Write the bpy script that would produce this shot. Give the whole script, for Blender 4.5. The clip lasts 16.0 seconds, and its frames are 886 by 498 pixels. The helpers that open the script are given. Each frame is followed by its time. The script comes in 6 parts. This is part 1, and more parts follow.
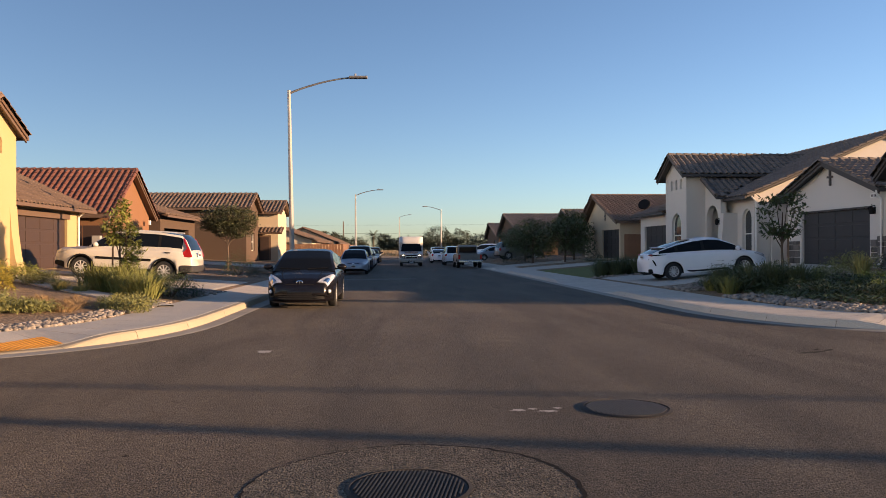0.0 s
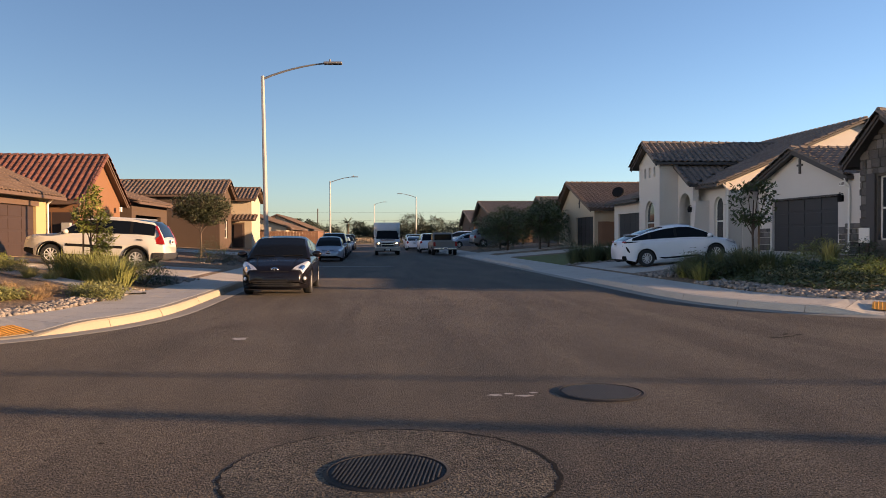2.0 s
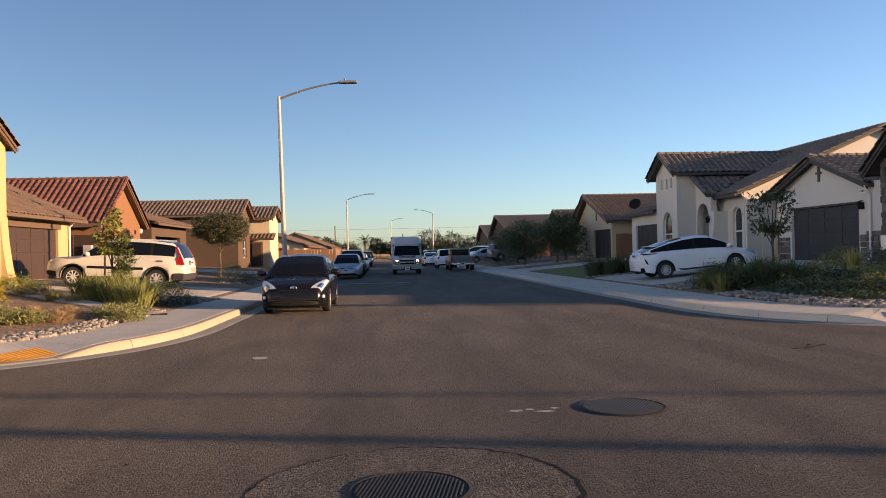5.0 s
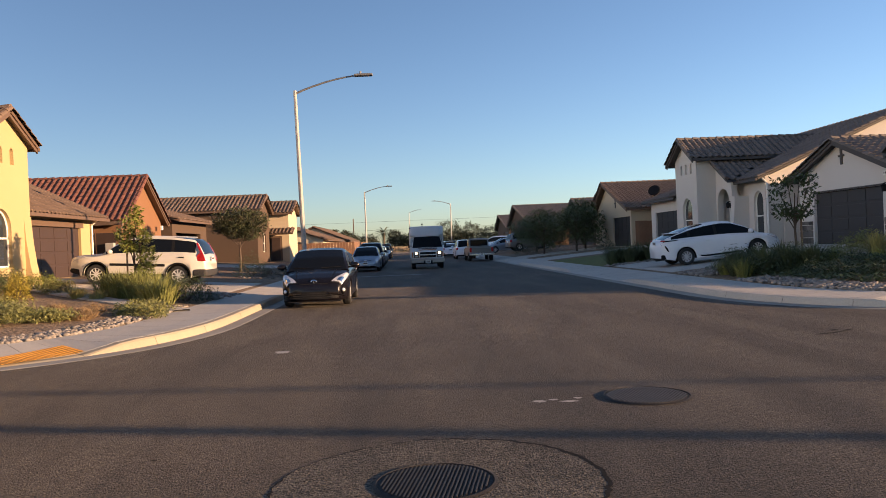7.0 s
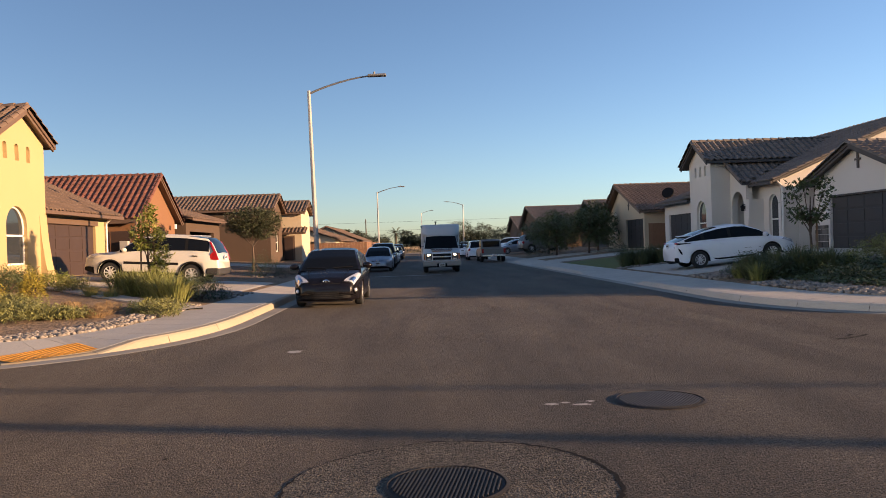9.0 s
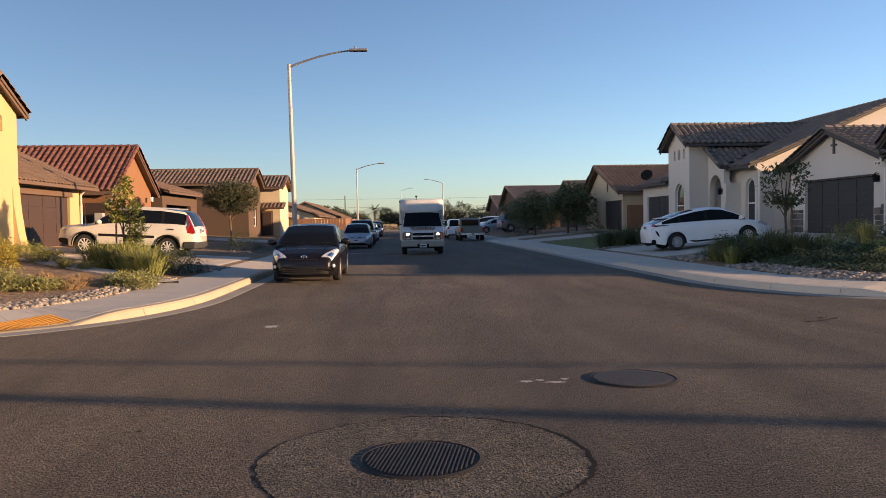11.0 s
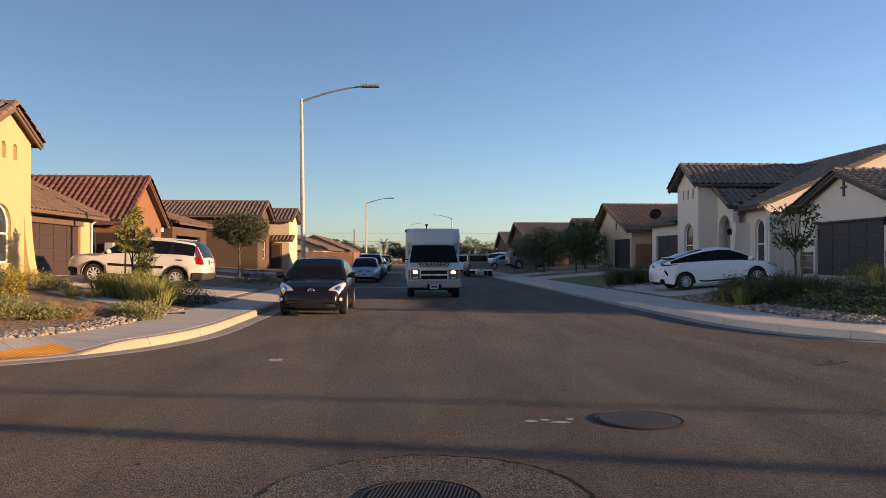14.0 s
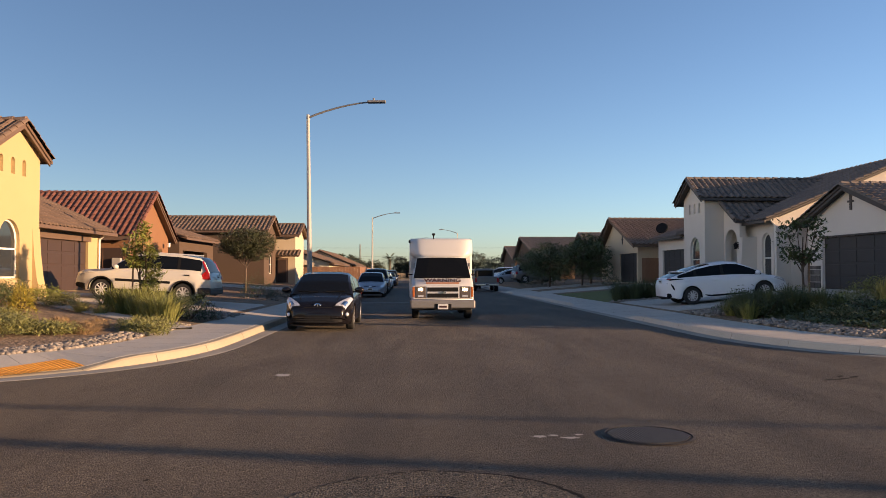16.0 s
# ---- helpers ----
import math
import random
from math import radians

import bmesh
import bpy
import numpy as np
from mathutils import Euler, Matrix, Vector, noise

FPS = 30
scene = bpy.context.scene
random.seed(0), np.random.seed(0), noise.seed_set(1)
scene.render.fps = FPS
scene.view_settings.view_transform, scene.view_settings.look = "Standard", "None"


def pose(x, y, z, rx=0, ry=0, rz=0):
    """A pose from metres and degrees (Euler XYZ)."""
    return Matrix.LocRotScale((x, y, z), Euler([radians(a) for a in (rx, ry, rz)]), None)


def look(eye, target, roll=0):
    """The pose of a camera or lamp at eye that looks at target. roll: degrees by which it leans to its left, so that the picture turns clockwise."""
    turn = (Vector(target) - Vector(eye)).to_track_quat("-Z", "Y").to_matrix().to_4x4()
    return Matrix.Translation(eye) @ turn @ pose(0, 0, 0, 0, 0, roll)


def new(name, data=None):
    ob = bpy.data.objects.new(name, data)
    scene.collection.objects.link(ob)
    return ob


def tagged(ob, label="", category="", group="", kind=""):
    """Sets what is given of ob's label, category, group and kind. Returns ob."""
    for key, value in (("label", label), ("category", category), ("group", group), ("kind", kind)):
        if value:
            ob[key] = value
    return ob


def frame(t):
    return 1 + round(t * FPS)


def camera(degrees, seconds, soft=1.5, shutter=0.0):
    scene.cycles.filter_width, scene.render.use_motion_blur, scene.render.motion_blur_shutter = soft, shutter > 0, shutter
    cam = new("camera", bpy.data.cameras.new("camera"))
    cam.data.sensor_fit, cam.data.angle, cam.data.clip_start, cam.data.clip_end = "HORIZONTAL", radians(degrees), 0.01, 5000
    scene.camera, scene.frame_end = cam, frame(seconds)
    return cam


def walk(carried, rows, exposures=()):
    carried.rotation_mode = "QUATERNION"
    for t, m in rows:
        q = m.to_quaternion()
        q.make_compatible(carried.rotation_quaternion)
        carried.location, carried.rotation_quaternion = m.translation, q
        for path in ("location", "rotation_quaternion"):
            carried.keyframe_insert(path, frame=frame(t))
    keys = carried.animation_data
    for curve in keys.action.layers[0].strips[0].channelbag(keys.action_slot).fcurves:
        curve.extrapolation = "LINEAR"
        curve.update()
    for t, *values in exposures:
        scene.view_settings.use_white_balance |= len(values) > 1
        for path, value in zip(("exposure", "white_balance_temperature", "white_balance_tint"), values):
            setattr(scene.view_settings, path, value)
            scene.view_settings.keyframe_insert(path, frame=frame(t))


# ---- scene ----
cam = camera(60.0, 16.0, soft=0.7)
EXPOSURES = [(0, 1.28), (2, 1.33), (3.2, 1.42), (4.5, 1.35), (8, 1.32), (12, 1.33), (14, 1.24), (16, 1.2)]
PATH = [
    (0, (0.045, -0.051, 1.477), (0.173, 1.945, 1.478), -0.2),
    (0.5, (0.034, -0.062, 1.47), (0.161, 1.934, 1.465), -0.6),
    (1, (0.027, -0.07, 1.464), (0.157, 1.925, 1.445), -1.5),
    (1.5, (0.025, -0.062, 1.464), (0.175, 1.932, 1.426), -1.1),
    (2, (0.026, -0.066, 1.466), (0.219, 1.924, 1.434), -0.2),
    (2.5, (0.03, -0.06, 1.464), (0.263, 1.926, 1.454), -0.1),
    (3, (0.028, -0.067, 1.468), (0.271, 1.918, 1.474), -0.2),
    (3.5, (0.026, -0.08, 1.473), (0.251, 1.907, 1.483), -0.5),
    (4, (0.02, -0.107, 1.482), (0.203, 1.884, 1.505), -0.8),
    (6.5, (0.016, -0.071, 1.479), (0.134, 1.925, 1.46), -2),
    (7, (0.004, -0.08, 1.489), (0.104, 1.917, 1.475), -2.4),
    (7.5, (-0.009, -0.052, 1.496), (0.068, 1.946, 1.486), -1.5),
    (8, (-0.002, -0.056, 1.494), (0.04, 1.943, 1.485), -2.6),
    (10.5, (-0.004, -0.055, 1.492), (0.114, 1.941, 1.456), -0.7),
    (11, (0.004, -0.056, 1.48), (0.126, 1.939, 1.411), -0.9),
    (11.5, (0.012, -0.077, 1.477), (0.152, 1.917, 1.402), -0.6),
    (12, (0.032, -0.064, 1.482), (0.201, 1.929, 1.455), -0.7),
    (12.5, (0.036, -0.044, 1.475), (0.211, 1.948, 1.483), -0.6),
    (13, (0.019, -0.089, 1.474), (0.17, 1.905, 1.495), 0.4),
    (13.5, (0.02, -0.073, 1.49), (0.143, 1.923, 1.525), 0.2),
    (14, (0.025, -0.037, 1.487), (0.126, 1.96, 1.51), 0.1),
    (14.5, (0.015, -0.036, 1.478), (0.109, 1.961, 1.479), 0.1),
    (15, (0.005, -0.088, 1.488), (0.1, 1.91, 1.504), -0.1),
    (15.5, (0.008, -0.054, 1.491), (0.104, 1.943, 1.54), -0),
    (16, (0.005, -0.054, 1.492), (0.091, 1.943, 1.553), -0),
]
walk(cam, [(t, look(eye, target, roll)) for t, eye, target, roll in PATH], [(t, e, 6800, 18) for t, e in EXPOSURES])

# ---- light ----
SUN_TO = Vector((0.95, -0.31, 0.0)).normalized()
SUN_EL = radians(8.2)
world = bpy.data.worlds.new("world")
scene.world = world
world.use_nodes = True
wn = world.node_tree.nodes
sky = wn.new("ShaderNodeTexSky")
sky.sky_type = "NISHITA"
sky.sun_disc = False
sky.sun_elevation = SUN_EL
sky.sun_rotation = -math.atan2(SUN_TO.x, SUN_TO.y)
sky.altitude = 100
sky.air_density = 0.8
sky.dust_density = 0.5
sky.ozone_density = 2.5
wn["Background"].inputs["Strength"].default_value = 0.09
world.node_tree.links.new(sky.outputs[0], wn["Background"].inputs["Color"])
sun = new("sun", bpy.data.lights.new("sun", "SUN"))
sun.data.energy, sun.data.angle, sun.data.color = 4.9, radians(0.55), (1.0, 0.68, 0.4)
sun.matrix_world = look(SUN_TO * 60 + Vector((0, 0, 60 * math.tan(SUN_EL))), (0, 0, 0))


# ---- materials ----
def material(name, color, rough=0.6, metal=0.0, vary=0.15, scale=3.0, fine=40.0, bump=0.1, spread=0.0, coat=0.0, dist=0.01, obvar=0.0):
    """A surface with variation at two scales, relief, and a shift from piece to piece."""
    m = bpy.data.materials.new(name)
    m.use_nodes = True
    nt = m.node_tree
    n, l = nt.nodes, nt.links
    b = n["Principled BSDF"]
    b.inputs["Roughness"].default_value, b.inputs["Metallic"].default_value = rough, metal
    b.inputs["Coat Weight"].default_value = coat
    b.inputs["Coat Roughness"].default_value = 0.05
    co = n.new("ShaderNodeTexCoord")
    big, small = n.new("ShaderNodeTexNoise"), n.new("ShaderNodeTexNoise")
    big.inputs["Scale"].default_value, big.inputs["Detail"].default_value = scale, 5
    small.inputs["Scale"].default_value, small.inputs["Detail"].default_value = fine, 3
    l.new(co.outputs["Object"], big.inputs["Vector"]), l.new(co.outputs["Object"], small.inputs["Vector"])
    add = n.new("ShaderNodeMath")
    add.operation = "ADD"
    l.new(big.outputs["Fac"], add.inputs[0]), l.new(small.outputs["Fac"], add.inputs[1])
    last = add.outputs[0]
    if spread or obvar:
        src = n.new("ShaderNodeObjectInfo" if obvar else "ShaderNodeNewGeometry")
        mul = n.new("ShaderNodeMath")
        mul.operation = "MULTIPLY_ADD"
        mul.inputs[1].default_value = obvar or spread
        l.new(src.outputs["Random" if obvar else "Random Per Island"], mul.inputs[0]), l.new(last, mul.inputs[2])
        sub = n.new("ShaderNodeMath")
        sub.operation = "SUBTRACT"
        sub.inputs[1].default_value = (obvar or spread) / 2
        l.new(mul.outputs[0], sub.inputs[0])
        last = sub.outputs[0]
    mr = n.new("ShaderNodeMapRange")
    mr.clamp = False
    mr.inputs["From Min"].default_value, mr.inputs["From Max"].default_value = 0.5, 1.5
    mr.inputs["To Min"].default_value, mr.inputs["To Max"].default_value = 1 - vary, 1 + vary
    l.new(last, mr.inputs["Value"])
    mix = n.new("ShaderNodeVectorMath")
    mix.operation = "SCALE"
    mix.inputs[0].default_value = color
    l.new(mr.outputs[0], mix.inputs["Scale"]), l.new(mix.outputs[0], b.inputs["Base Color"])
    if bump:
        bp = n.new("ShaderNodeBump")
        bp.inputs["Strength"].default_value, bp.inputs["Distance"].default_value = bump, dist
        l.new(small.outputs["Fac"], bp.inputs["Height"]), l.new(bp.outputs[0], b.inputs["Normal"])
    return m


def glowing(name, color, strength):
    m = material(name, color, 0.3, bump=0)
    b = m.node_tree.nodes["Principled BSDF"]
    b.inputs["Emission Color"].default_value, b.inputs["Emission Strength"].default_value = (*color, 1), strength
    return m


ASPHALT = material("asphalt", (0.054, 0.0435, 0.031), 0.76, vary=0.55, scale=0.45, fine=60, bump=0.6, dist=0.025)
ASPHALT.node_tree.nodes["Principled BSDF"].inputs["Specular IOR Level"].default_value = 0.4
ASPHALT.node_tree.nodes["Principled BSDF"].inputs["Diffuse Roughness"].default_value = 0.35
ASPHALT.node_tree.nodes["Principled BSDF"].inputs["Sheen Weight"].default_value = 0.032
ASPHALT.node_tree.nodes["Principled BSDF"].inputs["Sheen Roughness"].default_value = 0.3
ASPHALT.node_tree.nodes["Principled BSDF"].inputs["Sheen Tint"].default_value = (1.0, 0.86, 0.72, 1)
PATCH = material("asphalt_patch", (0.064, 0.054, 0.04), 0.85, vary=1.0, scale=2, fine=60, bump=1.0, dist=0.03)
TAR = material("tar", (0.022, 0.02, 0.018), 0.9, vary=0.4)
TAR.node_tree.nodes["Principled BSDF"].inputs["Specular IOR Level"].default_value = 0.1
SPLASH = material("pale_splash", (0.33, 0.31, 0.29), 0.9, vary=0.4, scale=8)
IRON_DULL = material("dull_iron", (0.045, 0.039, 0.034), 0.6, 0.2, vary=0.5, scale=9, fine=90, bump=0.2)
IRON_WORN = material("worn_iron", (0.12, 0.105, 0.09), 0.55, 0.2, vary=0.4, scale=9, fine=90, bump=0.2)
IRON = material("cast_iron", (0.016, 0.014, 0.013), 0.75, 0.1, vary=0.4, scale=6, fine=90, bump=0.3)
CONCRETE = material("concrete", (0.45, 0.41, 0.35), 0.85, vary=0.14, scale=1.2, fine=60, bump=0.2, obvar=0.25)
GUTTER = material("stained_gutter", (0.27, 0.25, 0.215), 0.85, vary=0.35, scale=0.8, fine=40, bump=0.2)
# Left kerb's concrete, with the low sun's tan put into its colour.
KERB_SUNLIT = material("kerb_concrete_sunlit", (0.33, 0.28, 0.2), 0.85, vary=0.16, scale=1.5, fine=60, bump=0.2, obvar=0.25)
TACTILE = material("tactile_yellow", (0.6, 0.27, 0.035), 0.7, vary=0.15)
SOIL = material("soil", (0.2, 0.135, 0.082), 0.95, vary=0.5, scale=0.9, fine=14, bump=1.0, dist=0.05)
FIELD = material("dry_field", (0.16, 0.13, 0.08), 0.95, vary=0.4, scale=0.05, fine=2)
STRAW = material("dry_grass", (0.3, 0.2, 0.1), 0.9, vary=0.4, spread=0.6)
LAWN = material("lawn", (0.12, 0.135, 0.03), 0.9, vary=0.4, scale=2, fine=60, bump=0.8, dist=0.03)
ROCK = material("river_rock", (0.22, 0.19, 0.16), 0.8, vary=0.35, scale=2, fine=20, bump=0.2, obvar=1.2)
ROCKS = material("river_rocks", (0.22, 0.19, 0.16), 0.8, vary=0.35, scale=2, fine=20, bump=0.2, spread=1.2)
YELLOW = material("yellow_stucco", (0.42, 0.31, 0.155), 0.9, vary=0.06, scale=0.6, fine=60, bump=0.35)
CREAM = material("cream_stucco", (0.5, 0.41, 0.29), 0.9, vary=0.06, scale=0.6, fine=60, bump=0.35)
ORANGE = material("terracotta_stucco", (0.205, 0.1, 0.048), 0.9, vary=0.07, scale=0.6, fine=60, bump=0.35)
# Brown walls, their colour lowered further to hold the shade lying on them.
BROWN_SHADED = material("shaded_brown_stucco", (0.08, 0.05, 0.032), 0.9, vary=0.07, scale=0.6, fine=60, bump=0.35)
GREY = material("pale_grey_stucco", (0.6, 0.55, 0.49), 0.9, vary=0.06, scale=0.6, fine=60, bump=0.35)
STONE = material("dark_ledge_stone", (0.12, 0.105, 0.093), 0.85, vary=0.4, scale=2, fine=25, bump=0.5, spread=1.1)
STONE_P = material("dark_ledge_stone_piece", (0.12, 0.105, 0.093), 0.85, vary=0.4, scale=2, fine=25, bump=0.5, obvar=1.1)
TRIM = material("brown_trim", (0.12, 0.075, 0.05), 0.6, vary=0.12)
DARKTRIM = material("dark_trim", (0.06, 0.05, 0.045), 0.6, vary=0.12)
WHITEPAINT = material("white_paint", (0.72, 0.69, 0.63), 0.5, vary=0.05)
DOOR_BROWN = material("brown_door", (0.05, 0.03, 0.023), 0.55, vary=0.15, fine=20)
DOOR_DARK = material("dark_door", (0.032, 0.029, 0.029), 0.55, vary=0.15, fine=20)
FENCE = material("fence_wood", (0.2, 0.105, 0.06), 0.8, vary=0.3, scale=2, fine=18, obvar=0.6)
TILE_RED = material("red_clay_tile", (0.16, 0.062, 0.042), 0.75, vary=0.22, scale=1.5, fine=20, spread=0.9)
TILE_BROWN = material("brown_tile", (0.15, 0.1, 0.07), 0.75, vary=0.22, scale=1.5, fine=20, spread=0.7)
TILE_GREY = material("grey_brown_tile", (0.15, 0.12, 0.1), 0.75, vary=0.22, scale=1.5, fine=20, spread=0.7)
TILE_RED_P = material("red_clay_tile_piece", (0.16, 0.062, 0.042), 0.75, vary=0.22, scale=1.5, fine=20, obvar=0.9)
TILE_BROWN_P = material("brown_tile_piece", (0.15, 0.1, 0.07), 0.75, vary=0.22, scale=1.5, fine=20, obvar=0.7)
TILE_GREY_P = material("grey_brown_tile_piece", (0.15, 0.12, 0.1), 0.75, vary=0.22, scale=1.5, fine=20, obvar=0.7)
PIECE = {TILE_RED: TILE_RED_P, TILE_BROWN: TILE_BROWN_P, TILE_GREY: TILE_GREY_P}
STEEL = material("galvanised_steel", (0.33, 0.32, 0.3), 0.5, 0.3, vary=0.1, fine=15)
LAMP_GREY = material("lamp_grey", (0.2, 0.2, 0.2), 0.5, 0.4)
BARK = material("bark", (0.1, 0.07, 0.05), 0.9, vary=0.4, fine=20, bump=0.6)
STAKE = material("stake_wood", (0.16, 0.1, 0.06), 0.85, vary=0.3)
LEAF = material("leaf", (0.2, 0.22, 0.045), 0.6, vary=0.3, spread=0.9)
LEAF_DARK = material("dark_leaf", (0.035, 0.055, 0.02), 0.6, vary=0.3, spread=0.9)
LEAF_OLIVE = material("olive_leaf", (0.2, 0.2, 0.065), 0.65, vary=0.3, spread=0.9)
LEAF_OLIVE_DARK = material("dull_olive_leaf", (0.075, 0.085, 0.04), 0.65, vary=0.3, spread=0.9)
LEAF_MID = material("mid_green_leaf", (0.07, 0.095, 0.035), 0.6, vary=0.3, spread=0.9)
LEAF_YELLOW = material("yellow_leaf", (0.33, 0.27, 0.04), 0.65, vary=0.3, spread=0.9)
LEAF_FAR = material("far_leaf", (0.05, 0.06, 0.035), 0.8, vary=0.3, spread=0.9)
BLADE_DIM = material("dark_grass_blade", (0.075, 0.095, 0.04), 0.7, vary=0.3, spread=0.8)
BLADE = material("grass_blade", (0.2, 0.21, 0.06), 0.6, vary=0.3, spread=0.9)
FLAX = material("yellow_green_blade", (0.3, 0.27, 0.09), 0.6, vary=0.3, spread=0.7)
FLOWER = material("red_flower", (0.45, 0.05, 0.03), 0.6)
BLACK = material("black_plastic", (0.01, 0.01, 0.011), 0.7, vary=0.1)
BLACK.node_tree.nodes["Principled BSDF"].inputs["Specular IOR Level"].default_value = 0.15
RUBBER = material("tyre_rubber", (0.018, 0.018, 0.018), 0.85, vary=0.2)
ALLOY = material("alloy", (0.62, 0.62, 0.62), 0.35, 0.25, vary=0.05)
CHROME = material("chrome", (0.7, 0.7, 0.7), 0.15, 1.0, vary=0.02, bump=0)
PAINT = {k: material("car_paint_" + k, c, 0.4, m_, vary=0.03, bump=0, coat=0.6 if max(c) > 0.1 else 0.2) for k, c, m_ in (
    ("charcoal", (0.007, 0.006, 0.0075), 0.0), ("white", (0.75, 0.76, 0.78), 0.0), ("pearl", (0.56, 0.53, 0.46), 0.0),
    ("silver", (0.36, 0.39, 0.44), 0.6), ("navy", (0.02, 0.025, 0.045), 0.3), ("gold", (0.15, 0.145, 0.135), 0.3), ("black", (0.012, 0.012, 0.013), 0.2))}
BOXWHITE = material("white_van_panel", (0.55, 0.54, 0.52), 0.4, vary=0.06, scale=0.8)
GLASS = material("tinted_glass", (0.006, 0.007, 0.008), 0.04, vary=0.05, bump=0)
GLASS.node_tree.nodes["Principled BSDF"].inputs["Specular IOR Level"].default_value = 0.16
for _p in ("charcoal", "black", "navy"):
    PAINT[_p].node_tree.nodes["Principled BSDF"].inputs["Specular IOR Level"].default_value = 0.3
    PAINT[_p].node_tree.nodes["Principled BSDF"].inputs["Roughness"].default_value = 0.22
    PAINT[_p].node_tree.nodes["Principled BSDF"].inputs["Coat Weight"].default_value = 0.1
PANE = material("window_pane", (0.03, 0.035, 0.04), 0.05, vary=0.1, bump=0)
LENS = material("clear_lens", (0.62, 0.63, 0.66), 0.2, 0.4, vary=0.5, scale=14, bump=0)
TAIL = material("tail_red", (0.35, 0.012, 0.012), 0.2, vary=0.1, bump=0)
AMBER = material("amber_lens", (0.4, 0.11, 0.02), 0.2, vary=0.1, bump=0)
HEADLIGHT = glowing("lit_headlight", (1.0, 0.8, 0.5), 3.5)
PLATE = material("plate", (0.6, 0.6, 0.58), 0.5)
INK = material("dark_ink", (0.05, 0.02, 0.02), 0.6)
ORANGE_INK = material("orange_ink", (0.45, 0.15, 0.05), 0.6)


def grainy(m, scale, low, high):
    """Adds stones of differing lightness, as in worn asphalt."""
    nt = m.node_tree
    n, l = nt.nodes, nt.links
    b = n["Principled BSDF"]
    src = b.inputs["Base Color"].links[0].from_socket
    co, vo = n.new("ShaderNodeTexCoord"), n.new("ShaderNodeTexVoronoi")
    vo.inputs["Scale"].default_value = scale
    l.new(co.outputs["Object"], vo.inputs["Vector"])
    sep, mr, sc = n.new("ShaderNodeSeparateColor"), n.new("ShaderNodeMapRange"), n.new("ShaderNodeVectorMath")
    l.new(vo.outputs["Color"], sep.inputs[0]), l.new(sep.outputs[0], mr.inputs["Value"])
    mr.inputs["To Min"].default_value, mr.inputs["To Max"].default_value = low, high
    sc.operation = "SCALE"
    l.new(src, sc.inputs[0]), l.new(mr.outputs[0], sc.inputs["Scale"]), l.new(sc.outputs[0], b.inputs["Base Color"])


def tracked(m, depth):
    """Long soft streaks, darker where wheels pass along the street."""
    nt = m.node_tree
    n, l = nt.nodes, nt.links
    b = n["Principled BSDF"]
    src = b.inputs["Base Color"].links[0].from_socket
    co, mp, tx = n.new("ShaderNodeTexCoord"), n.new("ShaderNodeMapping"), n.new("ShaderNodeTexNoise")
    mp.inputs["Scale"].default_value = (0.75, 0.11, 1)
    mp.inputs["Rotation"].default_value = (0, 0, radians(12))
    tx.inputs["Scale"].default_value, tx.inputs["Detail"].default_value, tx.inputs["Distortion"].default_value = 1.3, 6, 0.8
    l.new(co.outputs["Object"], mp.inputs["Vector"]), l.new(mp.outputs[0], tx.inputs["Vector"])
    mr, sc = n.new("ShaderNodeMapRange"), n.new("ShaderNodeVectorMath")
    mr.inputs["From Min"].default_value, mr.inputs["From Max"].default_value = 0.36, 0.62
    mr.inputs["To Min"].default_value, mr.inputs["To Max"].default_value = 1 - depth, 1 + depth * 0.35
    l.new(tx.outputs["Fac"], mr.inputs["Value"])
    sc.operation = "SCALE"
    l.new(src, sc.inputs[0]), l.new(mr.outputs[0], sc.inputs["Scale"]), l.new(sc.outputs[0], b.inputs["Base Color"])


tracked(ASPHALT, 0.45)
grainy(ASPHALT, 110, 0.15, 1.85)
grainy(ASPHALT, 38, 0.7, 1.3)
grainy(PATCH, 60, 0.2, 1.9)
grainy(SOIL, 20, 0.5, 1.5)
grainy(CONCRETE, 120, 0.85, 1.15)


# ---- helpers for meshes ----
def from_bm(name, bm, mt, parent=None, label="", smooth=False, at=None):
    me = bpy.data.meshes.new(name)
    bmesh.ops.recalc_face_normals(bm, faces=bm.faces)
    bm.to_mesh(me)
    bm.free()
    me.materials.append(mt)
    if smooth:
        me.polygons.foreach_set("use_smooth", [True] * len(me.polygons))
    ob = new(name, me)
    if parent:
        ob.parent = parent
    if at is not None:
        ob.matrix_basis = at
    if label:
        ob["label"] = label
    return ob


part = from_bm


def from_lists(name, verts, faces, mt, parent=None, label="", smooth=False, at=None):
    me = bpy.data.meshes.new(name)
    me.from_pydata([tuple(v) for v in verts], [], faces)
    me.materials.append(mt)
    if smooth:
        me.polygons.foreach_set("use_smooth", [True] * len(me.polygons))
    ob = new(name, me)
    if parent:
        ob.parent = parent
    if at is not None:
        ob.matrix_basis = at
    if label:
        ob["label"] = label
    return ob


def base(name, m, label, category, group="", kind=""):
    ob = new(name)
    ob.matrix_basis = m
    return tagged(ob, label, category, group, kind)


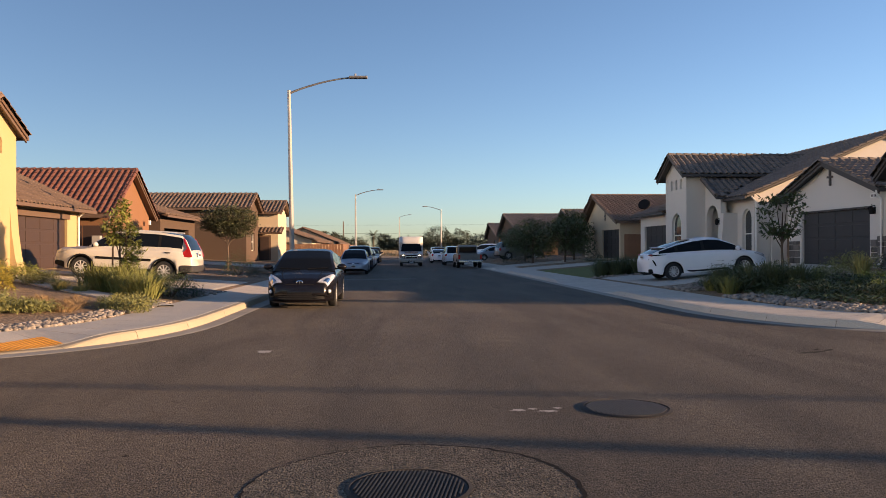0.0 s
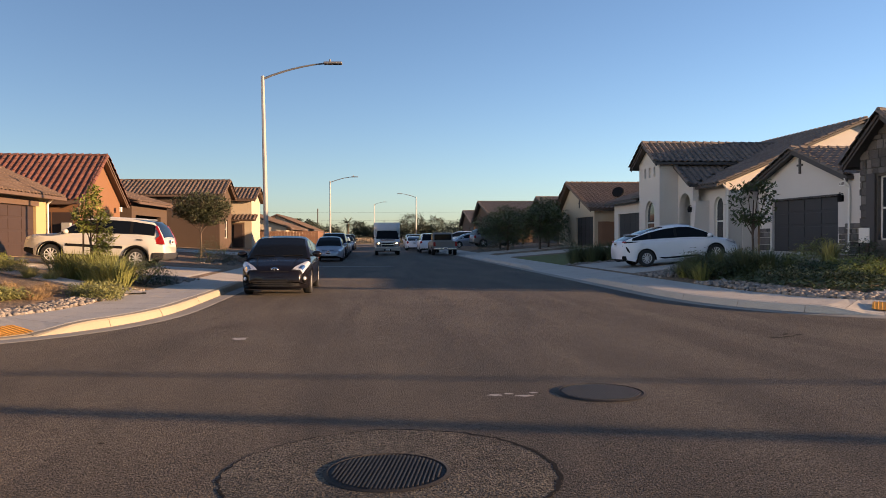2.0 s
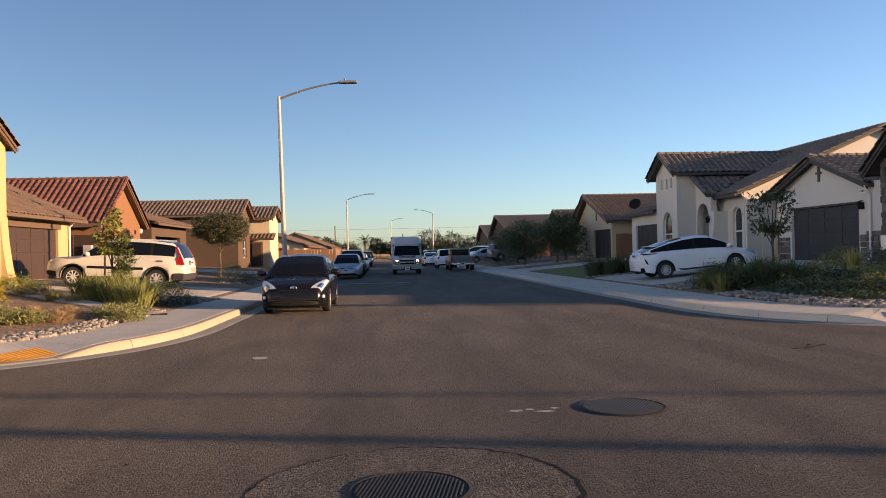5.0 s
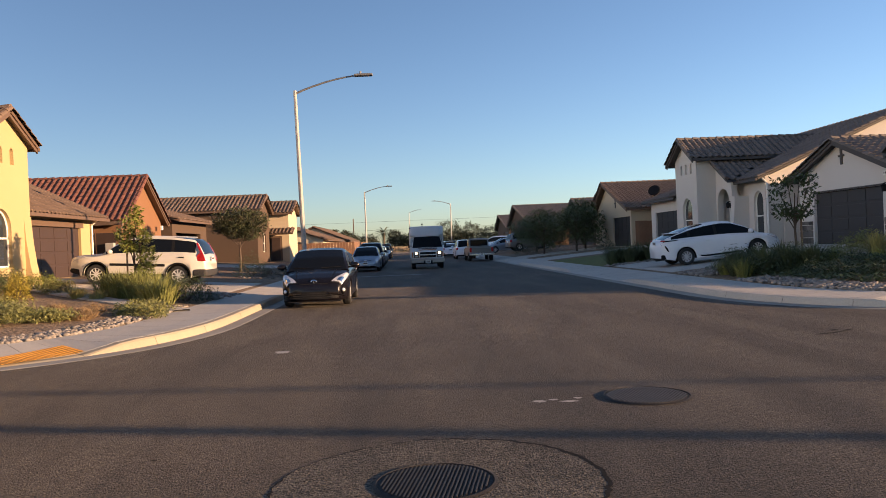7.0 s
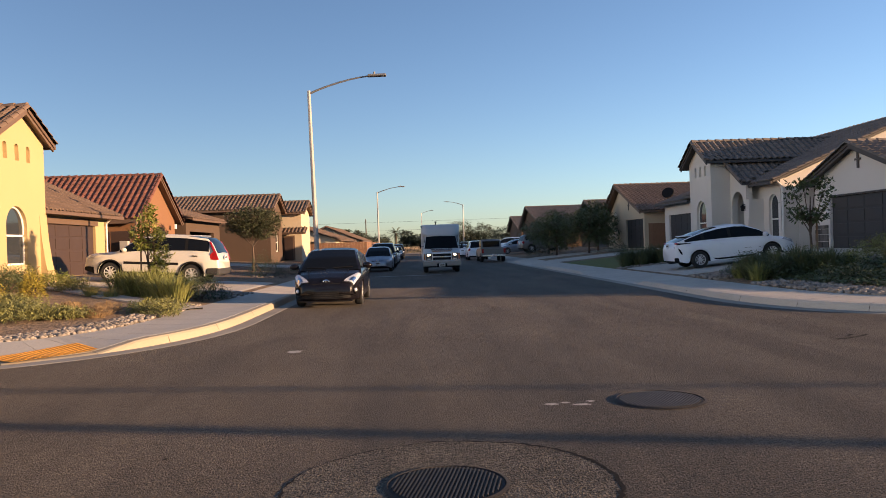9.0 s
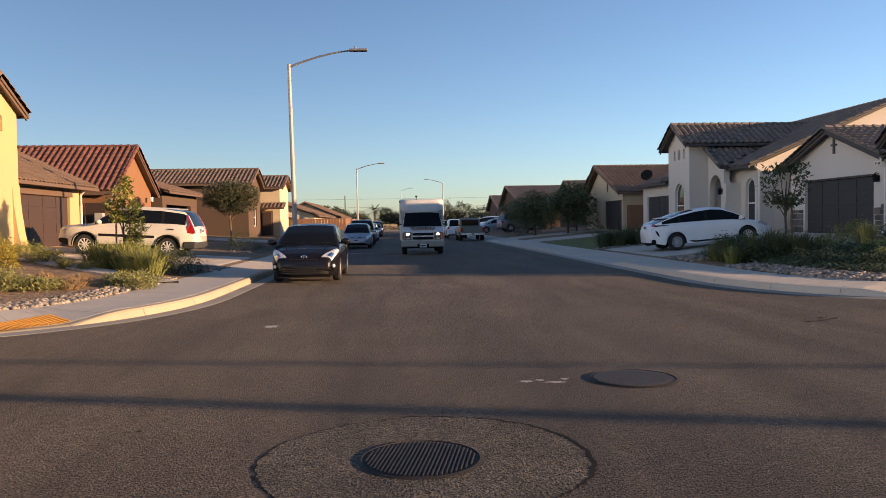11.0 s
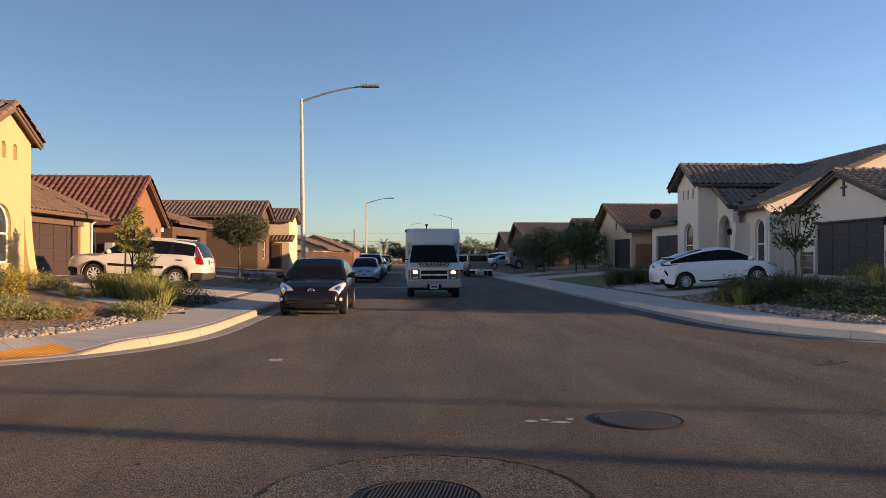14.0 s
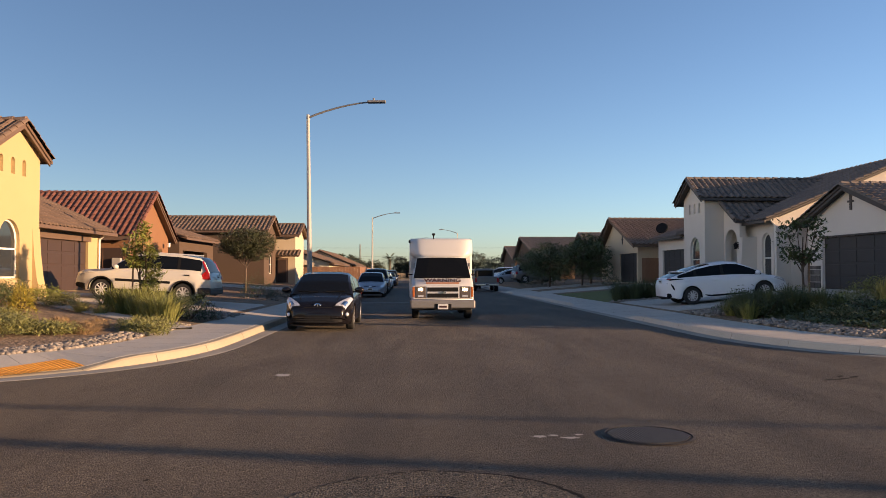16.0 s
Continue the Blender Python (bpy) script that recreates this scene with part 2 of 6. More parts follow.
def box(bm, x0, x1, y0, y1, z0, z1, bevel=0.0, m=None):
    """A box, its edges rounded by bevel."""
    vs = bmesh.ops.create_cube(bm, size=1)["verts"]
    mm = Matrix.Translation(((x0 + x1) / 2, (y0 + y1) / 2, (z0 + z1) / 2)) @ Matrix.Diagonal((abs(x1 - x0), abs(y1 - y0), abs(z1 - z0), 1))
    bmesh.ops.transform(bm, matrix=mm, verts=vs)
    if bevel:
        es = {e for v in vs for e in v.link_edges}
        out = bmesh.ops.bevel(bm, geom=list(es), offset=bevel, segments=2, affect="EDGES", profile=0.5)
        vs = list({v for f in out["faces"] for v in f.verts} | {v for v in vs if v.is_valid})
    if m is not None:
        bmesh.ops.transform(bm, matrix=m, verts=vs)
    return vs


def boxed(name, dims, mt, parent=None, label="", bevel=0.0, at=None):
    bm = bmesh.new()
    box(bm, *dims, bevel=bevel)
    return from_bm(name, bm, mt, parent, label, at=at)


def prism(bm, pts, axis, a, b):
    """Extrudes a flat outline of (p, q) along an axis from a to b."""
    def place(p, q, c):
        return {"x": (c, p, q), "y": (p, c, q), "z": (p, q, c)}[axis]
    lo = [bm.verts.new(place(p, q, a)) for p, q in pts]
    hi = [bm.verts.new(place(p, q, b)) for p, q in pts]
    n = len(pts)
    bm.faces.new(lo), bm.faces.new(hi[::-1])
    for i in range(n):
        bm.faces.new((lo[i], lo[(i + 1) % n], hi[(i + 1) % n], hi[i]))


def tube(bm, pts, radii, seg=8):
    """A tube through points with a radius at each."""
    rings = []
    pts = [Vector(p) for p in pts]
    for i, p in enumerate(pts):
        d = (pts[min(i + 1, len(pts) - 1)] - pts[max(i - 1, 0)]).normalized()
        side = d.cross(Vector((0.31, 0.95, 0.05))).normalized()
        other = d.cross(side)
        r = radii[i] if isinstance(radii, (list, tuple)) else radii
        rings.append([bm.verts.new(p + r * (math.cos(a) * side + math.sin(a) * other)) for a in (2 * math.pi * k / seg for k in range(seg))])
    for a, b in zip(rings, rings[1:]):
        for k in range(seg):
            bm.faces.new((a[k], a[(k + 1) % seg], b[(k + 1) % seg], b[k]))
    bm.faces.new(rings[0]), bm.faces.new(rings[-1][::-1])


def disc(bm, m, r, depth, seg=24, r2=None):
    vs = bmesh.ops.create_cone(bm, cap_ends=True, segments=seg, radius1=r, radius2=r if r2 is None else r2, depth=depth)["verts"]
    bmesh.ops.transform(bm, matrix=m, verts=vs)


# ---- ground ----
LC, LA, LB, LN = (-9.4, 16.5), 6.02, 6.6, 2.65
RC, RA, RB, RN = (13.1, 19.2), 6.35, 7.4, 2.85
LX, RX = LC[0] + LA, RC[0] - RA
WALK = 2.0
END = 150.0


def corner_reach(u, v, n):
    return (max(u, 0) ** n + max(v, 0) ** n) ** (1 / n)


def off_left(x, y):
    """Metres from the asphalt's edge into the plots, left side; below, the right side."""
    if y > LC[1]:
        return LX - x
    if x < LC[0]:
        return y - (LC[1] - LB)
    return (1 - corner_reach((x - LC[0]) / LA, (LC[1] - y) / LB, LN)) * 6.3


def off_right(x, y):
    if y > RC[1]:
        return x - RX
    if x > RC[0]:
        return y - (RC[1] - RB)
    return (1 - corner_reach((RC[0] - x) / RA, (RC[1] - y) / RB, RN)) * 6.8


def rise(off, right):
    if off < 0.9:
        return -0.1
    if off < WALK - 0.12:
        return 0.02
    return 0.165 + min(max(off - WALK, 0) * (0.078 if right else 0.066), 0.6)


def ground_z(x, y):
    right = x > 1.6
    return rise(off_right(x, y) if right else off_left(x, y), right)


def edge_path(cx, cy, a, b, n, s, far):
    """Points of the asphalt's edge with the way outwards, from the cross street on; s: side, -1 left."""
    out = [((x, cy - b), (0, 1)) for x in np.arange(far, cx, -1.5 * np.sign(far - cx))]
    for t in np.linspace(0, math.pi / 2, 24):
        u, v = math.sin(t) ** (2 / n), math.cos(t) ** (2 / n)
        gx, gy = (u ** (n - 1)) / a, (v ** (n - 1)) / b
        k = math.hypot(gx, gy)
        out.append(((cx - s * a * u, cy - b * v), (s * gx / k, gy / k)))
    out += [((cx - s * a, y), (s, 0)) for y in np.arange(cy + 0.75, END, 0.75)]
    return out


def left_path():
    return edge_path(LC[0], LC[1], LA, LB, LN, -1, -50)


def right_path():
    return edge_path(RC[0], RC[1], RA, RB, RN, 1, 60)


LARC, RARC = len(np.arange(-50, LC[0], 1.5)) + 23, len(np.arange(60, RC[0], -1.5)) + 23
DRIVES_L = [(24.6, 31.2), (41.0, 46.0), (49.0, 55.0), (68, 73), (88, 93)]
DRIVES_R = [(24.8, 32.4), (47.5, 52.0), (56, 61), (74, 79), (94, 99)]


def kerb_height(x, y, right):
    for a, b in DRIVES_R if right else DRIVES_L:
        d = max(a - y, y - b)
        if d < 0.9 and (x > 0) == right and abs(x) < 12:
            return 0.03 + 0.12 * min(max(d / 0.9, 0), 1)
    if not right:
        d = math.hypot(x + 5.3, y - 10.9)
        return 0.03 + 0.12 * min(max((d - 0.9) / 0.9, 0), 1)
    d = math.hypot(x - 9.6, y - 12.3)
    return 0.03 + 0.12 * min(max((d - 0.8) / 0.8, 0), 1)


def strip(name, path, offs, zs, mt, kind="structure", parent=None, label="", right=False, drop=True):
    """A band along the road's edge; zs are fractions of the kerb's height plus a lift."""
    vs, fs = [], []
    for (x, y), (nx, ny) in path:
        h = kerb_height(x, y, right) if drop else 0.15
        for o, (frac, lift) in zip(offs, zs):
            vs.append((x + nx * o, y + ny * o, frac * h + lift))
    k = len(offs)
    for i in range(len(path) - 1):
        for j in range(k - 1):
            fs.append((i * k + j, i * k + j + 1, (i + 1) * k + j + 1, (i + 1) * k + j))
    ob = from_lists(name, vs, fs, mt, parent, label)
    if kind and not parent:
        tagged(ob, kind=kind)
    return ob


def sheet(name, x0, x1, y0, y1, step, zf, mt, lift=0.0, thick=0.0):
    xs, ys = np.arange(x0, x1 + step / 2, step), np.arange(y0, y1 + step / 2, step)
    vs = [(x, y, zf(x, y) + lift) for y in ys for x in xs]
    n = len(xs)
    fs = [(j * n + i, j * n + i + 1, (j + 1) * n + i + 1, (j + 1) * n + i) for j in range(len(ys) - 1) for i in range(n - 1)]
    if thick:
        k = len(vs)
        vs += [(x, y, z - thick) for x, y, z in vs]
        edge = [i for i in range(n)] + [j * n + n - 1 for j in range(1, len(ys))] + [(len(ys) - 1) * n + i for i in range(n - 2, -1, -1)] + [j * n for j in range(len(ys) - 2, 0, -1)]
        for a, b in zip(edge, edge[1:] + edge[:1]):
            fs.append((a, a + k, b + k, b))
    return from_lists(name, vs, fs, mt)


tagged(sheet("ground", -3000, 3000, -3000, 3000, 1000, lambda x, y: -0.04, FIELD), "flat dry open land out to the horizon", "ground", kind="structure")
road = tagged(from_lists("road", [(-120, -60, 0), (120, -60, 0), (120, 60, 0), (120, 170, 0), (-120, 170, 0)], [(0, 1, 2, 3, 4)], ASPHALT), "worn dark asphalt street and junction", "road", kind="structure")
tagged(sheet("ground_left", -40.0, -4.0, 7.0, END, 0.5, ground_z, SOIL), "planted front yards of brown soil, left side", "ground", kind="structure")
tagged(sheet("ground_right", 7.5, 45.0, 9.0, END, 0.5, ground_z, SOIL), "planted front yards of brown soil, right side", "ground", kind="structure")
for right, path, edge in ((False, left_path(), "left"), (True, right_path(), "right")):
    tagged(strip("gutter", path, (-0.02, 0.0, 0.3), ((0, 0.0), (0, 0.006), (0, 0.012)), GUTTER, right=right), "narrow concrete gutter beside the asphalt", "gutter")
    kerb = base("kerb", pose(0, 0, 0), "pale concrete kerb, dropped at driveways and ramps", "kerb", kind="structure")
    walkway = base("pavement", pose(0, 0, 0), "pale concrete pavement in slabs", "pavement", kind="structure")
    for i in range(0, len(path) - 1, 4):
        some = path[i:i + 5]
        a, b = some[0], some[-1]
        lerp = lambda p, q, f: ((p[0][0] + (q[0][0] - p[0][0]) * f, p[0][1] + (q[0][1] - p[0][1]) * f), p[1])
        some = [lerp(some[0], some[1], 0.012)] + some[1:-1] + [lerp(some[-1], some[-2], 0.012)]
        # sun-tinted colour on the left, plain concrete on the shaded right
        strip("kerb_stone", some, (0.28, 0.3, 0.34, 0.37, 0.5, 0.5), ((0, -0.02), (0, 0.01), (0.8, 0), (1, 0), (1, 0.005), (1, -0.05)), CONCRETE if right else KERB_SUNLIT, parent=kerb, right=right)
    for i in range(0, len(path) - 1, 2):
        some = path[i:i + 3]
        some = [lerp(some[0], some[1], 0.01)] + some[1:-1] + [lerp(some[-1], some[-2], 0.01)]
        strip("paving_slab", some, (0.51, 0.51, 0.52, 1.1, WALK + 0.03, WALK + 0.03), ((1, -0.05), (1, 0.0), (1, 0.007), (0.6, 0.065), (0, 0.172), (0, 0.0)), CONCRETE, parent=walkway, right=right)


def driveway(x0, x1, y0, y1, label):
    top = base("driveway", pose(0, 0, 0), label, "driveway", kind="structure")
    n = max(2, round(abs(x1 - x0) / 3.0))
    for i in range(n):
        for j in range(2):
            xa, xb = x0 + (x1 - x0) * i / n, x0 + (x1 - x0) * (i + 1) / n
            ya, yb = y0 + (y1 - y0) * j / 2, y0 + (y1 - y0) * (j + 1) / 2
            lo, hi = min(xa, xb) + 0.01, max(xa, xb) - 0.01
            ob = sheet("slab", lo, hi, ya + 0.01, yb - 0.01, min((hi - lo) / 4, (yb - ya - 0.02) / 4) - 1e-6, ground_z, CONCRETE, 0.02, 0.08)
            ob.parent = top


driveway(-5.1, -14.0, 25.0, 30.9, "pale concrete driveway up to a brown garage door")
driveway(8.4, 18.0, 25.6, 33.0, "pale concrete driveway up to a dark garage door")
driveway(-5.1, -14.0, 49.2, 54.8, "pale concrete driveway to a shaded garage")
driveway(8.4, 17.0, 47.5, 52.0, "pale concrete driveway to a dark garage door")
driveway(8.4, 16.0, 56.2, 61.0, "pale concrete driveway to a grey garage door")


# ---- houses ----
def tile_verts(w, d):
    """One barrel tile: a wave w wide and d long up the slope, with a front lip."""
    prof = [(0.0, 0.012), (0.16, 0.055), (0.38, 0.085), (0.6, 0.055), (0.76, 0.008), (0.9, 0.0), (1.0, 0.012)]
    vs, fs = [], []
    for lift, y in ((-0.03, 0.0), (0.03, 0.0), (0.004, d)):
        vs += [(p * w, y, z + lift) for p, z in prof]
    k = len(prof)
    for r in range(2):
        fs += [(r * k + i, r * k + i + 1, (r + 1) * k + i + 1, (r + 1) * k + i) for i in range(k - 1)]
    return vs, fs


def roof_plane(house, corner, u, v, length, height, mt, pieces=0, inside=None, name="roof", w=0.32, d=0.4):
    """A tiled plane: corner at the eave, u along it, v up the slope. The first `pieces` tiles (from the eave up) are objects of their own."""
    u, v = Vector(u).normalized(), Vector(v).normalized()
    n = u.cross(v)
    if n.z < 0:
        n = -n
    rot = Matrix((u, v, n)).transposed().to_4x4()
    cols, rows = max(1, round(length / w)), max(1, round(height / d))
    w, d = length / cols, height / rows
    tv, tf = tile_verts(w, d)
    deck = bmesh.new()
    pts = [(0, 0), (length, 0), (length, height), (0, height)]
    if inside:
        pts = inside
    lo = [deck.verts.new(Vector(corner) + u * a + v * b - n * 0.02) for a, b in pts]
    hi = [deck.verts.new(Vector(corner) + u * a + v * b - n * 0.12) for a, b in pts]
    deck.faces.new(lo), deck.faces.new(hi[::-1])
    for i in range(len(pts)):
        deck.faces.new((lo[i], lo[(i + 1) % len(pts)], hi[(i + 1) % len(pts)], hi[i]))
    roof = from_bm(name, deck, TRIM if mt is not TILE_GREY else DARKTRIM, house)
    shared = bpy.data.meshes.new("tile")
    shared.from_pydata(tv, [], tf)
    shared.materials.append(PIECE[mt])
    vs, fs, count = [], [], 0

    def holds(a, b):
        if not inside:
            return True
        hit = False
        for (x0, y0), (x1, y1) in zip(inside, inside[1:] + inside[:1]):
            if (y0 > b) != (y1 > b) and a < (x1 - x0) * (b - y0) / (y1 - y0) + x0:
                hit = not hit
        return hit

    for r in range(rows):
        for c in range(cols):
            if not holds((c + 0.5) * w, (r + 0.5) * d):
                continue
            at = Matrix.Translation(Vector(corner) + u * (c * w) + v * (r * d - 0.04)) @ rot
            at = at @ pose(0, random.uniform(-0.012, 0.012), random.uniform(0, 0.006), 0, 0, random.uniform(-0.8, 0.8))
            if count < pieces:
                t = new("tile", shared)
                t.parent = roof
                t.matrix_basis = at
                count += 1
            else:
                k = len(vs)
                vs += [at @ Vector(p) for p in tv]
                fs += [tuple(i + k for i in f) for f in tf]
    if vs:
        rest = from_lists("roof_tiles", vs, fs, mt, roof)
        rest["kind"] = "stuff"
    return roof


def ridge_caps(house, a, b, mt, r=0.12, name="ridge_tile"):
    """Half-round caps along a ridge or a rake, each its own piece."""
    a, b = Vector(a), Vector(b)
    n = max(1, round((b - a).length / 0.42))
    step = (b - a) / n
    d = step.normalized()
    side = d.cross(Vector((0, 0, 1))).normalized()
    up = side.cross(d)
    k = 6
    vs, fs = [], []
    for f, rr, lift in ((0.0, r * 1.08, 0.02), (1.05, r * 0.9, 0.0)):
        for i in range(k + 1):
            t = math.pi * i / k
            vs.append((step.length * f, math.cos(t) * rr, math.sin(t) * rr + lift))
    fs = [(i, i + 1, k + 2 + i, k + 1 + i) for i in range(k)] + [tuple(range(k + 1))]
    me = bpy.data.meshes.new(name)
    me.from_pydata(vs, [], fs)
    me.materials.append(PIECE[mt])
    rot = Matrix((d, side, up)).transposed().to_4x4()
    for i in range(n):
        ob = new(name, me)
        ob.parent = house
        ob.matrix_basis = Matrix.Translation(a + step * i) @ rot


def wall_with(name, house, plane, at, a0, a1, z0, z1, holes, mt, thick=0.25, gable=None, outward=1):
    """A wall in the plane x=at or y=at, from a0 to a1, with openings (a0, a1, z0, z1, arched) through it, and a gable's apex (a, z)."""
    outer = [(a0, z0), (a1, z0), (a1, z1)] + ([gable] if gable else []) + [(a0, z1)]
    bm = bmesh.new()
    loops = [outer]
    for h in holes:
        b0, b1, c0, c1, arched = h
        loop = [(b0, c0), (b1, c0)]
        if arched:
            r, mid = (b1 - b0) / 2, (b0 + b1) / 2
            loop += [(mid + r * math.cos(t), c1 - r + r * math.sin(t)) for t in np.linspace(0, math.pi, 11)]
        else:
            loop += [(b1, c1), (b0, c1)]
        loops.append(loop)
    def place(p, q, c):
        return (c, p, q) if plane == "x" else (p, c, q)
    back = at - outward * thick
    edges, sides = [], []
    for loop in loops:
        vs = [bm.verts.new(place(p, q, at)) for p, q in loop]
        sides.append(vs)
        for i in range(len(vs)):
            edges.append(bm.edges.new((vs[i], vs[(i + 1) % len(vs)])))
    bmesh.ops.triangle_fill(bm, edges=edges, use_beauty=True, use_dissolve=False)
    for vs, loop in zip(sides, loops):
        ws = [bm.verts.new(place(p, q, back)) for p, q in loop]
        for i in range(len(vs)):
            bm.faces.new((vs[i], vs[(i + 1) % len(vs)], ws[(i + 1) % len(ws)], ws[i]))
    return from_bm(name, bm, mt, house)


def garage_door(house, plane_x, y0, y1, z0, z1, mt, face=1, name="garage_door"):
    """A sectional door of raised panels, set back in its opening; face is the way that it looks along x."""
    d = boxed(name, (plane_x - 0.03, plane_x + 0.03, y0, y1, z0, z1), mt, house)
    rows, cols = 4, 4 if y1 - y0 < 5 else 5
    for r in range(rows):
        for c in range(cols):
            a, b = y0 + (y1 - y0) * c / cols, y0 + (y1 - y0) * (c + 1) / cols
            e, f = z0 + (z1 - z0) * r / rows, z0 + (z1 - z0) * (r + 1) / rows
            bm = bmesh.new()
            box(bm, plane_x + face * 0.031, plane_x + face * 0.05, a + 0.06, b - 0.06, e + 0.05, f - 0.05, 0.008)
            from_bm("panel", bm, mt, d)
    return d


def window_in(house, plane, at, a0, a1, z0, z1, arched, face, mt=WHITEPAINT, name="window"):
    """A sash window deep in its opening: pane, frame, rail and sill."""
    inset = at - face * 0.14
    def dims(a, b, c, d, depth):
        return (inset - depth, inset + depth, a, b, c, d) if plane == "x" else (a, b, inset - depth, inset + depth, c, d)
    win = boxed(name, dims(a0, a1, z0, z1, 0.004), PANE, house)
    bm = bmesh.new()
    w = 0.06
    box(bm, *dims(a0, a0 + w, z0, z1, 0.03)), box(bm, *dims(a1 - w, a1, z0, z1, 0.03))
    box(bm, *dims(a0, a1, z0, z0 + w, 0.03)), box(bm, *dims(a0, a1, (z0 + z1) / 2 - 0.03, (z0 + z1) / 2 + 0.03, 0.03))
    if arched:
        r, mid = (a1 - a0) / 2, (a0 + a1) / 2
        arc = [(mid + (r - 0.03) * math.cos(t), z1 - r + (r - 0.03) * math.sin(t)) for t in np.linspace(0, math.pi, 15)]
        tube(bm, [(inset, p, q) if plane == "x" else (p, inset, q) for p, q in arc], 0.035, 6)
    else:
        box(bm, *dims(a0, a1, z1 - w, z1, 0.03))
    from_bm("window_frame", bm, mt, win)
    boxed("window_sill", dims(a0 - 0.06, a1 + 0.06, z0 - 0.07, z0, 0.1), mt, win)
    return win


def downspout(house, x, y, z0, z1, face, mt=WHITEPAINT, reach=0.35):
    bm = bmesh.new()
    tube(bm, [(x + face * reach, y, z1), (x + face * reach, y, z1 - 0.12), (x + face * 0.08, y, z1 - 0.35), (x + face * 0.08, y, z0 + 0.15), (x + face * 0.2, y, z0 + 0.05)], 0.045, 6)
    from_bm("downspout", bm, mt, house)


def gable_street(house, x_face, depth, y0, y1, z0, ze, zr, wall_mt, tile, face, holes=(), over=0.45, pieces=(0, 0), yr=None, side_holes=(), stem="wall"):
    """A wing whose gable looks at the street along x: ridge along x. face: +1 looks to +x. Near side (small y) wall is shown too."""
    yr = (y0 + y1) / 2 if yr is None else yr
    xb = x_face - face * depth
    wall_with(stem, house, "x", x_face, y0, y1, z0, ze, list(holes), wall_mt, gable=(yr, zr - 0.08), outward=face)
    wall_with(stem, house, "y", y0, min(x_face - face * 0.252, xb + face * 0.252), max(x_face - face * 0.252, xb + face * 0.252), z0, ze, list(side_holes), wall_mt, outward=-1)
    wall_with(stem, house, "y", y1, min(x_face - face * 0.252, xb + face * 0.252), max(x_face - face * 0.252, xb + face * 0.252), z0, ze, [], wall_mt, outward=1)
    wall_with(stem, house, "x", xb, y0 + 0.003, y1 - 0.003, z0, ze, [], wall_mt, gable=(yr, zr - 0.08), outward=-face)
    length = depth + over
    xs = x_face + face * over
    for side, ya, pc in ((-1, y0, pieces[0]), (1, y1, pieces[1])):
        run = abs(yr - ya)
        slope = (zr - ze) / run
        e = Vector((xs, ya + side * over, ze - slope * over + 0.1))
        top = Vector((xs, yr, zr + 0.1))
        roof_plane(house, e, (-face, 0, 0), top - e, length, (top - e).length, tile, pc)
        ridge_caps(house, e, top, tile, 0.1, "rake_tile")
        bm = bmesh.new()
        q = (top - e).normalized()
        for p0, p1 in ((e, top),):
            a_, b_ = p0 + Vector((-face * 0.05, 0, -0.16)), p1 + Vector((-face * 0.05, 0, -0.16))
            vs = [bm.verts.new(p) for p in (a_ + Vector((0, 0, -0.09)), b_ + Vector((0, 0, -0.09)), b_ + Vector((0, 0, 0.09)), a_ + Vector((0, 0, 0.09)))]
            ws = [bm.verts.new(v.co + Vector((-face * 0.05, 0, 0))) for v in vs]
            bm.faces.new(vs), bm.faces.new(ws[::-1])
            for i in range(4):
                bm.faces.new((vs[i], vs[(i + 1) % 4], ws[(i + 1) % 4], ws[i]))
        from_bm("bargeboard", bm, TRIM if tile is not TILE_GREY else DARKTRIM, house)
        boxed("gutter", (min(xs, xs - face * length), max(xs, xs - face * length), e.y - 0.07 if side < 0 else e.y - 0.03, e.y + 0.03 if side < 0 else e.y + 0.07, e.z - 0.17, e.z - 0.04), TRIM if tile is not TILE_GREY else DARKTRIM, house, bevel=0.015)
    ridge_caps(house, (xs, yr, zr + 0.1), (xs - face * length, yr, zr + 0.1), tile)


def slope_street(house, x_face, depth, y0, y1, z0, ze, zr, wall_mt, tile, face, holes=(), over=0.5, pieces=0, stem="wall", side_gable=True, over_y=0.35, side_holes=()):
    """A wing whose eave looks at the street: ridge along y, gables at its two ends."""
    xb = x_face - face * depth
    xr = (x_face + xb) / 2
    wall_with(stem, house, "x", x_face, y0, y1, z0, ze, list(holes), wall_mt, outward=face)
    lo, hi = min(x_face - face * 0.252, xb + face * 0.252), max(x_face - face * 0.252, xb + face * 0.252)
    wall_with(stem, house, "y", y0, lo, hi, z0, ze, list(side_holes), wall_mt, gable=(xr, zr - 0.08), outward=-1)
    wall_with(stem, house, "y", y1, lo, hi, z0, ze, [], wall_mt, gable=(xr, zr - 0.08), outward=1)
    for s_, pc in ((face, pieces), (-face, 0)):
        xe = x_face if s_ == face else xb
        slope = (zr - ze) / abs(xr - xe)
        e = Vector((xe + s_ * over, y0 - over_y, ze - slope * over + 0.1))
        top = Vector((xr, y0 - over_y, zr + 0.1))
        roof_plane(house, e, (0, 1, 0), top - e, y1 - y0 + 2 * over_y, (top - e).length, tile, pc)
        ridge_caps(house, e, top, tile, 0.1, "rake_tile")
        boxed("gutter", (min(e.x, e.x + s_ * 0.1), max(e.x, e.x + s_ * 0.1), e.y, y1 + over_y, e.z - 0.17, e.z - 0.03), TRIM if tile is not TILE_GREY else DARKTRIM, house, bevel=0.015)
    ridge_caps(house, (xr, y0 - over_y, zr + 0.1), (xr, y1 + over_y, zr + 0.1), tile)


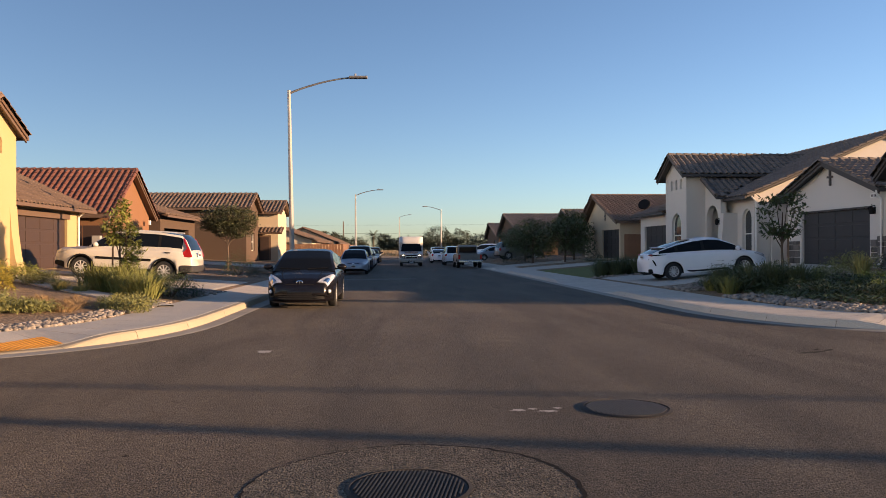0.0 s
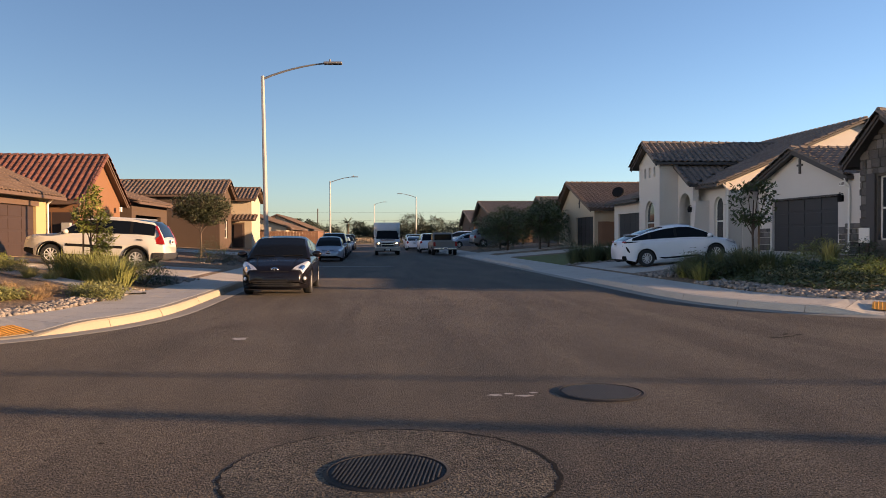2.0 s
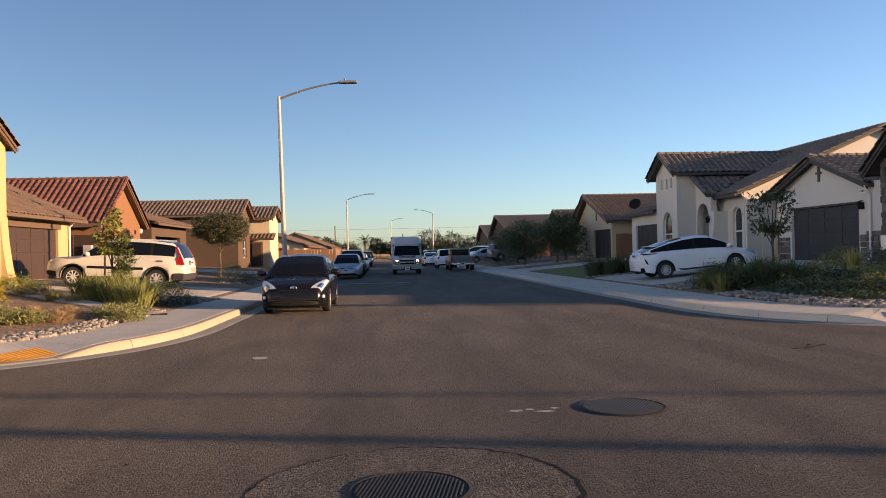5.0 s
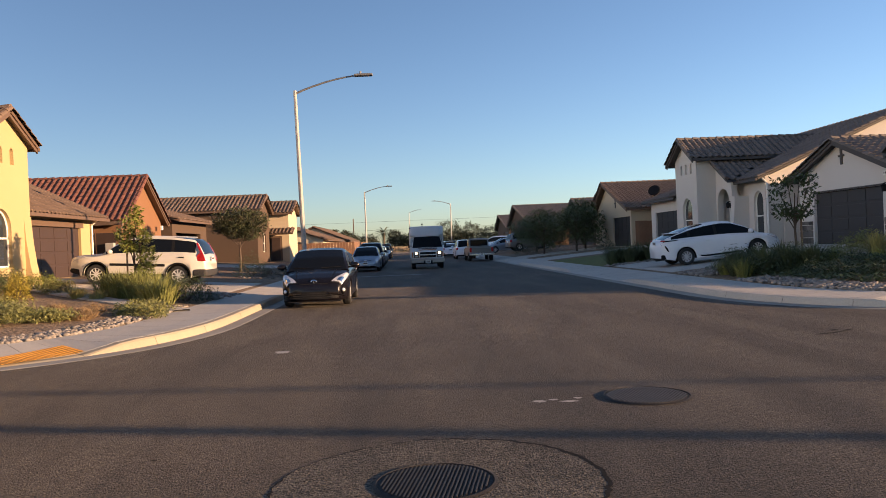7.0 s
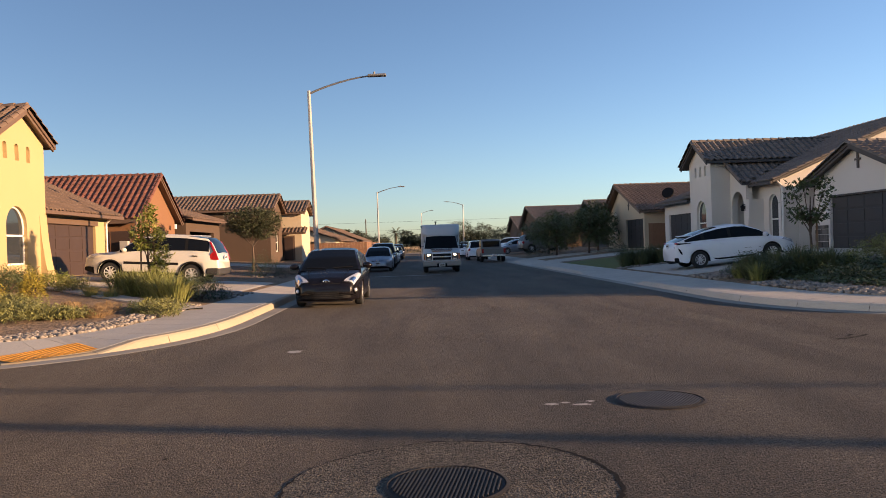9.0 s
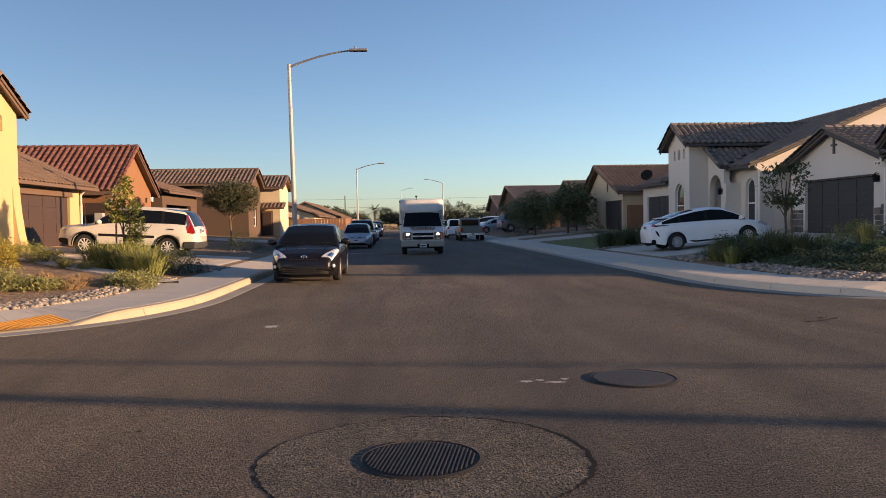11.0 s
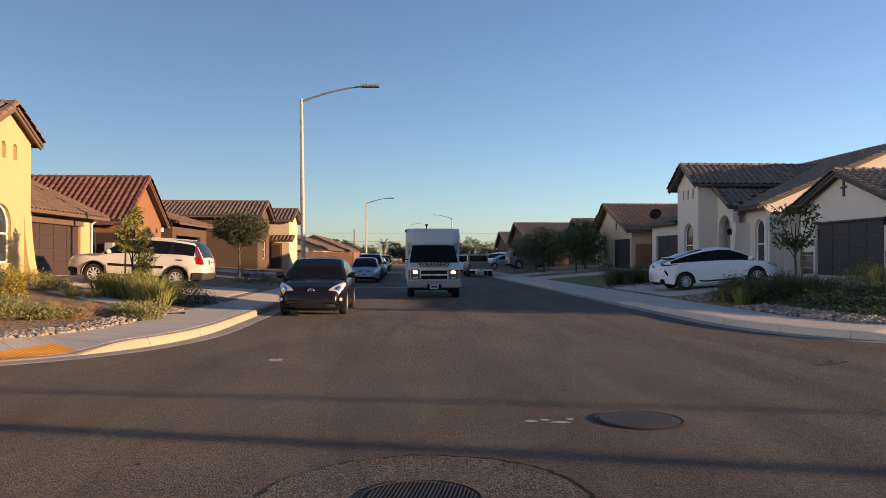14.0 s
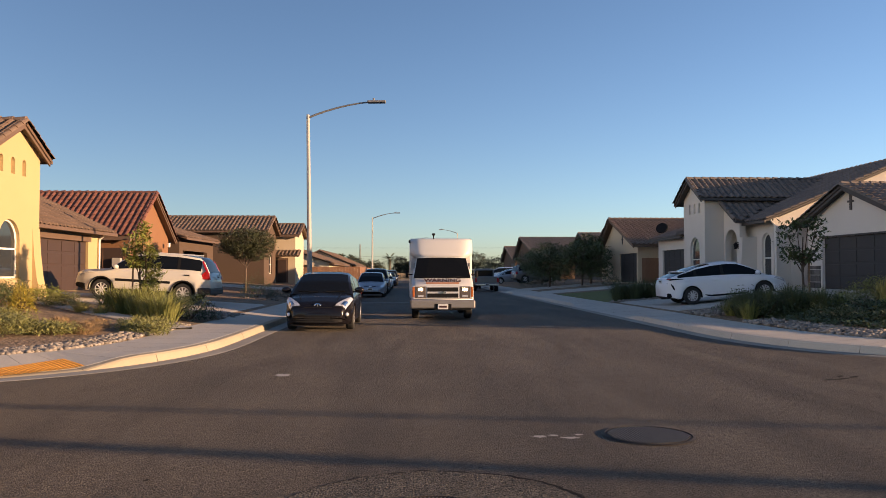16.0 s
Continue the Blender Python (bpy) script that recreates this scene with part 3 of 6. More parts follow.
# ---- the houses, left side ----
def yellow_house():
    h = base("house", pose(0, 0, 0), "yellow stucco house with brown tiled roof and entry tower", "house", "houses along the street")
    slits = [(24.35 + 0.72 * i, 24.6 + 0.72 * i, 4.68, 5.22, True) for i in range(3)]
    gable_street(h, -12.8, 4.2, 23.9, 27.0, 0.3, 5.5, 6.35, YELLOW, TILE_BROWN, 1, slits + [(24.4, 25.7, 1.3, 3.2, True)], 0.28, (120, 120))
    for a0, a1, c0, c1, _ in slits:
        boxed("niche", (-12.97, -12.93, a0 - 0.02, a1 + 0.02, c0, c1), CREAM, h)
    window_in(h, "x", -12.8, 24.4, 25.7, 1.3, 3.2, True, 1, WHITEPAINT)
    bm = bmesh.new()
    prism(bm, [(-12.8, 0.3), (-12.42, 0.3), (-12.5, 0.7), (-12.64, 1.3), (-12.74, 2.1), (-12.8, 3.0)], "y", 26.55, 27.05)
    from_bm("flared_pier", bm, YELLOW, h)
    slope_street(h, -14.0, 9.0, 16.0, 35.3, 0.3, 3.45, 5.6, YELLOW, TILE_BROWN, 1, [(29.2, 34.0, 0.74, 2.82, False)], 0.55, 280)
    garage_door(h, -14.14, 29.2, 34.0, 0.74, 2.82, DOOR_BROWN)
    boxed("door_trim", (-14.0, -13.95, 28.95, 34.2, 2.82, 3.08), TRIM, h, bevel=0.01)
    downspout(h, -14.0, 35.0, 0.75, 3.3, 1, WHITEPAINT)
    return h


def orange_house():
    h = base("house", pose(0, 0, 0), "terracotta stucco house with a red clay tiled gable", "house", "houses along the street")
    gable_street(h, -14.3, 12.0, 39.7, 46.0, 0.3, 3.55, 5.75, ORANGE, TILE_RED, 1, [], 0.4, (300, 0), yr=42.75)
    bm = bmesh.new()
    box(bm, -13.99, -13.9, 44.9, 45.15, 2.95, 3.2, 0.01)
    from_bm("wall_lamp", bm, WHITEPAINT, h)
    boxed("soffit_band", (-19, -13.95, 38.8, 38.9, 3.1, 3.3), TRIM, h)
    downspout(h, -14.1, 38.7, 0.75, 3.2, 1, TRIM, 0.2)
    for y, x0, x1 in ((38.3, -16.2, -15.1), (38.3, -15.05, -14.1)):
        boxed("side_gate", (x0, x1, y, y + 0.06, 0.7, 2.7), DOOR_BROWN, h)
    boxed("meter_box", (-14.5, -14.1, 37.95, 38.25, 1.5, 2.2), material("meter_grey", (0.35, 0.33, 0.3), 0.6), h, bevel=0.02)
    return h


def brown_house():
    h = base("house", pose(0, 0, 0), "brown stucco house with tiled gable and shaded garage", "house", "houses along the street")
    slope_street(h, -14.0, 8.0, 47.2, 55.2, 0.3, 3.7, 4.9, BROWN_SHADED, TILE_BROWN, 1, [(48.0, 53.6, 0.74, 2.85, False)], 0.55, over_y=0.6)
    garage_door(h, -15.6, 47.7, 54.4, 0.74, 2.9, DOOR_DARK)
    gable_street(h, -11.5, 16.0, 61.0, 66.2, 0.3, 4.85, 5.95, BROWN_SHADED, TILE_BROWN, 1, [(63.2, 64.6, 1.4, 2.9, False)], 0.4)
    window_in(h, "x", -11.5, 63.2, 64.6, 1.4, 2.9, False, 1, WHITEPAINT)
    return h


def cream_house():
    h = base("house", pose(0, 0, 0), "cream stucco house with small tiled tower and brown door", "house", "houses along the street")
    gable_street(h, -10.0, 7.0, 67.4, 72.6, 0.3, 4.8, 5.75, CREAM, TILE_BROWN, 1, [], 0.4)
    boxed("door", (-11.5, -10.75, 67.3, 67.36, 0.6, 2.6), DOOR_BROWN, h, bevel=0.01)
    boxed("door_trim", (-11.65, -10.6, 67.36, 67.4, 0.6, 2.75), TRIM, h)
    roof_plane(h, (-12.4, 66.2, 2.95), (1, 0, 0), (0, 1.4, 0.5), 2.9, 1.5, TILE_BROWN, name="porch_roof")
    return h


def far_left_house():
    h = base("house", pose(0, 0, 0), "cream house with low brown tiled roofs behind a fence", "house", "houses along the street")
    slope_street(h, -8.8, 9.4, 84.0, 106.0, 0.0, 2.55, 4.15, CREAM, TILE_BROWN, 1, [(88, 89.6, 1.2, 2.2, False), (96, 97.6, 1.2, 2.2, False)], 0.5, side_holes=[(-12.0, -10.8, 1.7, 2.3, False)])
    slope_street(h, -8.2, 9.0, 109.0, 134.0, 0.0, 2.6, 4.5, CREAM, TILE_BROWN, 1, [], 0.5)
    return h


yellow_house(), orange_house(), brown_house(), cream_house(), far_left_house()


def fence(x0, y0, x1, y1, z0, z1, label):
    f = base("fence", pose(0, 0, 0), label, "fence")
    d = Vector((x1 - x0, y1 - y0, 0))
    n = max(1, round(d.length / 0.3))
    ang = math.atan2(d.y, d.x)
    me = None
    for i in range(n):
        p = Vector((x0, y0, 0)) + d * ((i + 0.5) / n)
        if me is None:
            ob = boxed("board", (-0.14, 0.14, -0.012, 0.012, z0, z1), FENCE, f)
            me = ob.data
        else:
            ob = new("board", me)
            ob.parent = f
        ob.matrix_basis = Matrix.Translation(p) @ Matrix.Rotation(ang, 4, "Z") @ pose(0, 0, random.uniform(-0.02, 0.02))


fence(-12.0, 76.0, -4.9, 76.0, 0.1, 2.05, "brown wooden board fence across a side yard")
fence(-4.95, 76.0, -4.95, 128.0, 0.1, 2.05, "long brown wooden board fence beside the pavement")


# ---- the houses, right side ----
def ledge_stones(house, x, y0, y1, z0, z1, skip=(), gable=None, limit=300):
    """Rough ledge stones proud of a wall that faces the street."""
    vs, fs, count = [], [], 0
    z = z0
    while z < z1:
        hgt = random.uniform(0.15, 0.32)
        y = y0 + random.uniform(-0.2, 0)
        while y < y1:
            w = random.uniform(0.16, 0.55)
            a, b = max(y, y0), min(y + w - 0.015, y1)
            y += w
            mid, mz = (a + b) / 2, z + hgt / 2
            if b - a < 0.06 or any(p[0] < mid < p[1] and p[2] < mz < p[3] for p in skip):
                continue
            if gable and mz > gable[1] and abs(mid - gable[0]) > (gable[2] - mz) * gable[3]:
                continue
            d = random.uniform(0.03, 0.07)
            t = [(x + 0.02, a, z), (x + 0.02, b, z), (x + 0.02, b, z + hgt - 0.015), (x + 0.02, a, z + hgt - 0.015),
                 (x - d, a + 0.015, z + 0.012), (x - d, b - 0.015, z + 0.012), (x - d, b - 0.012, z + hgt - 0.03), (x - d, a + 0.02, z + hgt - 0.025)]
            q = [(4, 5, 6, 7), (0, 1, 5, 4), (1, 2, 6, 5), (2, 3, 7, 6), (3, 0, 4, 7)]
            if count < limit:
                from_lists("stone", t, q, STONE_P, house)
                count += 1
            else:
                k = len(vs)
                vs += t
                fs += [tuple(i + k for i in f) for f in q]
        z += hgt
    if vs:
        from_lists("stones", vs, fs, STONE, house)["kind"] = "stuff"


def cross_vent(house, x, y, z0, z1):
    bm = bmesh.new()
    box(bm, x - 0.05, x, y - 0.07, y + 0.07, z0, z1, 0.01)
    box(bm, x - 0.06, x, y - 0.2, y + 0.2, (z0 + z1) / 2 - 0.04, (z0 + z1) / 2 + 0.04, 0.01)
    from_bm("cross_vent", bm, DARKTRIM, house)


def lantern(house, x, y, z):
    bm = bmesh.new()
    box(bm, x - 0.02, x, y - 0.06, y + 0.06, z - 0.1, z + 0.15)
    disc(bm, pose(x - 0.14, y, z + 0.16), 0.12, 0.1, 6, 0.02)
    disc(bm, pose(x - 0.14, y, z), 0.07, 0.22, 6, 0.1)
    tube(bm, [(x, y, z + 0.2), (x - 0.14, y, z + 0.24)], 0.015, 5)
    from_bm("wall_lantern", bm, BLACK, house)


def grey_house():
    h = base("house", pose(0, 0, 0), "grey stucco house with dark garage door and stone gable", "house", "houses along the street")
    gable_street(h, 18.0, 10.0, 27.2, 33.9, 0.3, 3.75, 5.0, GREY, TILE_GREY, -1, [(27.85, 32.72, 0.76, 3.0, False)], 0.4, (300, 0))
    garage_door(h, 18.16, 27.85, 32.72, 0.76, 3.0, DOOR_DARK, -1)
    boxed("door_trim", (17.97, 18.0, 27.7, 32.9, 3.0, 3.06), DARKTRIM, h)
    cross_vent(h, 18.0, 30.45, 4.04, 4.76)
    lantern(h, 18.0, 27.55, 2.85)
    boxed("number_plaque", (17.96, 18.0, 27.35, 27.75, 3.35, 3.52), WHITEPAINT, h)
    for i in range(4):
        boxed("bar", (17.955, 17.962, 27.42 + 0.08 * i, 27.46 + 0.08 * i, 3.39, 3.48), INK, h)
    wall_with("wall", h, "x", 17.9, 24.9, 27.2, 0.3, 3.75, [], GREY, outward=-1)
    downspout(h, 17.9, 26.9, 0.8, 3.6, -1, WHITEPAINT, 0.25)
    ledge_stones(h, 17.88, 25.0, 27.2, 0.5, 1.75, limit=40)
    ledge_stones(h, 18.0, 27.2, 27.75, 0.5, 1.75, limit=20)
    ledge_stones(h, 18.0, 32.85, 33.9, 0.5, 1.75, limit=20)
    gable_street(h, 17.0, 12.0, 21.7, 25.0, 0.3, 4.2, 5.4, material("dark_mortar", (0.1, 0.09, 0.08), 0.9, vary=0.3), TILE_GREY, -1, [(22.7, 24.1, 1.3, 3.45, False)], 0.45, (100, 260), yr=23.5)
    window_in(h, "x", 17.0, 22.7, 24.1, 1.3, 3.45, False, -1, WHITEPAINT)
    for a, b in ((22.2, 22.65), (24.15, 24.6)):
        boxed("shutter", (16.9, 16.96, a, b, 1.2, 3.55), DARKTRIM, h, bevel=0.01)
    ledge_stones(h, 17.0, 21.75, 25.0, 0.5, 5.3, skip=((22.15, 24.65, 1.15, 3.6),), gable=(23.5, 4.2, 5.5, 1.3), limit=240)
    cross_vent(h, 16.93, 23.4, 4.2, 4.75)
    return h


def tower_house():
    h = base("house", pose(0, 0, 0), "grey stucco house with arched entry and square tower", "house", "houses along the street")
    slits = [(39.2 + 0.68 * i, 39.45 + 0.68 * i, 4.6, 5.14, True) for i in range(3)]
    gable_street(h, 15.1, 9.0, 38.6, 41.6, 0.3, 5.45, 6.35, GREY, TILE_GREY, -1, slits + [(39.35, 40.65, 1.0, 3.35, True)], 0.4, (280, 0), side_holes=[(16.75, 17.0, 1.0, 1.1, False)])
    for a0, a1, c0, c1, _ in slits:
        boxed("niche", (15.25, 15.29, a0 - 0.02, a1 + 0.02, c0, c1), GREY, h)
    window_in(h, "x", 15.1, 39.35, 40.65, 1.0, 3.35, True, -1, WHITEPAINT)
    boxed("cornice", (15.05, 16.3, 38.52, 38.62, 5.0, 5.14), GREY, h, bevel=0.02)
    slope_street(h, 16.8, 13.6, 34.7, 45.7, 0.3, 4.05, 6.9, GREY, TILE_GREY, -1, [(37.25, 38.5, 0.75, 3.65, True), (34.95, 35.9, 1.0, 3.35, True)], 0.5, 280, over_y=0.3)
    window_in(h, "x", 16.8, 34.95, 35.9, 1.0, 3.35, True, -1, WHITEPAINT)
    boxed("entry_door", (18.3, 18.36, 37.2, 38.55, 0.75, 3.0), DOOR_DARK, h)
    boxed("porch_back", (18.4, 18.45, 36.5, 39.0, 0.5, 4.0), GREY, h)
    lantern(h, 16.1, 36.88, 2.75)
    for y in (36.62,):
        bm = bmesh.new()
        prism(bm, [(16.8, 0.3), (15.75, 0.3), (15.85, 0.8), (15.98, 1.6), (16.06, 2.4), (16.1, 3.2), (16.8, 3.2)], "y", y - 0.2, y + 0.2)
        from_bm("flared_pier", bm, GREY, h)
    downspout(h, 16.9, 34.55, 0.75, 4.0, -1, WHITEPAINT, 0.3)
    boxed("side_gate", (17.5, 19.5, 34.4, 34.46, 0.7, 2.4), GREY, h)
    slope_street(h, 16.95, 8.0, 46.0, 51.6, 0.3, 3.8, 5.1, GREY, TILE_GREY, -1, [(46.5, 50.75, 0.75, 2.95, False)], 0.5)
    garage_door(h, 17.1, 46.5, 50.75, 0.75, 2.95, DOOR_DARK, -1)
    return h


def right_gable_house():
    h = base("house", pose(0, 0, 0), "grey stucco house with brown tiled gable and garage", "house", "houses along the street")
    gable_street(h, 16.0, 14.0, 53.2, 62.6, 0.3, 3.5, 5.55, CREAM, TILE_BROWN, -1, [(53.5, 57.9, 0.75, 2.88, False)], 0.5, yr=59.2)
    garage_door(h, 16.15, 53.5, 57.9, 0.75, 2.88, DOOR_DARK, -1)
    cross_vent(h, 16.0, 57.0, 3.6, 4.3)
    bm = bmesh.new()
    disc(bm, pose(18.4, 55.2, 4.75, 60, 0, -30), 0.45, 0.05, 20, 0.4)
    tube(bm, [(18.4, 55.2, 4.2), (18.4, 55.2, 4.75)], 0.03, 6)
    from_bm("satellite_dish", bm, BLACK, h)
    gable_street(h, 17.2, 10.0, 63.0, 68.0, 0.3, 3.5, 5.1, CREAM, TILE_BROWN, -1, [], 0.5)
    return h


def far_right_houses():
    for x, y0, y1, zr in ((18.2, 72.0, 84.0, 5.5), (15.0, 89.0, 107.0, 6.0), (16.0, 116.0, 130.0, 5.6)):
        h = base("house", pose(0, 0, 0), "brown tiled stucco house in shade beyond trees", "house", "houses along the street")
        gable_street(h, x, 14.0, y0, y1, 0.3, 3.5, zr, BROWN_SHADED, TILE_GREY, -1, [(y0 + 1.0, y0 + 5.5, 0.75, 2.9, False)], 0.5, yr=(y0 + 2 * y1) / 3)
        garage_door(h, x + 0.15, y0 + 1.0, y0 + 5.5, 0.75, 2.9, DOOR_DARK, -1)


def entry_porch(h):
    """The porch between tower and wing: an arch under a half gable that falls towards the near side."""
    bm = bmesh.new()
    arch = [(37.05 + 0.7 + 0.7 * math.cos(t), 2.95 + 0.7 * math.sin(t)) for t in np.linspace(0, math.pi, 15)]
    outer = [(36.75, 0.3), (37.05, 0.3)] + arch[::-1] + [(38.45, 0.3), (38.6, 0.3), (38.6, 5.12), (36.75, 4.1)]
    fa = [bm.verts.new((16.1, p, q)) for p, q in outer]
    fb = [bm.verts.new((16.4, p, q)) for p, q in outer]
    n_ = len(outer)
    for vs_ in (fa, fb):
        bmesh.ops.triangle_fill(bm, edges=[bm.edges.new((vs_[i], vs_[(i + 1) % n_])) for i in range(n_)], use_beauty=True, use_dissolve=False)
    for i in range(n_):
        bm.faces.new((fa[i], fa[(i + 1) % n_], fb[(i + 1) % n_], fb[i]))
    from_bm("porch_wall", bm, GREY, h)
    roof_plane(h, (15.8, 36.6, 4.03), (1, 0, 0), (0, 2.0, 1.14), 3.2, 2.3, TILE_GREY, 60, inside=[(0, 0), (0.5, 0), (3.2, 2.28), (0, 2.28)], name="porch_roof")
    ridge_caps(h, (15.8, 36.6, 4.07), (15.8, 38.58, 5.2), TILE_GREY, 0.1, "rake_tile")
    boxed("gutter", (15.8, 16.35, 36.5, 36.6, 3.88, 4.0), DARKTRIM, h, bevel=0.015)


grey_house()
entry_porch(tower_house())
right_gable_house(), far_right_houses()
fence(16.2, 52.9, 17.9, 52.9, 0.5, 2.5, "brown wooden side fence between two garages")
# Out of view; added so that its low shade reaches the road's right side.
fence(17.6, 16.6, 17.6, 21.6, 0.4, 2.6, "unseen board fence beside a stone gable, added to shade the road")


# ---- street lamps ----
def street_lamp(x, y, z, arm, height=7.55, lean=0.0, label="tall galvanised steel street lamp with a curved arm"):
    top = base("street_lamp", pose(x, y, z, 0, lean, 0), label, "street lamp", "street lamps")
    bm = bmesh.new()
    tube(bm, [(0, 0, 0), (0, 0, 0.05)], 0.2, 12)
    tube(bm, [(0, 0, 0.05), (0, 0, height * 0.5), (0, 0, height)], [0.1, 0.085, 0.065], 12)
    from_bm("pole", bm, STEEL, top, smooth=False)
    bm = bmesh.new()
    pts = [(arm * f, 0, height - 0.12 + 0.62 * math.sin(f * math.pi / 2) ** 0.9) for f in (0, 0.12, 0.25, 0.4, 0.55, 0.7, 0.85)]
    tube(bm, pts, [0.045, 0.043, 0.04, 0.038, 0.035, 0.032, 0.03], 8)
    from_bm("arm", bm, LAMP_GREY, top)
    bm = bmesh.new()
    e = pts[-1]
    s_ = 1 if arm > 0 else -1
    box(bm, min(e[0] - 0.1 * s_, e[0] + 0.62 * s_), max(e[0] - 0.1 * s_, e[0] + 0.62 * s_), -0.14, 0.14, e[2] - 0.04, e[2] + 0.05, 0.03)
    from_bm("lamp_head", bm, LAMP_GREY, top)
    bm = bmesh.new()
    disc(bm, pose(e[0] + 0.15 * s_, 0, e[2] + 0.1), 0.04, 0.1, 8)
    from_bm("photocell", bm, LAMP_GREY, top)


street_lamp(-3.87, 30.0, 0.16, 2.85, 7.5, -0.9)
street_lamp(-4.0, 82.0, 0.16, 2.75, 7.2)
street_lamp(7.4, 119.0, 0.16, -2.7, 7.5)
street_lamp(1.3, 168.0, 0.0, 2.4, 8.6)


# ---- vehicles ----
def curve(points, x):
    return float(np.interp(x, [p[0] for p in points], [p[1] for p in points]))


def wheel(parent, x, y, r, width, spokes=10, mt=ALLOY):
    """A tyre with a spoked rim, facing outwards; an empty-free part: tyre with rim below it."""
    out = 1 if y > 0 else -1
    w = new("wheel", bpy.data.meshes.new("wheel"))
    bm = bmesh.new()
    prof = [(0.62 * r, -width / 2), (0.9 * r, -width / 2), (0.98 * r, -width * 0.38), (r, -width * 0.2), (r, width * 0.2), (0.98 * r, width * 0.38), (0.9 * r, width / 2), (0.64 * r, width / 2), (0.6 * r, width * 0.3)]
    seg = 28
    rings = [[bm.verts.new((p * math.cos(2 * math.pi * k / seg), q, p * math.sin(2 * math.pi * k / seg))) for k in range(seg)] for p, q in prof]
    for a, b in zip(rings, rings[1:]):
        for k in range(seg):
            bm.faces.new((a[k], a[(k + 1) % seg], b[(k + 1) % seg], b[k]))
    bmesh.ops.recalc_face_normals(bm, faces=bm.faces)
    bm.to_mesh(w.data), bm.free()
    w.data.materials.append(RUBBER)
    w.parent = parent
    w.matrix_basis = pose(x, y, r, 0, 0, 0)
    bm = bmesh.new()
    q = out * width * 0.36
    for k in range(spokes):
        a = 2 * math.pi * k / spokes
        box(bm, 0.1 * r, 0.62 * r, q - 0.02, q + 0.02, -0.045 * r * 10 / spokes, 0.045 * r * 10 / spokes, m=Matrix.Rotation(a, 4, "Y"))
    disc(bm, pose(0, q, 0, 90), 0.14 * r, 0.05, 16)
    seg = 28
    for p0, p1 in ((0.56 * r, 0.66 * r),):
        ra = [bm.verts.new((p0 * math.cos(2 * math.pi * k / seg), q, p0 * math.sin(2 * math.pi * k / seg))) for k in range(seg)]
        rb = [bm.verts.new((p1 * math.cos(2 * math.pi * k / seg), q + out * 0.015, p1 * math.sin(2 * math.pi * k / seg))) for k in range(seg)]
        for k in range(seg):
            bm.faces.new((ra[k], ra[(k + 1) % seg], rb[(k + 1) % seg], rb[k]))
    from_bm("rim", bm, mt, w)
    bm = bmesh.new()
    disc(bm, pose(0, q - out * 0.06, 0, 90), 0.6 * r, 0.02, 24)
    from_bm("brake_disc", bm, BLACK, w)
    return w


OUTLINE = {}


def skin(name, top, mt, pts, lift=0.008, cuts=6, label=""):
    """A piece lying on a car's body, on both sides: pts are four corners (x, f), f running up the body's outline from 0 at the sill to 6 at the middle."""
    xs, rings = OUTLINE[top.name]

    def at(x, f, s_):
        i = min(max(int(np.searchsorted(xs, x)) - 1, 0), len(xs) - 2)
        g = (x - xs[i]) / (xs[i + 1] - xs[i])
        j = min(int(f), 5)
        h = f - j
        a, b = rings[i], rings[i + 1]
        y = (a[j][0] * (1 - h) + a[j + 1][0] * h) * (1 - g) + (b[j][0] * (1 - h) + b[j + 1][0] * h) * g
        z = (a[j][1] * (1 - h) + a[j + 1][1] * h) * (1 - g) + (b[j][1] * (1 - h) + b[j + 1][1] * h) * g
        side = 1.0 if f < 3.3 else 0.35
        return (x + 0.5 * lift, s_ * (y + lift * side), z + (lift if f >= 3 else 0.0))

    for s_ in (1, -1):
        bm = bmesh.new()
        grid = []
        for i in range(cuts + 1):
            u = i / cuts
            row = []
            for j in range(cuts + 1):
                v = j / cuts
                x = (pts[0][0] * (1 - u) + pts[1][0] * u) * (1 - v) + (pts[3][0] * (1 - u) + pts[2][0] * u) * v
                f = (pts[0][1] * (1 - u) + pts[1][1] * u) * (1 - v) + (pts[3][1] * (1 - u) + pts[2][1] * u) * v
                row.append(bm.verts.new(at(x, f, s_)))
            grid.append(row)
        for i in range(cuts):
            for j in range(cuts):
                bm.faces.new((grid[i][j], grid[i + 1][j], grid[i + 1][j + 1], grid[i][j + 1]))
        from_bm(name, bm, mt, top, label, smooth=True)


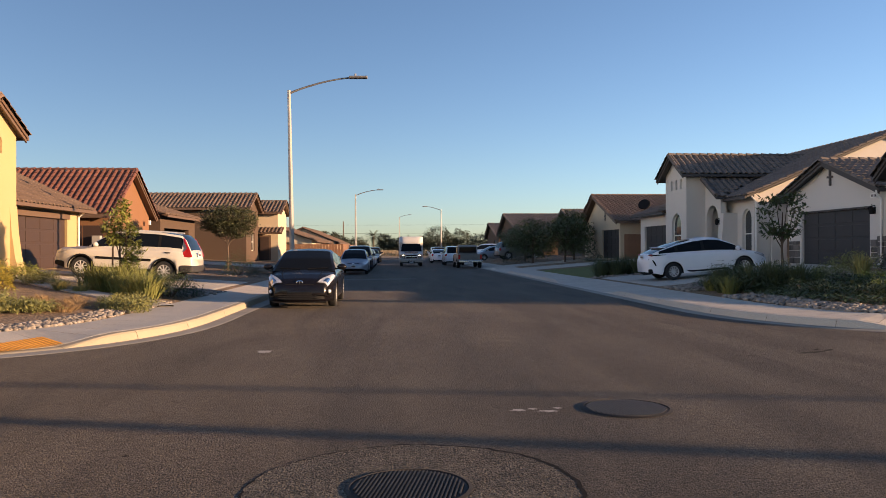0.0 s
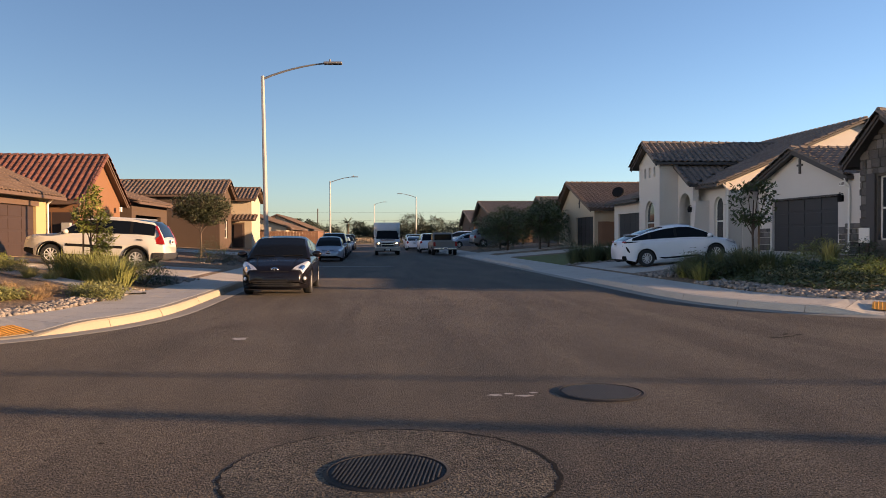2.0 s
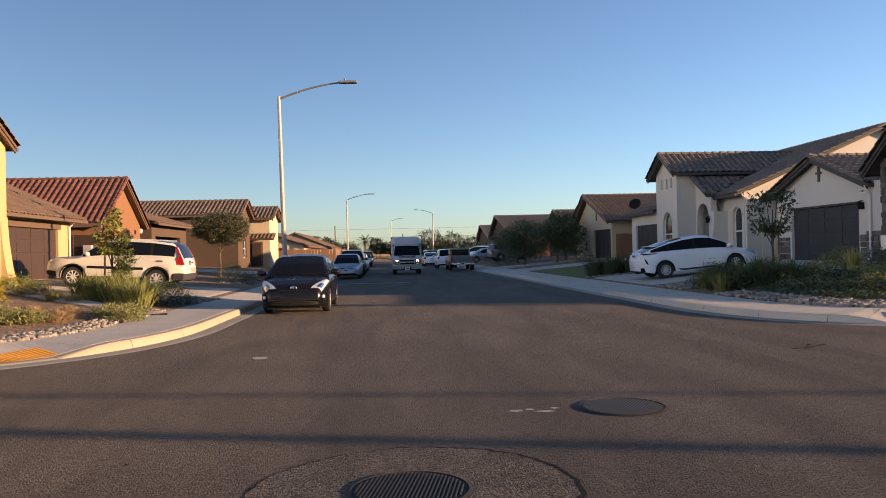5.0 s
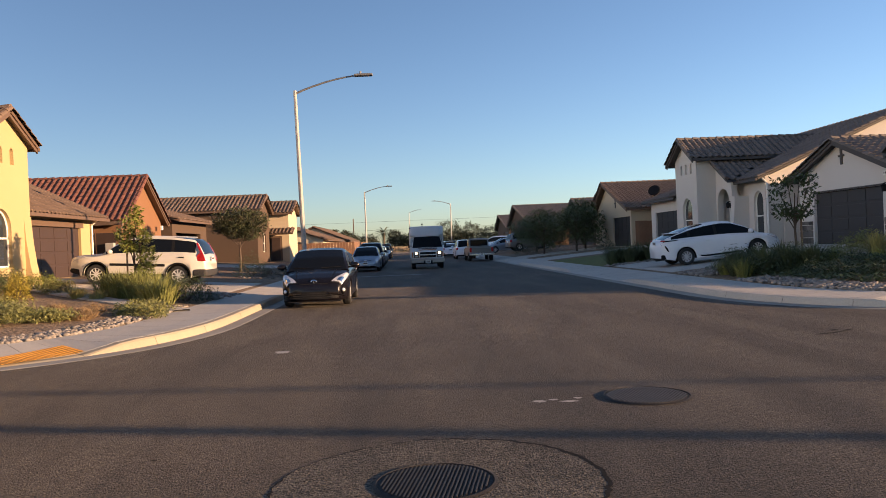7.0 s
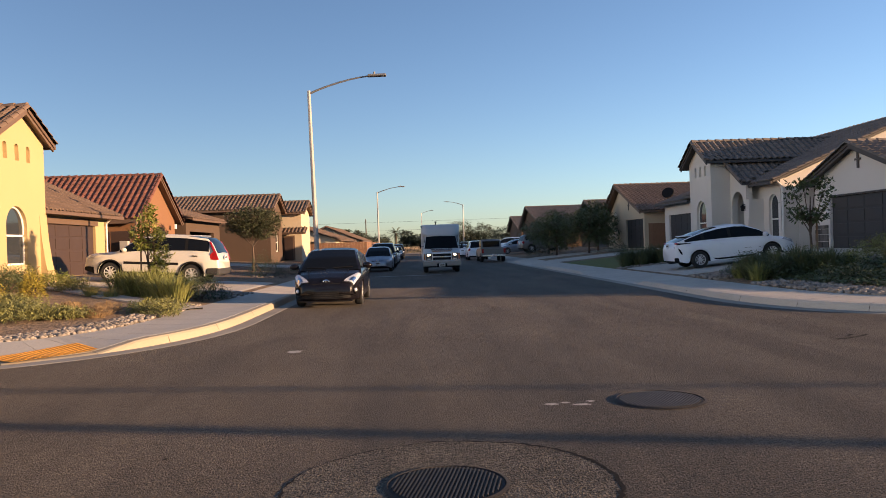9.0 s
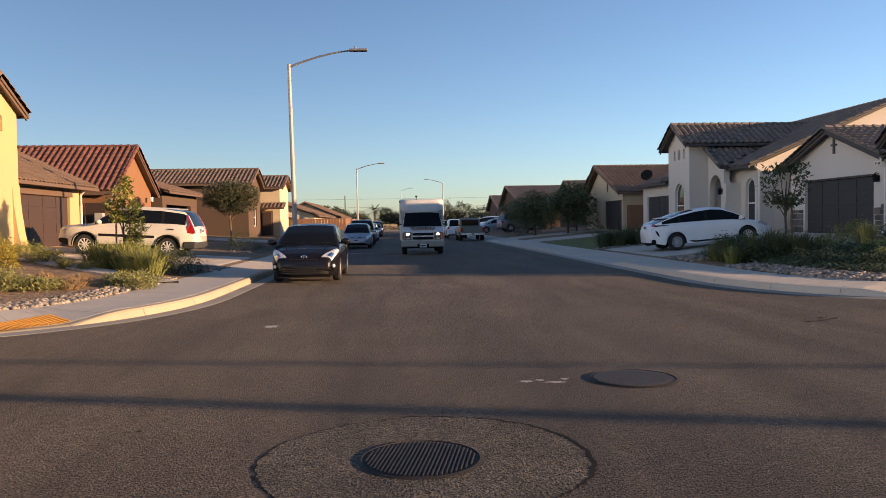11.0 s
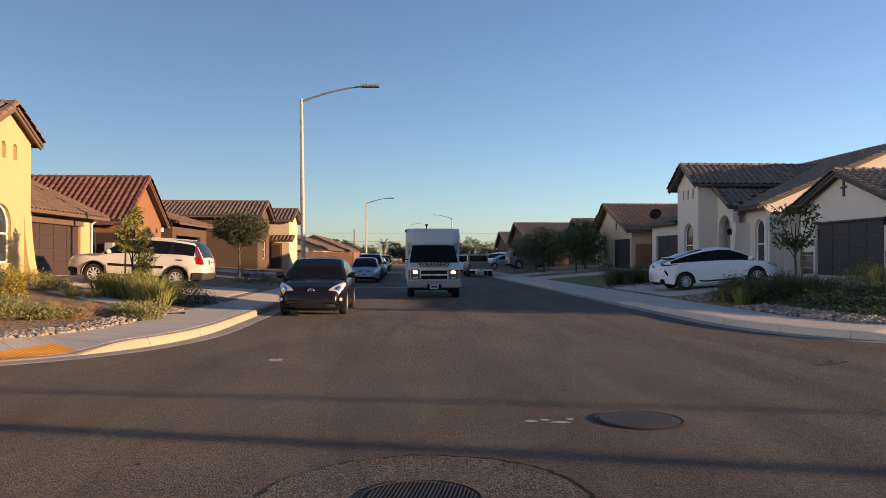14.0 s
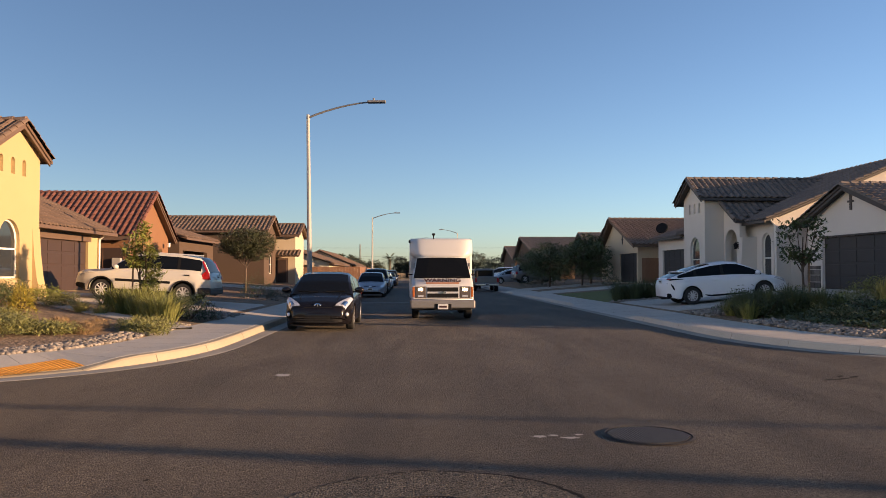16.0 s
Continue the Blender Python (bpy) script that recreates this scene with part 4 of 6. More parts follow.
def car(m, label, paint, length, width, height, belt, roof, axles, r=0.32, pillars=(), sill=0.22, nose=0.55, tail=0.7, tumble=0.32, glass_floor=0.03, category="car", spokes=10, trim=0.0):
    """A car by its side view: belt and roof lines as (x, z), x forward from the middle. Returns the thing."""
    top = base("car", m, label, category, "parked cars")
    body = paint
    xs = sorted(set([round(v, 3) for v in np.linspace(-length / 2, length / 2, 41)]
                    + [round(a + r * 1.16 * math.cos(t), 3) for a in axles for t in np.linspace(0, math.pi, 11)] + [round(p[0], 3) for p in belt]))
    xs = [x for x in xs if -length / 2 <= x <= length / 2]

    def half(x):
        f = abs(x) / (length / 2)
        k = nose if x > 0 else tail
        return width / 2 * (1 - (1 - k) * max(0, (f - 0.62) / 0.38) ** 2.4)

    def low(x):
        z = sill + 0.12 * max(0, (abs(x) / (length / 2) - 0.8) / 0.2)
        for a in axles:
            d = abs(x - a)
            if d < r * 1.16:
                z = max(z, r + math.sqrt(max((r * 1.16) ** 2 - d * d, 0)))
        return z

    rings, wells = [], []
    for x in xs:
        w, zb, zl = half(x), curve(belt, x), low(x)
        zs = max(zl + 0.02, min(sill + 0.18, zb - 0.2))
        zm = max(zl + 0.04, zb * 0.72)
        zt = max(zl + 0.06, zb - 0.1)
        zb = max(zb, zl + 0.08)
        rings.append([(w * 0.97, zl), (w * 0.995, zs), (w, zm), (w * 0.985, zt), (w * 0.93, zb - 0.012), (w * 0.6, zb + 0.02), (0.0, zb + 0.035)])
        wells.append([(w * 0.97, zl), (w * 0.7, zl), (0.0, sill)])

    def loft(name, half_rings, mt, label_=""):
        vs, fs = [], []
        k = len(half_rings[0])
        for x, ring in zip(xs, half_rings):
            vs += [(x, y, z) for y, z in ring] + [(x, -y, z) for y, z in ring]
        for i in range(len(half_rings) - 1):
            for s_ in (0, k):
                for j in range(k - 1):
                    a, b = i * 2 * k + s_ + j, (i + 1) * 2 * k + s_ + j
                    fs.append((a, a + 1, b + 1, b) if s_ else (a, b, b + 1, a + 1))
        for i in (0, len(half_rings) - 1):
            o = i * 2 * k
            ring = [o + j for j in range(k)] + [o + k + j for j in range(k - 2, -1, -1)]
            fs.append(ring if i == 0 else ring[::-1])
        return from_lists(name, vs, fs, mt, top, label_, smooth=True)

    loft("body", rings, body)
    OUTLINE[top.name] = (xs, rings)
    under = loft("underbody", wells, BLACK)
    # cabin
    x0, x1 = roof[0][0], roof[-1][0]
    cx = sorted(set([round(v, 3) for v in np.linspace(x0, x1, 25)] + [round(p[0], 3) for p in roof] + [round(v, 3) for p in pillars for v in p]))
    groups = {"side_window": [], "windscreen": [], "rear_window": [], "cabin": []}
    zmax = max(p[1] for p in roof)
    flat = [p[0] for p in roof if p[1] > zmax - 0.09]
    f0, f1 = min(flat), max(flat)

    def cab(x):
        w, zb, zr = half(x) * 0.93, curve(belt, x) - 0.012, max(curve(roof, x), curve(belt, x))
        hgt = zr - zb
        wt = w - tumble * hgt
        return [(w, zb), (w - tumble * hgt * 0.12, zb + hgt * 0.1), (wt + 0.02, zb + hgt * 0.84), (wt - 0.05, zb + hgt * 0.97), (wt * 0.6, zr + 0.012), (0.0, zr + 0.02)]

    for xa, xb in zip(cx, cx[1:]):
        ra, rb = cab(xa), cab(xb)
        mid = (xa + xb) / 2
        for j in range(5):
            if j == 1 and not any(p <= mid <= q for p, q in pillars) and x0 + 0.25 < mid < x1 - 0.12:
                key = "side_window"
            elif j >= 3 and mid > f1:
                key = "windscreen"
            elif j >= 3 and mid < f0:
                key = "rear_window"
            elif j == 1 and x0 + 0.25 < mid < x1 - 0.12:
                key = "pillar"
            else:
                key = "cabin"
            for s_ in (1, -1):
                if key.startswith("pillar"):
                    key = "pillar %d %d" % (s_, sum(1 for p, q_ in pillars if mid > q_))
                if key.startswith("side_window"):
                    key = "side_window %d %d" % (s_, sum(1 for p, q_ in pillars if mid > q_))
                groups.setdefault(key, [])
                q = [(xa, s_ * ra[j][0], ra[j][1]), (xb, s_ * rb[j][0], rb[j][1]), (xb, s_ * rb[j + 1][0], rb[j + 1][1]), (xa, s_ * ra[j + 1][0], ra[j + 1][1])]
                groups[key].append(q if s_ > 0 else q[::-1])
    for key, quads in groups.items():
        if quads:
            bm = bmesh.new()
            for q in quads:
                bm.faces.new([bm.verts.new(p) for p in q])
            bmesh.ops.remove_doubles(bm, verts=bm.verts, dist=0.0005)
            from_bm(key.split()[0], bm, {"cabin": paint, "pillar": BLACK}.get(key.split()[0], GLASS), top, smooth=True)
    for a in axles:
        for s_ in (1, -1):
            wheel(top, a, s_ * (width / 2 - 0.12), r, 0.21, spokes)
    mx = roof[-1][0] - 0.35
    for s_ in (1, -1):
        bm = bmesh.new()
        vs = bmesh.ops.create_icosphere(bm, subdivisions=2, radius=1)["verts"]
        bmesh.ops.transform(bm, matrix=Matrix.Translation((mx, s_ * (width / 2 + 0.1), curve(belt, mx) + 0.09)) @ Matrix.Diagonal((0.09, 0.13, 0.085, 1)), verts=vs)
        box(bm, mx - 0.03, mx + 0.05, min(s_ * (width / 2 - 0.1), s_ * (width / 2 + 0.08)), max(s_ * (width / 2 - 0.1), s_ * (width / 2 + 0.08)), curve(belt, mx) + 0.02, curve(belt, mx) + 0.06)
        from_bm("wing_mirror", bm, paint, top, smooth=True)
        for hx in [(p + q) / 2 - 0.32 for p, q in pillars][:2]:
            boxed("door_handle", (hx - 0.1, hx + 0.1, s_ * half(hx) - 0.02, s_ * half(hx) + 0.02, curve(belt, hx) - 0.16, curve(belt, hx) - 0.125), paint if trim == 0 else BLACK, top, bevel=0.01)
        if trim:
            boxed("side_moulding", (axles[0] + r * 1.3, axles[1] - r * 1.3, s_ * width / 2 - 0.02, s_ * width / 2 + 0.012, trim - 0.045, trim + 0.045), BLACK, top, bevel=0.01)
    return top


def blob(name, top, mt, x, y, z, rx, ry, rz, rot=(0, 0, 0), label=""):
    bm = bmesh.new()
    vs = bmesh.ops.create_uvsphere(bm, u_segments=16, v_segments=10, radius=1)["verts"]
    bmesh.ops.transform(bm, matrix=pose(x, y, z, *rot) @ Matrix.Diagonal((rx, ry, rz, 1)), verts=vs)
    return from_bm(name, bm, mt, top, label, smooth=True)


def plate(top, x, z, out):
    p = boxed("number_plate", (min(x, x + out * 0.02), max(x, x + out * 0.02), -0.16, 0.16, z - 0.08, z + 0.08), PLATE, top, bevel=0.004)
    boxed("bar", (min(x + out * 0.02, x + out * 0.024), max(x + out * 0.02, x + out * 0.024), -0.12, 0.12, z - 0.03, z + 0.03), INK, p)


def face_of(top, x, width, grille=True, light=(0.3, 0.2, 0.1), lz=0.68, low=0.4, mt=LENS, badge=True, gap=0.62):
    """Headlights, intakes, badge and plate at a car's nose at x."""
    skin("headlight", top, mt, [(x - 0.6, 3.05), (x - 0.1, 2.7), (x - 0.06, 4.75), (x - 0.42, 4.15)], 0.012)
    for s_ in (1, -1):
        blob("fog_lamp", top, LENS, x - 0.2, s_ * gap * 1.02, low + 0.08, 0.06, 0.07, 0.06)
    bm = bmesh.new()
    box(bm, x - 0.3, x + 0.004, -width * 0.27, width * 0.27, low - 0.08, low + 0.08, 0.03)
    from_bm("lower_grille", bm, BLACK, top)
    if grille:
        bm = bmesh.new()
        box(bm, x - 0.3, x - 0.005, -width * 0.2, width * 0.2, lz - 0.1, lz - 0.03, 0.015)
        from_bm("upper_grille", bm, BLACK, top)
    if badge:
        blob("badge", top, CHROME, x + 0.01, 0, lz - 0.06, 0.03, 0.085, 0.055)


def rear_of(top, x, width, z=0.85, size=(0.14, 0.12, 0.14), gap=None):
    for s_ in (1, -1):
        blob("tail_light", top, TAIL, x + 0.12, s_ * (gap or width / 2 - 0.16), z, *size)
    bm = bmesh.new()
    box(bm, x - 0.01, x + 0.3, -width * 0.4, width * 0.4, 0.3, 0.46, 0.03)
    from_bm("rear_bumper", bm, BLACK, top)
    plate(top, x - 0.005, z - 0.08, -1)


HATCH = dict(length=4.48, width=1.75, height=1.49,
             belt=[(-2.24, 0.78), (-2.1, 1.02), (-1.6, 1.04), (-0.5, 0.99), (0.6, 0.95), (1.25, 0.92), (1.75, 0.83), (2.05, 0.72), (2.2, 0.6), (2.24, 0.5)],
             roof=[(-2.1, 1.02), (-1.75, 1.2), (-1.2, 1.36), (-0.6, 1.45), (-0.1, 1.49), (0.35, 1.44), (0.8, 1.24), (1.3, 0.92)],
             axles=(-1.4, 1.3), pillars=((-0.28, -0.16), (-1.3, -1.18), (0.98, 1.08)), r=0.315)


def charcoal_car():
    top = car(pose(-2.32, 21.62, 0, 0, 0, -90), "charcoal grey hatchback parked at the kerb, nose on", PAINT["charcoal"], **HATCH, nose=0.7)
    skin("headlight_housing", top, BLACK, [(1.5, 3.15), (2.16, 2.75), (2.19, 5.0), (1.62, 4.1)], 0.006)
    skin("headlight", top, LENS, [(1.56, 3.3), (2.13, 2.9), (2.16, 4.85), (1.68, 4.1)], 0.014)
    skin("headlight_lamp", top, CHROME, [(1.95, 3.5), (2.1, 3.3), (2.12, 4.3), (1.98, 4.2)], 0.022)
    skin("bonnet_crease", top, BLACK, [(1.3, 5.02), (2.0, 5.02), (2.0, 5.05), (1.3, 5.05)], 0.003)
    blob("badge", top, CHROME, 2.16, 0, 0.655, 0.03, 0.09, 0.062)
    blob("badge_hollow", top, BLACK, 2.185, 0, 0.655, 0.012, 0.062, 0.036)
    boxed("badge_bar", (2.186, 2.202, -0.012, 0.012, 0.615, 0.695), CHROME, top, bevel=0.004)
    bm = bmesh.new()
    prism(bm, [(-0.36, 0.615), (0.36, 0.615), (0.33, 0.585), (-0.33, 0.585)], "x", 2.0, 2.212)
    from_bm("grille_slot", bm, BLACK, top)
    bm = bmesh.new()
    rows_ = []
    for x_, z_, k_ in ((2.02, 0.545, 1.0), (2.14, 0.54, 1.0), (2.235, 0.5, 0.985), (2.25, 0.44, 0.98), (2.25, 0.2, 0.95), (2.2, 0.175, 0.94), (2.0, 0.175, 0.97)):
        row = []
        for f_ in np.linspace(-1, 1, 21):
            row.append(bm.verts.new((x_ - 0.42 * abs(f_) ** 4.0 - 0.06 * f_ * f_, 0.865 * k_ * math.copysign(abs(f_) ** 0.9, f_), z_)))
        rows_.append(row)
    for ra, rb in zip(rows_, rows_[1:]):
        for k in range(20):
            bm.faces.new((ra[k], ra[k + 1], rb[k + 1], rb[k]))
    from_bm("front_bumper", bm, PAINT["charcoal"], top, smooth=True)
    bm = bmesh.new()
    lo_, hi_ = [], []
    for f_ in np.linspace(-1, 1, 17):
        q_ = 0.7 * f_
        x_ = 2.258 - 0.06 * q_ * q_ - 0.42 * abs(q_) ** 4
        rise_ = 0.07 * abs(f_) ** 3
        lo_.append(bm.verts.new((x_, 0.62 * f_, 0.225 + rise_ * 0.2))), hi_.append(bm.verts.new((x_, (0.62 - 0.05) * f_, 0.41 - rise_ * 0.4)))
    for k in range(16):
        bm.faces.new((lo_[k], lo_[k + 1], hi_[k + 1], hi_[k]))
    from_bm("bumper_intake", bm, BLACK, top)
    for i in range(3):
        boxed("intake_slat", (2.25, 2.268, -0.52, 0.52, 0.262 + 0.05 * i, 0.27 + 0.05 * i), RUBBER, top)
    for s_ in (1, -1):
        blob("fog_surround", top, BLACK, 2.07, s_ * 0.725, 0.42, 0.06, 0.085, 0.1, (0, 0, s_ * 30))
        blob("fog_lamp", top, LENS, 2.115, s_ * 0.735, 0.43, 0.03, 0.05, 0.05, (0, 0, s_ * 30))
        bm = bmesh.new()
        tube(bm, [(1.26, s_ * 0.1, 0.985), (1.2, s_ * 0.62, 1.0)], 0.008, 5)
        from_bm("wiper", bm, BLACK, top)
    boxed("bumper_lip", (1.98, 2.23, -0.66, 0.66, 0.15, 0.178), BLACK, top, bevel=0.01)
    rear_of(top, -2.22, 1.75)
    return top


def white_hatch():
    z = ground_z(11.8, 28.6) + 0.03
    dims = dict(HATCH)
    dims.update(length=4.62, axles=(-1.42, 1.28), belt=[(-2.31, 0.8), (-2.2, 1.0), (-1.6, 1.0), (-0.5, 0.96), (0.6, 0.92), (1.25, 0.89), (1.8, 0.8), (2.1, 0.7), (2.27, 0.58), (2.31, 0.48)],
                roof=[(-2.2, 1.0), (-1.75, 1.16), (-1.2, 1.32), (-0.6, 1.43), (0.0, 1.47), (0.4, 1.42), (0.85, 1.22), (1.38, 0.89)])
    top = car(pose(11.83, 28.6, z, 0, -4.6, 0), "white hatchback parked on a driveway, tail to the street", PAINT["white"], **dims)
    face_of(top, 2.26, 1.75, grille=False)
    rear_of(top, -2.29, 1.75, 0.98, (0.07, 0.2, 0.035), 0.6)
    skin("tail_lamp_band", top, BLACK, [(-2.27, 3.2), (-1.72, 3.35), (-1.66, 3.6), (-2.27, 3.95)], 0.01)
    skin("side_crease", top, BLACK, [(-1.05, 0.1), (0.95, 0.1), (0.95, 0.45), (-1.05, 0.45)], 0.004)
    boxed("rear_spoiler", (-1.78, -1.5, -0.6, 0.6, 1.2, 1.23), PAINT["white"], top, bevel=0.01)
    for s_ in (1, -1):
        blob("tail_fin_light", top, BLACK, -2.08, s_ * 0.745, 0.66, 0.035, 0.03, 0.16, (0, -28, 0))
    return top


def pearl_suv():
    z = ground_z(-9.7, 28.6) + 0.02
    top = car(pose(-9.55, 28.6, z, 0, -3.4, 180), "pearl white estate SUV parked on a driveway", PAINT["pearl"], 4.8, 1.9, 1.75,
              belt=[(-2.4, 0.8), (-2.32, 1.12), (-1.6, 1.16), (0.0, 1.12), (1.0, 1.08), (1.6, 1.05), (2.12, 0.99), (2.34, 0.9), (2.4, 0.68)],
              roof=[(-2.32, 1.12), (-2.12, 1.5), (-1.95, 1.66), (-1.2, 1.74), (-0.3, 1.76), (0.3, 1.7), (0.75, 1.45), (1.25, 1.07)],
              axles=(-1.45, 1.41), r=0.36, pillars=((-0.3, -0.2), (-1.28, -1.18), (0.95, 1.03)), sill=0.3, nose=0.75, tail=0.84, tumble=0.24, spokes=9, trim=0.72)
    face_of(top, 2.36, 1.9, lz=0.84, low=0.5)
    skin("front_bumper", top, BLACK, [(1.98, 0.0), (2.38, 0.0), (2.385, 1.5), (2.0, 1.2)], 0.012)
    skin("sill_moulding", top, BLACK, [(-0.98, 0.0), (0.94, 0.0), (0.94, 0.6), (-0.98, 0.6)], 0.008)
    for s_ in (1, -1):
        bm = bmesh.new()
        shape = [(-2.39, 0.9), (-2.08, 0.9), (-2.08, 1.08), (-2.2, 1.2), (-2.04, 1.5), (-2.06, 1.56), (-2.13, 1.45), (-2.3, 1.14)]
        inn = lambda z: 0.24 * max(z - 1.12, 0) + 0.02
        fa = [bm.verts.new((x, s_ * (0.905 - inn(z)), z)) for x, z in shape]
        fb = [bm.verts.new((x, s_ * (0.835 - inn(z)), z)) for x, z in shape]
        bm.faces.new(fa), bm.faces.new(fb[::-1])
        for i in range(8):
            bm.faces.new((fa[i], fa[(i + 1) % 8], fb[(i + 1) % 8], fb[i]))
        from_bm("tail_light", bm, TAIL, top)
        boxed("roof_rail", (-1.7, 0.2, s_ * 0.62 - 0.02, s_ * 0.62 + 0.02, 1.72, 1.77), ALLOY, top, bevel=0.01)
        for a in (-1.45, 1.41):
            bm = bmesh.new()
            pts = [(a + 0.44 * math.cos(t), s_ * 0.955, 0.36 + 0.44 * math.sin(t)) for t in np.linspace(-0.1, math.pi + 0.1, 14)]
            tube(bm, pts, 0.028, 6)
            from_bm("arch_moulding", bm, BLACK, top)
    bm = bmesh.new()
    box(bm, -2.44, -1.95, -0.945, 0.945, 0.34, 0.6, 0.07)
    from_bm("rear_bumper", bm, material("grey_bumper", (0.03, 0.028, 0.027), 0.7), top)
    plate(top, -2.42, 0.98, -1)
    return top


def plain_car(x, y, heading, paint, label, scale=1.0, tall=False):
    d = dict(HATCH)
    if tall:
        d = dict(length=4.7, width=1.88, height=1.75, belt=[(-2.35, 0.8), (-2.28, 1.1), (-1.6, 1.13), (0.0, 1.08), (1.0, 1.04), (1.6, 1.0), (2.1, 0.93), (2.28, 0.8), (2.35, 0.55)],
                 roof=[(-2.28, 1.1), (-2.1, 1.55), (-1.8, 1.7), (-0.6, 1.76), (0.3, 1.7), (0.75, 1.45), (1.25, 1.04)], axles=(-1.4, 1.4), r=0.36, pillars=((-0.3, -0.2), (-1.28, -1.18), (0.95, 1.03)), sill=0.28, nose=0.78, tail=0.86, tumble=0.24)
    ob = car(pose(x, y, 0 if -3.3 < x < 6.6 else ground_z(x, y) + 0.03, 0, 0, heading), label, PAINT[paint], **d)
    lz = 0.82 if tall else 0.7
    face_of(ob, d["length"] / 2 - 0.05, d["width"], lz=lz, low=0.42)
    plate(ob, d["length"] / 2, 0.5, 1)
    rear_of(ob, -d["length"] / 2 + 0.02, d["width"], 0.95 if tall else 0.88)
    return ob


charcoal_car(), white_hatch(), pearl_suv()
plain_car(-2.35, 47.9, -90, "silver", "silver blue hatchback parked at the kerb")
plain_car(-2.4, 55.2, -90, "navy", "dark navy SUV parked behind a silver hatchback", tall=True)
plain_car(-2.4, 63.0, -90, "silver", "silver hatchback in a row of parked cars")
plain_car(-2.4, 70.0, -90, "white", "white hatchback in a row of parked cars")
plain_car(-2.4, 86.0, -90, "navy", "dark blue car parked further along the kerb")
plain_car(-2.4, 94.0, -90, "black", "black SUV parked at the far kerb", tall=True)
plain_car(5.6, 72.0, 90, "white", "white SUV parked at the kerb beyond a pickup", tall=True)
plain_car(4.9, 84.0, 90, "white", "white hatchback at the far kerb seen from behind")
plain_car(5.6, 93.0, 90, "black", "black SUV parked at the far kerb seen from behind", tall=True)
plain_car(5.6, 101.0, 90, "white", "white SUV parked at the far kerb", tall=True)
plain_car(10.9, 90.0, 150, "white", "white SUV standing on a far driveway", tall=True)
plain_car(10.4, 79.0, 190, "silver", "silver hatchback standing across a driveway")
plain_car(12.6, 76.6, 10, "gold", "tan SUV standing on a shaded driveway", tall=True)


def pickup():
    top = base("pickup_truck", pose(6.0, 62.4, 0, 0, 0, 90), "tan pickup truck parked at the kerb, tailgate on", "pickup truck", "parked cars")
    p = PAINT["gold"]
    bm = bmesh.new()
    prism(bm, [(-2.75, 0.55), (-2.75, 1.08), (-0.6, 1.08), (-0.6, 1.1), (0.9, 1.1), (1.4, 1.06), (2.55, 0.98), (2.7, 0.7), (2.65, 0.5), (2.2, 0.42), (1.2, 0.42), (-1.2, 0.42), (-2.2, 0.45)], "y", -0.95, 0.95)
    bmesh.ops.bevel(bm, geom=bm.edges[:], offset=0.05, segments=2, affect="EDGES")
    from_bm("body", bm, p, top)
    bm = bmesh.new()
    prism(bm, [(-0.75, 1.09), (-0.62, 1.72), (-0.4, 1.8), (0.4, 1.8), (0.6, 1.72), (1.15, 1.09)], "y", -0.8, 0.8)
    bmesh.ops.bevel(bm, geom=bm.edges[:], offset=0.06, segments=2, affect="EDGES")
    from_bm("cab", bm, p, top)
    boxed("rear_window", (-0.75, -0.66, -0.68, 0.68, 1.2, 1.66), GLASS, top, bevel=0.01)
    for s_ in (1, -1):
        boxed("side_window", (-0.5, 0.75, s_ * 0.8 - 0.012, s_ * 0.8 + 0.012, 1.2, 1.66), GLASS, top)
        boxed("tail_light", (-2.78, -2.7, s_ * 0.85 - 0.08, s_ * 0.85 + 0.08, 0.72, 1.05), TAIL, top, bevel=0.01)
        for a in (-1.6, 1.75):
            wheel(top, a, s_ * 0.86, 0.38, 0.26)
    boxed("tailgate", (-2.78, -2.72, -0.74, 0.74, 0.62, 1.05), p, top, bevel=0.015)
    boxed("rear_bumper", (-2.92, -2.7, -0.92, 0.92, 0.46, 0.62), CHROME, top, bevel=0.03)
    plate(top, -2.925, 0.56, -1)


pickup()


